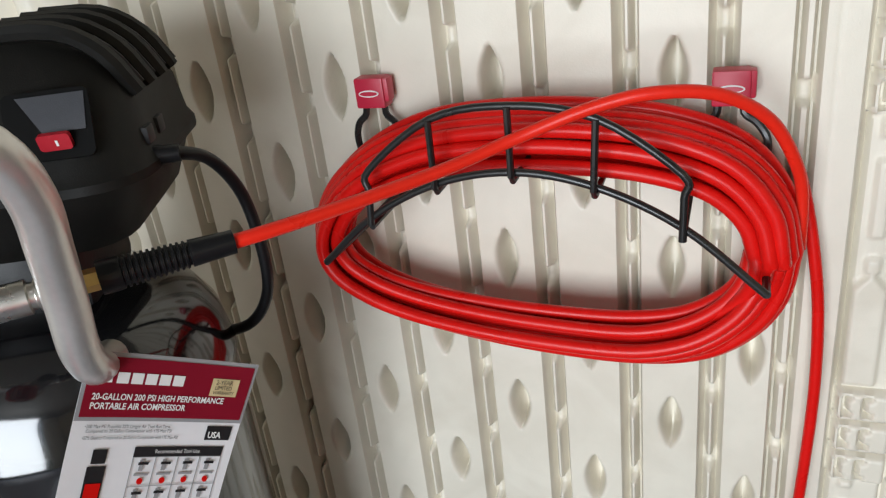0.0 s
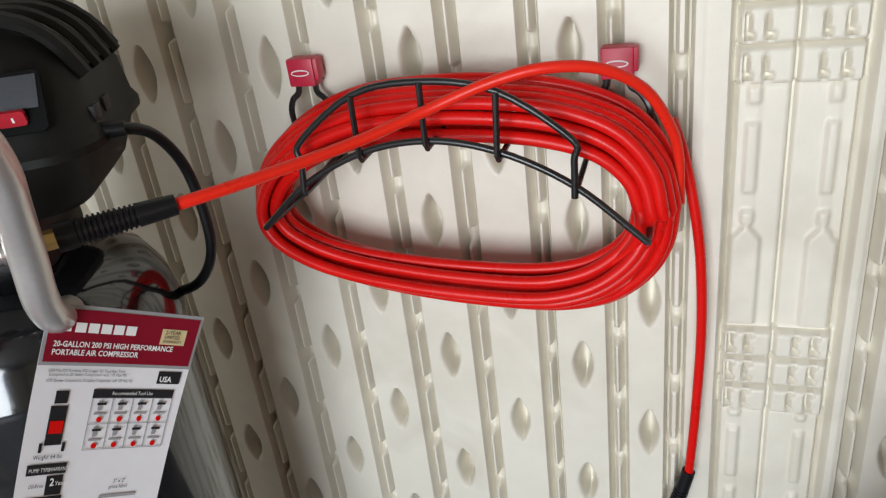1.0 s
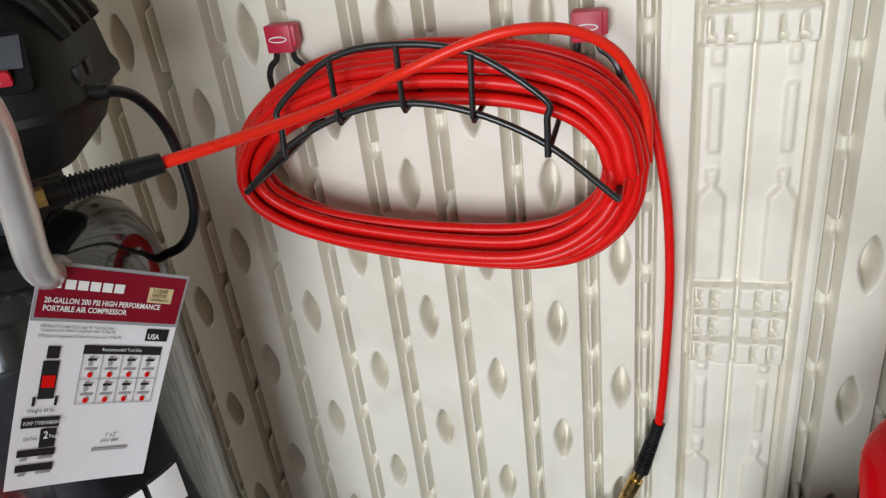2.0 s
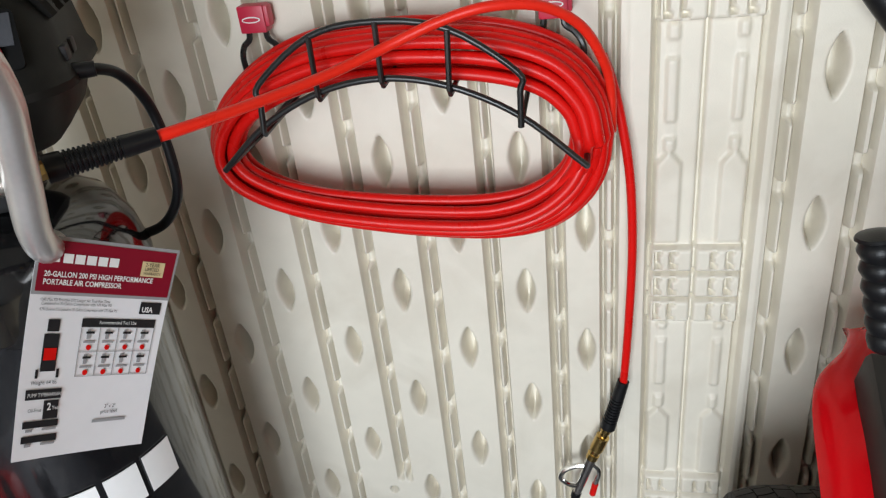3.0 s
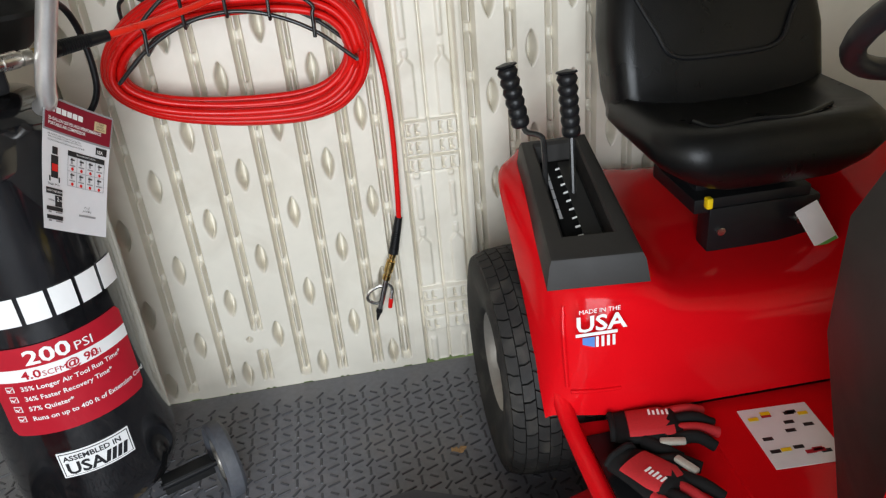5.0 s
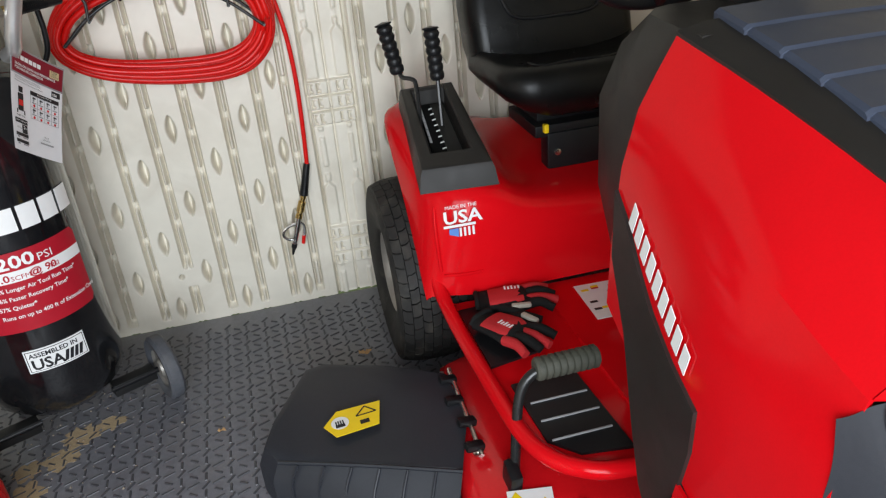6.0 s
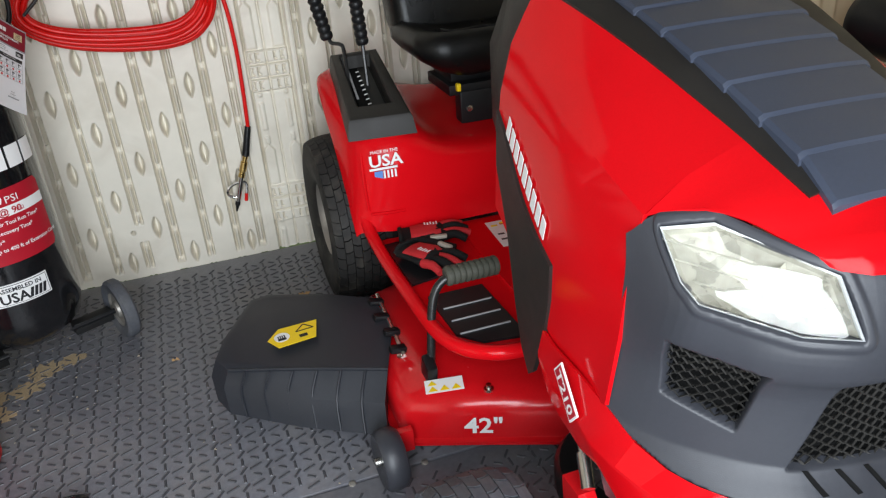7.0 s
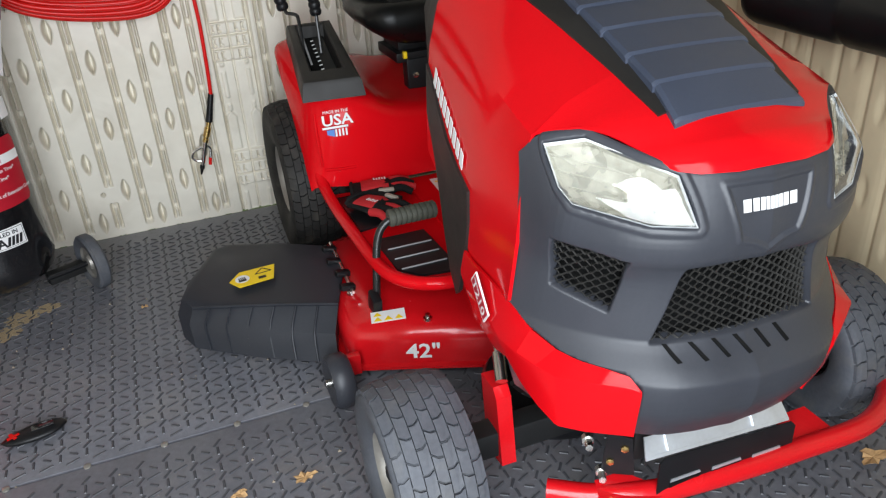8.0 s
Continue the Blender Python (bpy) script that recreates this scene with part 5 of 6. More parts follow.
for u, y, z in ((-0.200, -0.930, 0.185), (-0.215, -0.905, 0.245)):
    bm = bmesh.new()
    lathe(bm, [(0, -0.012), (0.011, -0.012), (0.011, 0.0), (0.007, 0.001), (0.007, 0.02), (0, 0.021)], T(u, y, z), (-0.4, -0.9, 0.1), 8)
    part("bolt", bm, M_STEEL, tractor)
bm = bmesh.new()
lathe(bm, [(0.10, -0.03), (0.145, -0.03), (0.155, -0.015), (0.155, 0.015), (0.145, 0.03), (0.10, 0.03)], T(-0.13, -0.62, 0.14), (0, 0, 1), 36)
part("engine_pulley", bm, M_BLACK, tractor, "black engine pulley")


# ---- hose rack and air hose on the back wall ----
rack = thing("hose_rack", (0.075, WALL_Y, 1.05), "black wire hose rack clipped to the shed wall with red brackets", "hose rack")
ARC = [(-0.158, 0.896), (-0.089, 0.955), (-0.008, 0.995), (0.074, 1.008), (0.154, 0.994), (0.235, 0.954), (0.311, 0.888)]
UP = [(-0.083, 1.010), (-0.007, 1.064), (0.075, 1.076), (0.158, 1.062), (0.234, 1.009)]
YF, YB = 0.785, 0.906
bm = bmesh.new()
tube(bm, [(x, YF, z) for x, z in ARC], 0.0042, 10, 6)
part("front_arc", bm, M_WIRE, rack)
bm = bmesh.new()
tube(bm, [(x, YB, z) for x, z in ARC], 0.0042, 10, 6)
part("rear_arc", bm, M_WIRE, rack)
bm = bmesh.new()
tube(bm, [(-0.090, YF - 0.004, 0.948), (-0.086, YF - 0.004, 0.985)] + [(x, YF - 0.004, z) for x, z in UP] + [(0.236, YF - 0.004, 0.985), (0.235, YF - 0.004, 0.942)], 0.0040, 10, 5)
part("retaining_arc", bm, M_WIRE, rack)
for (x, z), (xu, zu) in zip(ARC[2:5], UP[1:4]):
    bm = bmesh.new()
    tube(bm, [(x, YB, z - 0.004), (x, YF - 0.003, z - 0.008), (x, YF - 0.008, z - 0.002), (xu, YF - 0.008, zu)], 0.0036, 8, 1)
    part("cross_wire", bm, M_WIRE, rack)
for x, z in (ARC[1], ARC[5]):
    bm = bmesh.new()
    tube(bm, [(x, YB, z - 0.004), (x, YF - 0.004, z - 0.010)], 0.0036, 8, 1)
    part("cross_wire", bm, M_WIRE, rack)
for (x, z), k in ((ARC[0], -1), (ARC[-1], 1)):
    bm = bmesh.new()
    tube(bm, [(x, YB, z), (x, YF, z)], 0.0042, 8, 1)
    part("end_wire", bm, M_WIRE, rack)
for cx, zc in ((-0.126, 1.064), (0.271, 1.057)):
    for dx, foot in ((-0.013, -0.024), (0.013, 0.036)):
        bm = bmesh.new()
        tube(bm, [(cx + dx, 0.908, zc), (cx + dx, 0.905, zc - 0.026), (cx + dx + foot * 0.35, 0.900, zc - 0.036), (cx + foot, 0.895, zc - 0.052), (cx + foot, 0.900, zc - 0.080), (cx + foot, 0.906, zc - 0.110)], 0.0042, 8, 4)
        part("leg_wire", bm, M_WIRE, rack)
    bm = bmesh.new()
    box(bm, (cx, 0.906, zc), (0.037, 0.024, 0.036), 0.003)
    box(bm, (cx + 0.003, 0.906, zc + 0.003), (0.041, 0.018, 0.028), 0.003)
    clip = part("clip", bm, M_CLIP, rack, "crimson plastic wall clip", 40)
    bm = bmesh.new()
    to = frame_at((cx, 0.8935, zc), (1, 0, 0), (0, 0, 1))
    ring_ = [(0.013 * math.cos(a), 0.0042 * math.sin(a)) for a in np.linspace(0, 2 * math.pi, 20, endpoint=False)]
    plate(bm, ring_, 0.0006, to)
    part("clip_emblem", bm, M_WHITE, clip, "white oval emblem")
    bm = bmesh.new()
    plate(bm, [(a * 0.86, b * 0.62) for a, b in ring_], 0.0006, lambda a, b, h=0.0: to(a, b, h + 0.0008))
    part("clip_emblem_field", bm, M_CLIP, clip)

hose = thing("air_hose", (0.075, WALL_Y, 0.90), "coiled red air hose hung on the wire rack", "air hose")
OUT = [(0.340, 0.905), (0.326, 0.965), (0.285, 1.015), (0.215, 1.043), (0.130, 1.053), (0.045, 1.053), (-0.040, 1.043), (-0.115, 1.013), (-0.175, 0.965), (-0.205, 0.905),
       (-0.195, 0.855), (-0.150, 0.815), (-0.085, 0.788), (0.0, 0.770), (0.090, 0.760), (0.185, 0.758), (0.255, 0.773), (0.303, 0.808), (0.330, 0.852)]
CC = (0.078, 0.902)
loop = smooth_path([(x, z, 0) for x, z in OUT + OUT[:1]], 6)[:-1]
rng = random.Random(11)
TURNS = [(1.000, 0.872), (0.985, 0.853), (0.955, 0.842), (0.965, 0.868), (0.930, 0.826), (0.900, 0.850), (0.905, 0.876), (0.875, 0.815), (0.855, 0.838), (0.835, 0.862), (0.815, 0.826), (0.800, 0.850)]
pts = []
nl = len(loop)
for k, (s, yy) in enumerate(TURNS):
    s2, y2 = TURNS[(k + 1) % len(TURNS)] if k + 1 < len(TURNS) else (s, yy)
    p1, p2, p3 = rng.random() * 6.28, rng.random() * 6.28, rng.random() * 6.28
    for i in range(nl):
        f = i / nl
        g = max(0.0, (f - 0.8) / 0.2)
        ss, yv = s + (s2 - s) * g, yy + (y2 - yy) * g
        a = 2 * math.pi * f
        ss += 0.010 * math.sin(a + p1) + 0.006 * math.sin(2 * a + p2)
        yv += 0.006 * math.sin(a + p3)
        x, z = loop[i].x, loop[i].y
        # The strands bear on the rack above and hang lower and tighter below.
        thin = 1.0 if z < CC[1] else 0.92
        pts.append((CC[0] + (x - CC[0]) * (1 - (1 - ss) * 0.78), yv, CC[1] + (z - CC[1]) * (1 - (1 - ss) * 1.95 * thin)))
R_H = 0.0078
bm = bmesh.new()
tube(bm, pts, R_H, 14, 1)
part("coil", bm, M_HOSE, hose, "stacked loops of red hose")
bm = bmesh.new()
tube(bm, [(-0.108, 0.542, 1.0300), (-0.080, 0.570, 1.0310), (-0.045, 0.617, 1.0310), (-0.010, 0.665, 1.0320), (0.035, 0.718, 1.0370), (0.085, 0.758, 1.050), (0.150, 0.775, 1.072), (0.207, 0.785, 1.083), (0.262, 0.806, 1.075), (0.305, 0.830, 1.045), (0.330, 0.848, 1.000), (0.340, 0.862, 0.960), (0.342, 0.866, 0.900)], R_H * 0.80, 12, 6)
part("feed_line", bm, M_HOSE2, hose, "brighter red hose line to the compressor")
bm = bmesh.new()
tube(bm, [(0.330, 0.900, 0.990), (0.343, 0.897, 0.955), (0.358, 0.895, 0.885), (0.368, 0.895, 0.809), (0.372, 0.897, 0.70), (0.368, 0.898, 0.560), (0.362, 0.898, 0.455)], R_H * 0.82, 12, 6)
part("drop_line", bm, M_HOSE, hose, "red hose end hanging down the wall")


def boot(a, b, r0, r1, rings, parent):
    a, b = Vector(a), Vector(b)
    n = (b - a).length
    prof = [(0, 0), (r0, 0), (r0, n * 0.12)]
    for k in range(rings):
        h = n * (0.16 + 0.52 * k / rings)
        r = r0 + (r1 - r0) * h / n
        prof += [(r, h), (r * 0.84, h + 0.0006), (r * 0.84, h + n * 0.022), (r, h + n * 0.026)]
    prof += [(r0 + (r1 - r0) * 0.7, n * 0.72), (r1, n), (0, n)]
    bm = bmesh.new()
    lathe(bm, prof, a, b - a, 16)
    return part("strain_relief", bm, M_BLACK, parent, "black ribbed rubber strain relief", 50)


boot((-0.166, 0.4850, 1.030), (-0.093, 0.557, 1.0305), 0.0135, 0.0098, 12, hose)
boot((0.338, 0.893, 0.372), (0.3625, 0.898, 0.466), 0.0125, 0.0095, 9, hose)
bm = bmesh.new()
d = (Vector((-0.093, 0.557, 1.0305)) - Vector((-0.166, 0.485, 1.030))).normalized()
tube(bm, [Vector((-0.166, 0.485, 1.030)) - d * 0.013, Vector((-0.166, 0.485, 1.030))], 0.0090, 6, 1)
part("ferrule", bm, M_BRASS, hose, "brass hex ferrule", 20)
bm = bmesh.new()
p0 = Vector((0.338, 0.893, 0.372))
d2 = Vector((-0.36, -0.02, -0.93)).normalized()
lathe(bm, [(0, 0), (0.0085, 0), (0.0085, 0.010), (0.0075, 0.011), (0.0075, 0.020), (0.0115, 0.021), (0.0115, 0.052), (0.0085, 0.054), (0.0085, 0.062), (0.0105, 0.063), (0.0105, 0.074), (0, 0.075)], p0, d2, 14)
part("coupler", bm, M_BRASS, hose, "brass quick coupler", 30)

gun = thing("blow_gun", (0.31, 0.90, 0.20), "chromed air blow gun with red trigger tip hanging from the hose", "blow gun")
g0 = p0 + d2 * 0.074
bm = bmesh.new()
d3 = Vector((-0.30, -0.02, -0.95)).normalized()
sd = d3.cross(Vector((0, 1, 0))).normalized()
if sd.x > 0:
    sd = -sd
tube(bm, [g0, g0 + d3 * 0.02, g0 + d3 * 0.065, g0 + d3 * 0.085], 0.0095, 10, 3, taper=0.0075)
part("body", bm, M_CHROME, gun, "chrome gun body")
bm = bmesh.new()
tube(bm, [g0 + d3 * 0.020 + sd * 0.004, g0 + d3 * 0.026 + sd * 0.018, g0 + d3 * 0.042 + sd * 0.034, g0 + d3 * 0.062 + sd * 0.036, g0 + d3 * 0.072 + sd * 0.020, g0 + d3 * 0.070 + sd * 0.004], 0.0048, 8, 5)
part("hook", bm, M_CHROME, gun, "chrome hanging hook")
bm = bmesh.new()
tube(bm, [g0 + d3 * 0.012 - sd * 0.006, g0 + d3 * 0.024 - sd * 0.020, g0 + d3 * 0.060 - sd * 0.024], 0.0045, 8, 4)
trig = part("trigger", bm, M_CHROME, gun, "chrome trigger lever")
bm = bmesh.new()
tube(bm, [g0 + d3 * 0.054 - sd * 0.0235, g0 + d3 * 0.080 - sd * 0.026], 0.0058, 8, 1)
part("trigger_tip", bm, M_HOSE, trig, "red trigger tip")
bm = bmesh.new()
lathe(bm, [(0, 0), (0.0085, 0), (0.0085, 0.012), (0.0065, 0.014), (0.0025, 0.036), (0, 0.036)], g0 + d3 * 0.085, d3, 12)
part("nozzle", bm, M_BLACK, gun, "black rubber nozzle")


# ---- the upright air compressor ----
CX, CY, CR = -0.363, 0.586, 0.165
comp = thing("air_compressor", (CX, CY, 0.0), "black upright air compressor with gloss tank and red label, on wheels", "air compressor")
q0c = Vector((-0.166, 0.485, 1.030))
RV, FV = Vector((0.906, 0.423, 0)), Vector((0.423, -0.906, 0))


def P(r, f, z):
    return Vector((CX, CY, z)) + RV * r + FV * f


bm = bmesh.new()
lathe(bm, [(0, 0.070), (0.075, 0.074), (0.125, 0.092), (0.152, 0.122), (0.163, 0.160), (0.165, 0.180), (0.165, 0.835), (0.168, 0.845), (0.168, 0.855), (0.165, 0.862), (0.160, 0.890), (0.142, 0.922), (0.110, 0.945), (0.060, 0.957), (0, 0.960)], (CX, CY, 0), (0, 0, 1), 72)
tank = part("tank", bm, M_TANK, comp, "gloss black steel air tank", 30)


def on_tank(centre_deg, z0):
    """Lays (along, up, out) on the tank's side."""
    def to(a, b, h=0.0):
        t = radians(centre_deg) + a / CR
        return Vector((CX + (CR + h) * math.cos(t), CY + (CR + h) * math.sin(t), z0 + b))
    return to


def tank_patch(name, centre, a0, b0, a1, b1, material, lift, parent, label="", r=0.0, z0=0.0):
    """A thin sticker bent round the tank."""
    to = on_tank(centre, z0)
    n = max(2, int((a1 - a0) / 0.008))
    bm = bmesh.new()
    rings = []
    for i in range(n + 1):
        a = a0 + (a1 - a0) * i / n
        e = min(a - a0, a1 - a)
        c = 0.0
        if r and e < r:
            c = r - math.sqrt(max(0.0, r * r - (r - e) ** 2))
        rings.append([to(a, b0 + c, lift), to(a, b1 - c, lift), to(a, b1 - c, lift - 0.0009), to(a, b0 + c, lift - 0.0009)])
    loft(bm, rings)
    return part(name, bm, material, parent, label, 30)


def tank_text(bm, text, height, centre, a, z, lift, squeeze=1.0, bold=0.0):
    to = on_tank(centre, z)
    letters(bm, text, height, lambda x, y, h=0.0: to(a + x, y, lift), squeeze=squeeze, cuts=0.010, bold=bold)


# Brand word above the label, as plain blocks, with an angular emblem.
for k in range(5):
    a = -0.2395 / 2 + 0.0485 * k
    tank_patch("brand_block", -51.5, a, 0.0, a + 0.041, 0.054, M_WHITE, 0.0022, tank, "white brand lettering block", z0=0.590)
bm = bmesh.new()
to = on_tank(-107, 0.590)
for pts in ([(-0.030, 0.030), (-0.004, 0.050), (0.014, 0.030), (0.000, 0.024), (-0.012, 0.032)], [(-0.026, 0.016), (0.018, 0.020), (0.020, 0.000), (0.002, -0.006), (0.004, 0.010)]):
    plate(bm, pts, 0.0008, lambda a, b, h=0.0: to(a, b, h + 0.0020))
part("brand_emblem", bm, M_WHITE, tank, "white angular emblem", 0)

lab = tank_patch("label", -65.5, -0.131, 0.355, 0.131, 0.548, M_LABELRED, 0.0020, tank, "red printed specification label", 0.012)
tank_patch("label_stripe", -65.5, -0.1305, 0.478, 0.1305, 0.504, M_WHITE, 0.0028, lab, "white label stripe")
bm = bmesh.new()
tank_text(bm, "200", 0.029, -65.5, -0.058, 0.511, 0.0034, 1.25, 0.0010)
tank_text(bm, "PSI", 0.018, -65.5, 0.024, 0.511, 0.0034, 1.15)
part("label_title", bm, M_WHITE, lab, "white label title", 0)
for k, line in enumerate(("35% Longer Air Tool Run Time*", "36% Faster Recovery Time*", "57% Quieter*", "Runs on up to 400 ft of Extension Cord")):
    bm = bmesh.new()
    tank_text(bm, line, 0.0098, -65.5, -0.082, 0.458 - 0.0225 * k, 0.0034, 0.98, 0.0002)
    part("label_line", bm, M_WHITE, lab, "white label writing", 0)
bm = bmesh.new()
tank_text(bm, "4.0", 0.0165, -65.5, -0.072, 0.4825, 0.0036, 1.15, 0.0005)
tank_text(bm, "SCFM", 0.011, -65.5, -0.038, 0.4825, 0.0036, 1.1)
tank_text(bm, "@ 90", 0.0165, -65.5, 0.000, 0.4825, 0.0036, 1.1, 0.0005)
tank_text(bm, "PSI", 0.011, -65.5, 0.045, 0.4825, 0.0036, 1.1)
part("stripe_writing", bm, M_LABELRED, lab, "red stripe writing", 0)
for k in range(4):
    z = 0.4565 - 0.0225 * k
    box_ob = tank_patch("tick_box", -65.5, -0.108, z, -0.094, z + 0.0125, M_WHITE, 0.0030, lab)
    tank_patch("tick_field", -65.5, -0.1065, z + 0.0013, -0.0955, z + 0.0112, M_LABELRED, 0.0036, box_ob)
    bm = bmesh.new()
    to = on_tank(-65.5, z)
    plate(bm, [(-0.1055, 0.006), (-0.1015, 0.002), (-0.092, 0.014), (-0.1010, 0.0055), (-0.1040, 0.0080)], 0.0006, lambda a, b, h=0.0: to(a, b, h + 0.0040))
    part("tick", bm, M_WHITE, box_ob, smooth=0)
asm = tank_patch("origin_label", -67, -0.0675, 0.243, 0.0675, 0.304, M_WHITE, 0.0020, tank, "white origin label")
tank_patch("label_field", -67, -0.0645, 0.2465, 0.0645, 0.3005, M_INK, 0.0026, asm)
tank_patch("label_inner", -67, -0.0625, 0.2480, 0.0625, 0.2990, M_WHITE, 0.0032, asm)
bm = bmesh.new()
tank_text(bm, "ASSEMBLED IN", 0.0115, -67, -0.058, 0.2835, 0.0040, 1.0, 0.0004)
tank_text(bm, "USA", 0.0265, -67, -0.058, 0.2515, 0.0040, 1.0, 0.0010)
for k in range(4):
    to = on_tank(-67, 0.2515)
    plate(bm, [(0.010 + 0.011 * k, 0.0), (0.018 + 0.011 * k, 0.0), (0.026 + 0.011 * k, 0.026), (0.018 + 0.011 * k, 0.026)], 0.0005, lambda a, b, h=0.0: to(a, b, h + 0.0036))
part("origin_writing", bm, M_INK, asm, "black origin writing", 0)

# Motor shroud.
bm = bmesh.new()


def shroud_ring(z, w, d0, d1, r):
    return [P(a, b, z) for a, b in rect(-w, -d0, w, d1, r, 4)]


loft(bm, [shroud_ring(1.012, 0.120, 0.11, 0.070, 0.045), shroud_ring(1.030, 0.138, 0.125, 0.086, 0.05), shroud_ring(1.076, 0.157, 0.145, 0.103, 0.055)])
shroud = part("motor_shroud", bm, M_SHROUD, comp, "dusty black plastic motor shroud", 30)
bm = bmesh.new()
loft(bm, [shroud_ring(1.074, 0.163, 0.15, 0.108, 0.055), shroud_ring(1.082, 0.163, 0.15, 0.108, 0.055), shroud_ring(1.092, 0.158, 0.146, 0.102, 0.055), shroud_ring(1.130, 0.154, 0.142, 0.086, 0.055), shroud_ring(1.175, 0.134, 0.128, 0.056, 0.05), shroud_ring(1.198, 0.104, 0.11, 0.030, 0.04), shroud_ring(1.204, 0.06, 0.07, 0.0, 0.02)])
part("shroud_top", bm, M_SHROUD, shroud, "faceted black plastic shroud cover", 25)
for k in range(4):
    bm = bmesh.new()
    b = 0.028 - 0.040 * k
    tube(bm, [P(0.060, b, 1.2015), P(0.104, b - 0.006, 1.1965), P(0.134, b - 0.014, 1.1745), P(0.151, b - 0.022, 1.142)], 0.0050, 6, 3)
    part("vent_slot", bm, M_INK, shroud, "black cooling slot")
    bm = bmesh.new()
    tube(bm, [P(0.050, b + 0.016, 1.2020), P(0.104, b + 0.012, 1.1975), P(0.135, b + 0.006, 1.1755), P(0.153, b - 0.002, 1.138)], 0.0085, 8, 3)
    part("vent_rib", bm, M_SHROUD, shroud)
for k in range(2):
    bm = bmesh.new()
    box(bm, P(0.154, 0.040 - 0.035 * k, 1.103), (0.012, 0.020, 0.016), 0.003, (0, 0, 25))
    part("side_vent", bm, M_INK, shroud)
# The switch recess is a flat plate, black for the shade within.
bm = bmesh.new()
to = frame_at(P(0.062, 0.0960, 1.104), RV, (FV * -0.42 + Vector((0, 0, 1))))
plate(bm, rect(0, 0, 0.070, 0.056, 0.006), 0.004, to)
sw = part("switch_recess", bm, M_HOLE, shroud, "flat black plate drawn as the shade of a switch recess", 30)
# Lighter grey painted where the upper face would reflect light.
bm = bmesh.new()
plate(bm, [(0.030, 0.022), (0.065, 0.022), (0.067, 0.052), (0.012, 0.052)], 0.0008, lambda a, b, h=0.0: to(a, b, h + 0.0042))
part("recess_lit_face", bm, M_GREY, sw, "grey patch drawn as the lit upper face of the recess")
bm = bmesh.new()
to2 = frame_at(P(0.088, 0.0945, 1.114), RV, (FV * 0.25 + Vector((0, 0, 1))))
plate(bm, rect(0.002, 0, 0.028, 0.014, 0.003), 0.005, to2)
rk = part("rocker_switch", bm, M_LABELRED, sw, "red rocker switch", 30)
bm = bmesh.new()
plate(bm, rect(0.016, 0.004, 0.018, 0.009), 0.0004, lambda a, b, h=0.0: to2(a, b, h + 0.0052))
part("switch_mark", bm, M_WHITE, rk)
bm = bmesh.new()
box(bm, P(0, 0, 0.985), (0.15, 0.13, 0.065), 0.012, (0, 0, 25))
part("pump_base", bm, M_BLACK, comp, "black pump base", 30)
bm = bmesh.new()
tube(bm, [q0c - Vector((0.075, 0.075, 0.012)), q0c - Vector((0.072, 0.078, 0.030)), q0c - Vector((0.082, 0.080, 0.045))], 0.0015, 6, 4)
part("seal_wire", bm, M_COPPER, comp, "thin copper seal wire")

# Power cable.
bm = bmesh.new()
tube(bm, [Vector((-0.212, 0.606, 1.084)), Vector((-0.190, 0.622, 1.083)), Vector((-0.178, 0.655, 1.066)), Vector((-0.172, 0.682, 1.020)), Vector((-0.170, 0.690, 0.955)), Vector((-0.178, 0.692, 0.905)), Vector((-0.205, 0.690, 0.868)), Vector((-0.250, 0.690, 0.850)), Vector((-0.300, 0.680, 0.842))], 0.0062, 10, 6)
cable = part("power_cable", bm, M_BLACK, comp, "black power cable")
bm = bmesh.new()
tube(bm, [Vector((-0.222, 0.602, 1.084)), Vector((-0.184, 0.626, 1.082))], 0.0105, 10, 1, taper=0.008)
part("cable_gland", bm, M_BLACK, cable)

# Handle.
H_HALF = [(0.105, 0.135, 0.940), (0.112, 0.180, 0.958), (0.115, 0.198, 0.985), (0.126, 0.215, 1.030), (0.139, 0.237, 1.080), (0.149, 0.256, 1.122), (0.146, 0.276, 1.160), (0.115, 0.294, 1.188), (0.060, 0.302, 1.198)]
H_PTS = [P(r, f, z) for r, f, z in H_HALF] + [P(0, 0.304, 1.200)] + [P(-r, f, z) for r, f, z in reversed(H_HALF)]
bm = bmesh.new()
tube(bm, H_PTS, 0.0150, 16, 5)
part("handle", bm, M_ALU, comp, "satin grey tubular handle")

# Regulator, gauge, coupler.
bm = bmesh.new()
cdir = Vector((0.712, 0.702, 0.0)).normalized()
q0 = Vector((-0.166, 0.485, 1.030)) - cdir * 0.013
tube(bm, [q0 - cdir * 0.150, q0 - cdir * 0.085], 0.0135, 12, 1)
tube(bm, [q0 - cdir * 0.120, q0 - cdir * 0.120 + Vector((0, 0, -0.03))], 0.012, 12, 1)
tube(bm, [q0 - cdir * 0.115, q0 - cdir * 0.115 + Vector((0, 0, 0.035))], 0.009, 10, 1)
man = part("manifold", bm, M_STEEL, comp, "grey metal regulator manifold")
bm = bmesh.new()
lathe(bm, [(0, 0), (0.009, 0), (0.009, 0.014), (0.0125, 0.016), (0.0125, 0.030), (0.0105, 0.031), (0.0105, 0.035), (0.0135, 0.036), (0.0135, 0.060), (0.0115, 0.062), (0.0115, 0.072), (0.0095, 0.074), (0.0095, 0.086), (0, 0.087)], q0, -cdir, 16)
part("quick_coupler", bm, M_STEEL, man, "zinc quick coupler", 30)
bm = bmesh.new()
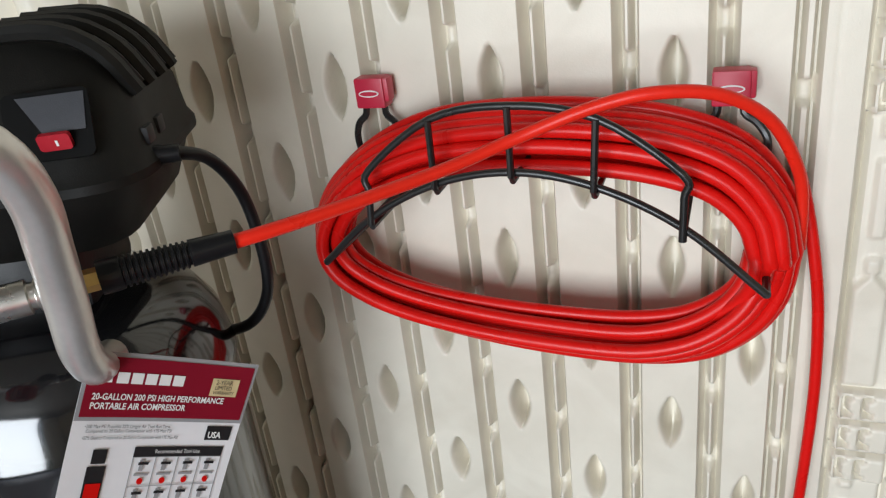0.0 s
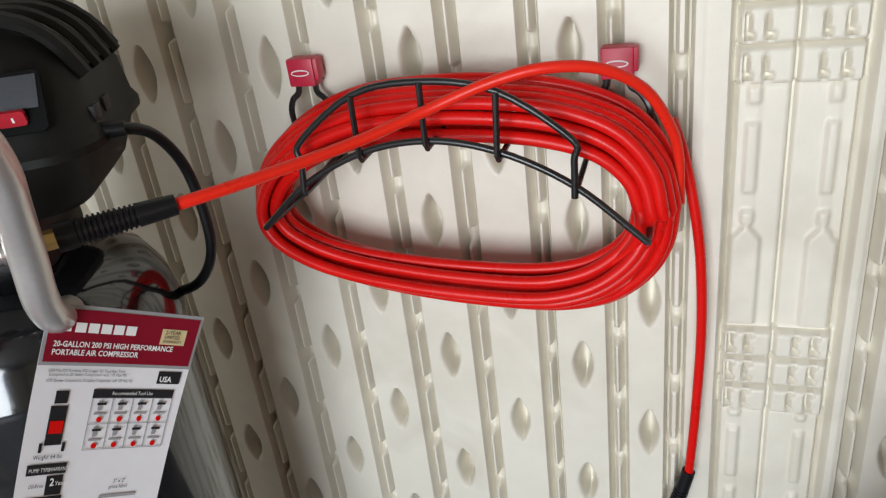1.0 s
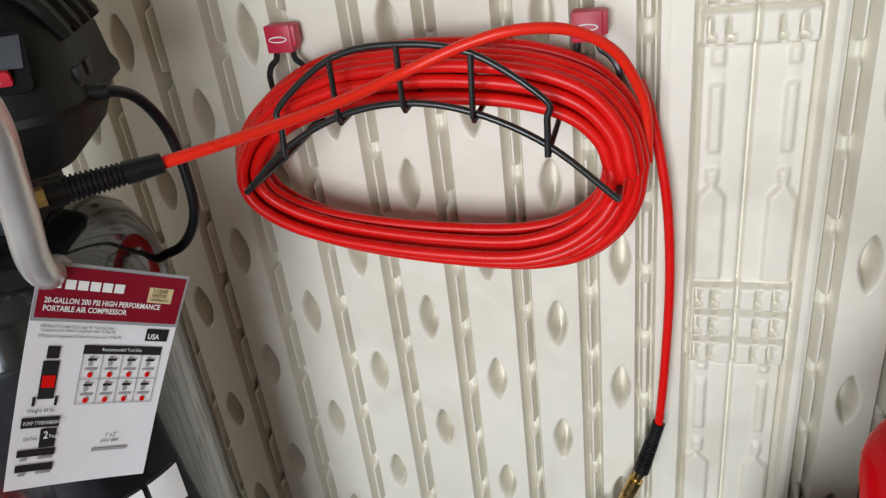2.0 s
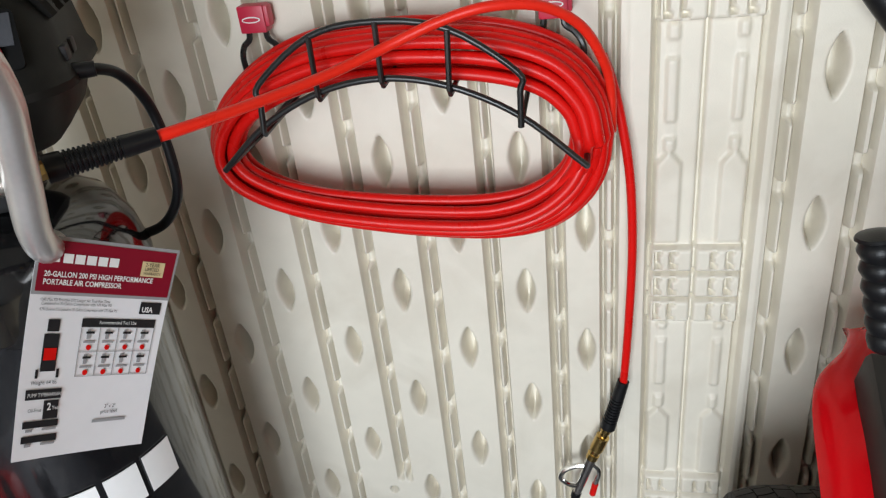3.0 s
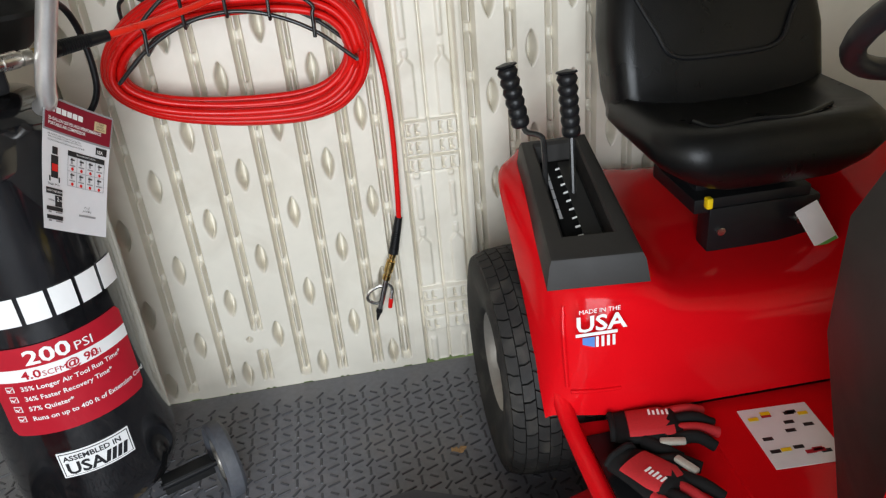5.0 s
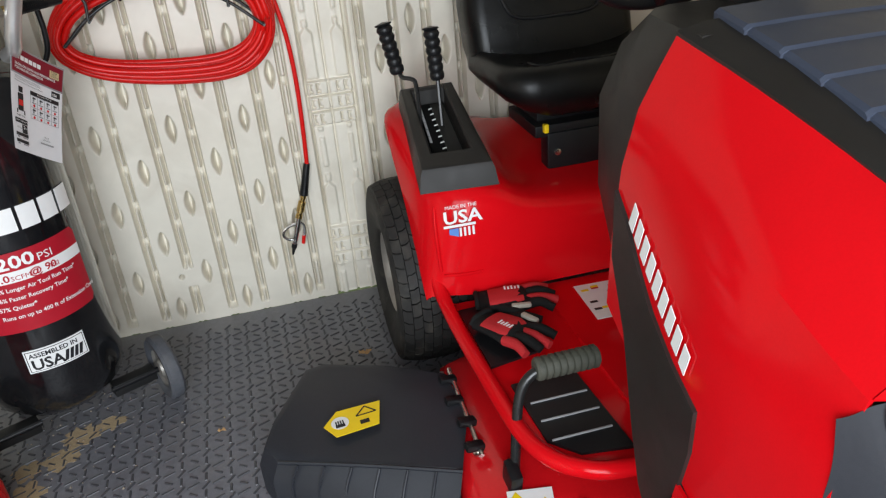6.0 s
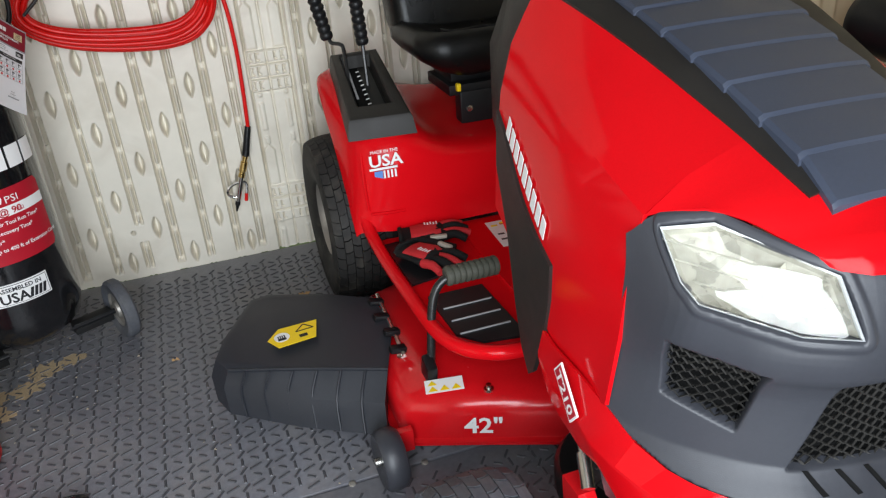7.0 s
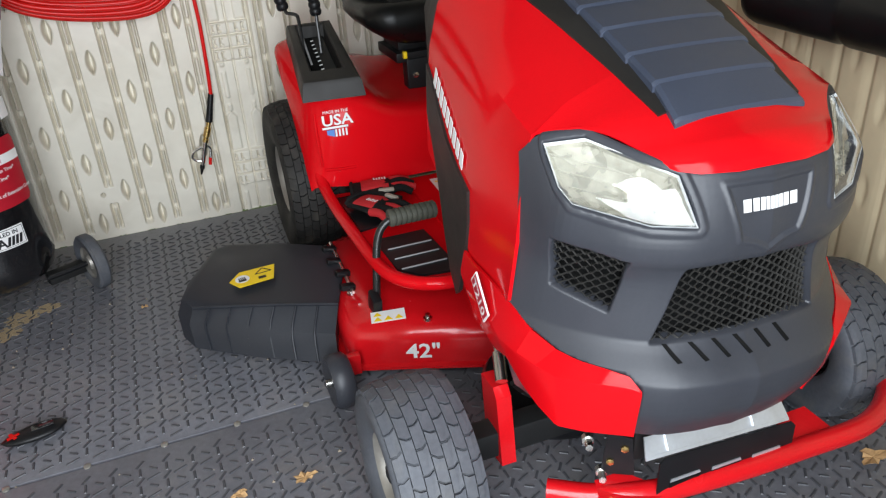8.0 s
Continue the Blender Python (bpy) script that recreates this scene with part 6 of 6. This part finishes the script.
lathe(bm, [(0, 0), (0.0108, 0), (0.0108, 0.012), (0, 0.0125)], q0 - cdir * 0.012, cdir, 6)
part("coupler_nut", bm, M_BRASS, man, "brass coupler nut", 10)
bm = bmesh.new()
gc, gn = Vector((-0.228, 0.392, 1.085)), Vector((0.25, -0.62, 0.74)).normalized()
lathe(bm, [(0, -0.026), (0.022, -0.026), (0.027, -0.020), (0.028, 0.000), (0.030, 0.001), (0.030, 0.006), (0.026, 0.007), (0.026, 0.003)], gc, gn, 28)
gauge_ob = part("pressure_gauge", bm, M_BLACK, man, "round pressure gauge with white dial, greyed as if shaded")
bm = bmesh.new()
lathe(bm, [(0, 0), (0.026, 0), (0.026, 0.003), (0, 0.003)], gc, gn, 24)
# White dial given grey paint: shade from the handle put into its colour.
part("dial", bm, M_ALU, gauge_ob)
bm = bmesh.new()
gto = frame_at(gc + gn * 0.0034, RV, gn.cross(RV))
plate(bm, [(-0.001, -0.004), (0.001, -0.004), (0.014, 0.012), (0.0135, 0.0125)], 0.0006, gto)
for k in range(11):
    a = radians(-45 + 27 * k)
    plate(bm, [(0.019 * math.cos(a), 0.019 * math.sin(a)), (0.0235 * math.cos(a - 0.04), 0.0235 * math.sin(a - 0.04)), (0.0235 * math.cos(a + 0.04), 0.0235 * math.sin(a + 0.04))], 0.0005, gto)
part("dial_marks", bm, M_INK, gauge_ob, smooth=0)
bm = bmesh.new()
kc, kn = Vector((-0.274, 0.397, 1.030)), Vector((0.16, -0.70, -0.70)).normalized()
prof = [(0, 0), (0.026, 0.0), (0.030, 0.006), (0.030, 0.036), (0.026, 0.042), (0, 0.042)]
lathe(bm, prof, kc, kn, 40)
knob = part("regulator_knob", bm, M_HOSE, man, "ribbed red regulator knob", 30)
for k in range(20):
    a = 2 * math.pi * k / 20
    kq = Vector((0, 0, 1)).rotation_difference(kn)
    d = kq @ Vector((math.cos(a), math.sin(a), 0))
    bm = bmesh.new()
    tube(bm, [kc + kn * 0.006 + d * 0.0300, kc + kn * 0.034 + d * 0.0300], 0.0024, 6, 1)
    part("rib", bm, M_HOSE, knob)
bm = bmesh.new()
lathe(bm, [(0, 0), (0.020, 0), (0.020, 0.002), (0, 0.002)], kc + kn * 0.042, kn, 24)
part("knob_face", bm, M_INK, knob)

# Feet and wheels.
for s in (-1, 1):
    wc = P(s * 0.225, 0.118, 0.090)
    bm = bmesh.new()
    lathe(bm, [(0.052, -0.013), (0.060, -0.017), (0.082, -0.019), (0.089, -0.012), (0.090, 0), (0.089, 0.012), (0.082, 0.019), (0.060, 0.017), (0.052, 0.013)], wc, RV, 40)
    wh = part("wheel", bm, M_TYREF, comp, "grey wheel with black rubber tread")
    bm = bmesh.new()
    lathe(bm, [(0.061, -0.015), (0.056, -0.013), (0.050, -0.006), (0.026, -0.005), (0.022, -0.016), (0.010, -0.018), (0, -0.018), (0, 0.018), (0.022, 0.016), (0.026, 0.005), (0.050, 0.006), (0.056, 0.013), (0.061, 0.015)], wc, RV, 36)
    part("wheel_disc", bm, M_RIM, wh, "light grey plastic wheel disc", 30)
    bm = bmesh.new()
    tube(bm, [wc - RV * s * 0.14, wc + RV * s * 0.022], 0.008, 10, 1)
    part("axle", bm, M_BLACK, wh)
    bm = bmesh.new()
    box(bm, P(s * 0.145, 0.105, 0.082), (0.11, 0.035, 0.034), 0.003, (0, 0, 25))
    part("wheel_bracket", bm, M_DARK, comp, "black steel wheel bracket")
    bm = bmesh.new()
    box(bm, P(s * 0.10, -0.11, 0.055), (0.03, 0.03, 0.11), 0.005, (0, 0, 25))
    part("rear_foot", bm, M_BLACK, comp, "black rubber foot")

# Hang tag on the handle.
tag = thing("product_tag", (-0.18, 0.50, 0.88), "white and maroon cardboard product tag hung on the handle", "tag")
TL, TR_, BL = Vector((-0.191, 0.474, 0.971)), Vector((-0.139, 0.600, 0.880)), Vector((-0.198, 0.374, 0.781))
tw = (TR_ - TL).length
tr_dir = (TR_ - TL).normalized()
dn = (BL - TL)
dn = (dn - tr_dir * dn.dot(tr_dir))
th = dn.length
dn.normalize()
t_out = tr_dir.cross(-dn).normalized()


def on_tag(a, b, h=0.0):
    """a across, b down, each 0 to 1; the card bows a little."""
    bow = 0.006 * math.sin(math.pi * min(1, max(0, b))) + 0.010 * (b * b)
    a = 0.5 + (a - 0.5) * (1 - 0.12 * b) - 0.03 * b
    return TL + tr_dir * (a * tw) + dn * (b * th) + t_out * (h - bow + 0.004 * (2 * a - 1) ** 2)


def card(name, a0, b0, a1, b1, material, lift, parent, label="", n=10):
    bm = bmesh.new()
    m = max(2, int(n * (b1 - b0)) + 1)
    k = max(2, int(n * (a1 - a0)) + 1)
    for off in (lift, lift - 0.0004):
        grid = [[bm.verts.new(on_tag(a0 + (a1 - a0) * i / k, b0 + (b1 - b0) * j / m, off)) for i in range(k + 1)] for j in range(m + 1)]
        for j in range(m):
            for i in range(k):
                bm.faces.new((grid[j][i], grid[j][i + 1], grid[j + 1][i + 1], grid[j + 1][i]))
    return part(name, bm, material, parent, label, 40)


def tag_text(bm, text, height, a, b, lift=0.0022, squeeze=1.0, bold=0.0):
    letters(bm, text, height * th, lambda x, y, h=0.0: on_tag(a + x / tw, b - y / th, lift), squeeze=squeeze, bold=bold * th)


body = card("card", 0.0, 0.0, 1.0, 1.0, M_CARD, 0.0, tag, "white card")
card("header_edge", 0.0, 0.0, 1.0, 0.265, M_GINK, 0.0008, body, "grey header edge")
card("header", 0.02, 0.018, 0.98, 0.250, M_MAROON, 0.0014, body, "maroon header band")
for k in range(5):
    card("brand_block", 0.175 + 0.080 * k, 0.075, 0.240 + 0.080 * k, 0.118, M_WHITE, 0.0020, body)
card("brand_emblem", 0.075, 0.070, 0.150, 0.116, M_WHITE, 0.0020, body)
card("warranty_box", 0.735, 0.075, 0.905, 0.150, M_GOLD, 0.0020, body, "gold warranty box")
bm = bmesh.new()
tag_text(bm, "20-GALLON 200 PSI HIGH PERFORMANCE", 0.0245, 0.060, 0.182, squeeze=0.92, bold=0.0008)
tag_text(bm, "PORTABLE AIR COMPRESSOR", 0.0245, 0.060, 0.218, squeeze=0.92, bold=0.0008)
part("title_writing", bm, M_WHITE, body, smooth=0)
for text, size, a, b, lift, sq in (("2-YEAR", 0.019, 0.755, 0.100, 0.0028, 0.95), ("LIMITED", 0.017, 0.755, 0.122, 0.0028, 0.95), ("WARRANTY", 0.014, 0.750, 0.142, 0.0028, 0.92),
                                    ("\u2022200 Max PSI Provides 35% Longer Air Tool Run Time", 0.0135, 0.065, 0.292, 0.0012, 0.88),
                                    ("Compared to 20 Gallon Compressor with 175 Max PSI", 0.0135, 0.075, 0.310, 0.0012, 0.88),
                                    ("\u202257% Quieter Compared to 20 Gallon Compressor with 175 Max PSI", 0.0135, 0.065, 0.336, 0.0012, 0.78),
                                    ("Weight: 64 lbs", 0.0175, 0.075, 0.668, 0.0012, 0.95), ('3" x 2"', 0.017, 0.640, 0.800, 0.0012, 1.0), ("price label", 0.017, 0.615, 0.826, 0.0012, 1.0)):
    bm = bmesh.new()
    tag_text(bm, text, size, a, b, lift, sq)
    part("small_writing", bm, M_INK, body, smooth=0)
usa_box = card("origin_box", 0.790, 0.280, 0.950, 0.340, M_INK, 0.0010, body)
bm = bmesh.new()
tag_text(bm, "USA", 0.026, 0.800, 0.330, 0.0020, 0.95, 0.001)
part("origin_writing", bm, M_WHITE, usa_box, smooth=0)
card("table_head", 0.380, 0.368, 0.930, 0.408, M_INK, 0.0010, body, "black table head")
bm = bmesh.new()
tag_text(bm, "Recommended Tool Use", 0.0165, 0.500, 0.394, 0.0020, 0.9)
part("table_title", bm, M_WHITE, body, smooth=0)
for j in range(2):
    for i in range(4):
        a, b = 0.410 + 0.137 * i, 0.420 + 0.118 * j
        card("tool_icon", a + 0.020, b, a + 0.045, b + 0.045, M_GINK, 0.0010, body)
        card("tool_icon", a + 0.010, b + 0.010, a + 0.070, b + 0.020, M_INK, 0.0016, body)
        card("tool_caption", a, b + 0.055, a + 0.085, b + 0.064, M_GINK, 0.0010, body)
        bm = bmesh.new()
        lathe(bm, [(0, 0), (0.0027, 0), (0.0027, 0.0006), (0, 0.0006)], on_tag(a + 0.042, b + 0.086, 0.0008), t_out, 14)
        part("red_dot", bm, M_HOSE, body)
for b in (0.408, 0.525, 0.640):
    card("table_line", 0.380, b, 0.930, b + 0.0025, M_GINK, 0.0013, body)
for i in range(5):
    card("table_line", 0.380 + 0.1372 * i, 0.408, 0.3835 + 0.1372 * i, 0.640, M_GINK, 0.0013, body)
# Small picture of a compressor.
pic = card("picture_tank", 0.130, 0.440, 0.235, 0.610, M_INK, 0.0010, body, "small black picture of a compressor")
card("picture_head", 0.145, 0.375, 0.225, 0.430, M_INK, 0.0010, pic)
card("picture_label", 0.140, 0.505, 0.225, 0.560, M_HOSE, 0.0016, pic)
card("picture_foot", 0.100, 0.600, 0.118, 0.640, M_INK, 0.0010, pic)
card("picture_foot", 0.245, 0.600, 0.263, 0.640, M_INK, 0.0010, pic)
for b, h in ((0.690, 0.045), (0.830, 0.030), (0.895, 0.030)):
    card("spec_bar", 0.050, b, 0.300, b + h, M_INK, 0.0010, body)
card("spec_block", 0.185, 0.742, 0.290, 0.825, M_INK, 0.0010, body)
bm = bmesh.new()
tag_text(bm, "PUMP TYPE", 0.0165, 0.060, 0.722, 0.0018, 0.85)
tag_text(bm, "WARRANTY", 0.0165, 0.185, 0.722, 0.0018, 0.82)
tag_text(bm, "2", 0.032, 0.205, 0.785, 0.0018, 1.0, 0.001)
tag_text(bm, "Year", 0.018, 0.240, 0.785, 0.0018)
part("spec_writing", bm, M_WHITE, body, smooth=0)
bm = bmesh.new()
tag_text(bm, "Oil-Free", 0.0165, 0.075, 0.790, 0.0012, 0.9)
part("spec_writing", bm, M_INK, body, smooth=0)
for b in (0.865, 0.930):
    card("spec_line", 0.075, b, 0.120, b + 0.012, M_GINK, 0.0010, body)
    card("spec_line", 0.190, b, 0.290, b + 0.010, M_GINK, 0.0010, body)
card("code_bar", 0.560, 0.852, 0.820, 0.866, M_GINK, 0.0010, body)
bm = bmesh.new()
tube(bm, [TL + tr_dir * 0.012 + dn * 0.010, TL + Vector((0.004, -0.006, 0.018)), Vector((-0.178, 0.446, 0.998)), Vector((-0.186, 0.462, 1.004))], 0.0012, 6, 4)
part("cord", bm, M_BLACK, tag, "thin black cord")


# ---- small things ----
def glove(name, at, heading, tilt, main, patch, label, flip=1):
    """A limp work glove, lying flat."""
    g = thing(name, at, label, "glove", "work gloves on the footboard")
    a = radians(heading)
    f, r = Vector((math.cos(a), math.sin(a), 0)), Vector((math.sin(a), -math.cos(a), 0)) * flip
    o = Vector(at)

    def G(p, q, z):
        return o + f * p + r * q + Vector((0, 0, z + tilt * p))

    bm = bmesh.new()
    rings = []
    for p, w, h, z in ((-0.085, 0.036, 0.013, 0.016), (-0.060, 0.040, 0.015, 0.016), (-0.030, 0.043, 0.017, 0.017), (0.0, 0.046, 0.018, 0.018), (0.022, 0.045, 0.016, 0.018), (0.035, 0.038, 0.011, 0.016)):
        rings.append([G(p, w * math.cos(t), z + h * math.sin(t) + 0.004 * math.sin(9 * p * 20 + 2 * t)) for t in np.linspace(0, 2 * math.pi, 18, endpoint=False)])
    loft(bm, rings)
    part("palm", bm, main, g, smooth=60)
    for k in range(4):
        q = -0.034 + 0.0225 * k
        n = (0.058, 0.070, 0.074, 0.060)[k]
        bm = bmesh.new()
        tube(bm, [G(0.015, q, 0.017), G(0.030 + n * 0.4, q * 1.12, 0.022 + 0.004 * (k % 2)), G(0.025 + n, q * 1.3 + 0.006 * (k % 2), 0.013)], 0.0125, 10, 4, taper=0.0098)
        part("finger", bm, main if k % 2 else patch, g)
    bm = bmesh.new()
    tube(bm, [G(-0.035, 0.034, 0.016), G(-0.010, 0.060, 0.020), G(0.022, 0.078, 0.014)], 0.0135, 10, 4, taper=0.0105)
    part("thumb", bm, main, g)
    bm = bmesh.new()
    rings = []
    for p, w, h, z in ((-0.060, 0.034, 0.008, 0.026), (-0.030, 0.036, 0.008, 0.029), (0.0, 0.038, 0.008, 0.031), (0.020, 0.032, 0.006, 0.029)):
        rings.append([G(p, w * math.cos(t), z + h * math.sin(t)) for t in np.linspace(0, 2 * math.pi, 14, endpoint=False)])
    loft(bm, rings)
    back = part("back_patch", bm, patch, g, "red fabric back", 60)
    bm = bmesh.new()
    tube(bm, [G(-0.088, q, 0.016 + 0.014 * s) for q, s in ((-0.034, 0), (-0.02, 1), (0.0, 1.1), (0.02, 1), (0.034, 0))], 0.006, 8, 4)
    part("cuff", bm, main, g)
    bm = bmesh.new()
    for k in range(5):
        to = frame_at(G(-0.022 + 0.008 * k, -0.012, 0.0400), f, r * -1 * flip)
        plate(bm, rect(0, -0.005, 0.004, 0.009 - 0.003 * (k % 2)), 0.0006, to)
    part("back_print", bm, M_WHITE, back, "white printed bars")
    bm = bmesh.new()
    box(bm, G(0.010, 0.052, 0.030), (0.045, 0.013, 0.010), 0.004, (0, 0, heading))
    part("thumb_patch", bm, M_GLOVEG, g, "grey thumb patch")
    return g


glove("work_glove", (TX - 0.245, 0.215, 0.286), -12, 0.0, M_GLOVEB, M_GLOVER, "black work glove with red trim, lying palm up on the footboard")
glove("work_glove", (TX - 0.300, 0.085, 0.290), -62, 0.05, M_GLOVEB, M_GLOVER, "red-backed black work glove lying half over the mat", -1)

# Oval pouch on the floor.
pouch = thing("belt_pouch", (-0.245, -0.128, 0.0), "small black oval pouch with a red mark, lying on the floor", "pouch")
bm = bmesh.new()
rings = []
for p in np.linspace(-1, 1, 13):
    w = 0.031 * math.sqrt(max(0.02, 1 - p * p)) * (1 + 0.12 * p)
    h = 0.012 * math.sqrt(max(0.03, 1 - p * p))
    c_ = Vector((-0.245 + 0.070 * p, -0.128 + 0.012 * p, 0.015))
    rings.append([c_ + Vector((0.0, w * math.cos(t), h * math.sin(t))) for t in np.linspace(0, 2 * math.pi, 16, endpoint=False)])
loft(bm, rings)
part("body", bm, M_BLACK, pouch, smooth=60)
bm = bmesh.new()
to = frame_at((-0.288, -0.140, 0.0262), (0.85, 0.53, 0.0), (-0.53, 0.85, 0.0))
for pts in ([(-0.014, -0.004), (0.014, -0.005), (0.016, 0.003), (-0.012, 0.005)], [(-0.003, -0.013), (0.005, -0.013), (0.004, 0.014), (-0.004, 0.014)]):
    plate(bm, pts, 0.0010, to)
    to = lambda a, b, h=0.0, t0=to: t0(a, b, h + 0.0006)
part("red_mark", bm, M_HOSE, pouch, "red cross-shaped mark", 0)
bm = bmesh.new()
box(bm, (-0.225, -0.124, 0.0275), (0.050, 0.022, 0.003), 0.001, (0, 0, 10))
part("window", bm, M_TANK, pouch, "shiny dark window")

# Red fuel can beside the compressor.
can = thing("fuel_can", (-0.62, 0.10, 0.0), "red plastic fuel can standing on the floor", "fuel can")
bm = bmesh.new()
loft(bm, [[Vector((-0.50 + a, 0.08 + b, z)) for a, b in rect(-w, -d, w, d, 0.04, 4)] for z, w, d in ((0.002, 0.105, 0.085), (0.012, 0.115, 0.095), (0.17, 0.115, 0.095), (0.21, 0.105, 0.085), (0.235, 0.07, 0.05))])
part("body", bm, M_HOSE, can, smooth=35)
bm = bmesh.new()
lathe(bm, [(0, 0), (0.026, 0), (0.026, 0.03), (0, 0.032)], (-0.50, 0.08, 0.232), (0, 0, 1), 20)
part("cap", bm, M_BLACK, can, "black screw cap")

# Black machine on the side wall, seen past the nose.
blower = thing("wall_tube", (1.74, -0.55, 0.78), "black plastic tube stored along the side wall", "tube")
bm = bmesh.new()
lathe(bm, [(0, 0), (0.055, 0.0), (0.072, 0.015), (0.078, 0.04), (0.078, 0.30), (0.074, 0.31), (0.074, 0.33), (0.080, 0.34), (0.080, 0.95), (0.06, 0.97), (0, 0.97)], (1.738, -0.13, 0.795), (0, -1, 0.0), 32)
part("body", bm, M_BLACK, blower)
bm = bmesh.new()
box(bm, (1.775, -0.62, 0.725), (0.10, 0.05, 0.03), 0.006)
part("wall_hook", bm, M_DARK, blower, "dark wall hook")

# Black tool grip on the back wall.
grip = thing("tool_grip", (0.62, 0.90, 1.08), "black plastic tool grip hung on the back wall", "tool handle")
bm = bmesh.new()
tube(bm, [Vector((0.560, 0.905, 1.170)), Vector((0.590, 0.890, 1.115)), Vector((0.640, 0.872, 1.045)), Vector((0.676, 0.865, 1.000))], 0.020, 14, 5)
part("handle", bm, M_BLACK, grip)

# Fixing plugs along the floor seam.
for k in range(14):
    x = -0.795 + 0.1667 * k
    bm = bmesh.new()
    lathe(bm, [(0, 0), (0.0085, 0), (0.0080, 0.003), (0.005, 0.0045), (0, 0.005)], (x, -0.283 - 0.004, 0.0), (0, 0, 1), 12)
    pl = part("floor_plug", bm, M_RIM)
    tagged(pl, "small grey plastic plug in the floor seam", "floor plug", "plugs along the floor seam")


def leaf(x, y, size, turn, seed):
    rg = random.Random(seed)
    bm = bmesh.new()
    n = 18
    c0 = bm.verts.new((x, y, 0.0075))
    c1 = bm.verts.new((x, y, 0.0068))
    hi, lo = [], []
    for k in range(n):
        a = 2 * math.pi * k / n
        rr = size * (0.55 + 0.45 * abs(math.cos(1.5 * a))) * (0.8 + 0.4 * rg.random())
        px, py = x + rr * math.cos(a + turn), y + 0.62 * rr * math.sin(a + turn)
        z = 0.0045 + 0.010 * rg.random()
        hi.append(bm.verts.new((px, py, z)))
        lo.append(bm.verts.new((px, py, z - 0.0007)))
    for k in range(n):
        j = (k + 1) % n
        bm.faces.new((c0, hi[k], hi[j]))
        bm.faces.new((c1, lo[j], lo[k]))
        bm.faces.new((hi[k], lo[k], lo[j], hi[j]))
    lf = part("dry_leaf", bm, M_LEAF, smooth=0)
    tagged(lf, "curled brown dry leaf lying on the floor", "leaf", "dry leaves")


for n, (x, y, s) in enumerate([(0.316, -0.532, 0.026), (0.180, -0.522, 0.020), (1.434, -0.975, 0.035), (0.42, 0.56, 0.018), (0.02, 0.36, 0.010)]):
    leaf(x, y, s, 0.9 * n, 20 + n)

# Crumbs and sawdust on the floor.
rng = random.Random(3)
verts, faces = [], []
for k in range(260):
    if k < 110:
        x, y = rng.gauss(-0.36, 0.10), rng.gauss(0.42, 0.13)
        s = 0.001 + 0.0022 * rng.random() ** 2
    else:
        x, y = rng.uniform(-0.6, 0.7), rng.uniform(-0.7, 0.85)
        s = 0.001 + 0.0035 * rng.random() ** 4
    b = len(verts)
    z = 0.0004
    for dx, dy, dz in ((-1, -.7, 0), (1, -.8, 0), (.9, .8, 0), (-.8, 1, 0), (0.1, 0, 1.2)):
        verts.append((x + dx * s, y + dy * s, z + dz * s))
    faces += [(b, b + 1, b + 4), (b + 1, b + 2, b + 4), (b + 2, b + 3, b + 4), (b + 3, b, b + 4), (b + 3, b + 2, b + 1, b)]
me = bpy.data.meshes.new("floor_crumbs")
me.from_pydata(verts, [], faces)
me.materials.append(M_CRUMB)
tagged(new("floor_crumbs", me), "pale crumbs scattered on the dark floor", "crumbs", kind="stuff")
bm = bmesh.new()
for cx, cy, r0 in ((-0.33, 0.47, 0.050), (-0.26, 0.50, 0.035), (-0.37, 0.40, 0.045), (-0.42, 0.30, 0.040), (-0.44, 0.38, 0.035)):
    pts = []
    for k in range(26):
        a = 2 * math.pi * k / 26
        rr = r0 * (0.6 + 0.55 * rng.random())
        pts.append((cx + rr * math.cos(a), cy + rr * math.sin(a)))
    plate(bm, pts, 0.0006 + 0.0002 * rng.random(), lambda a, b, h=0.0: Vector((a, b, 0.0004 + h)))
tagged(part("sawdust", bm, M_DUST, smooth=0), "tan sawdust lying between the floor treads", "sawdust", kind="stuff")
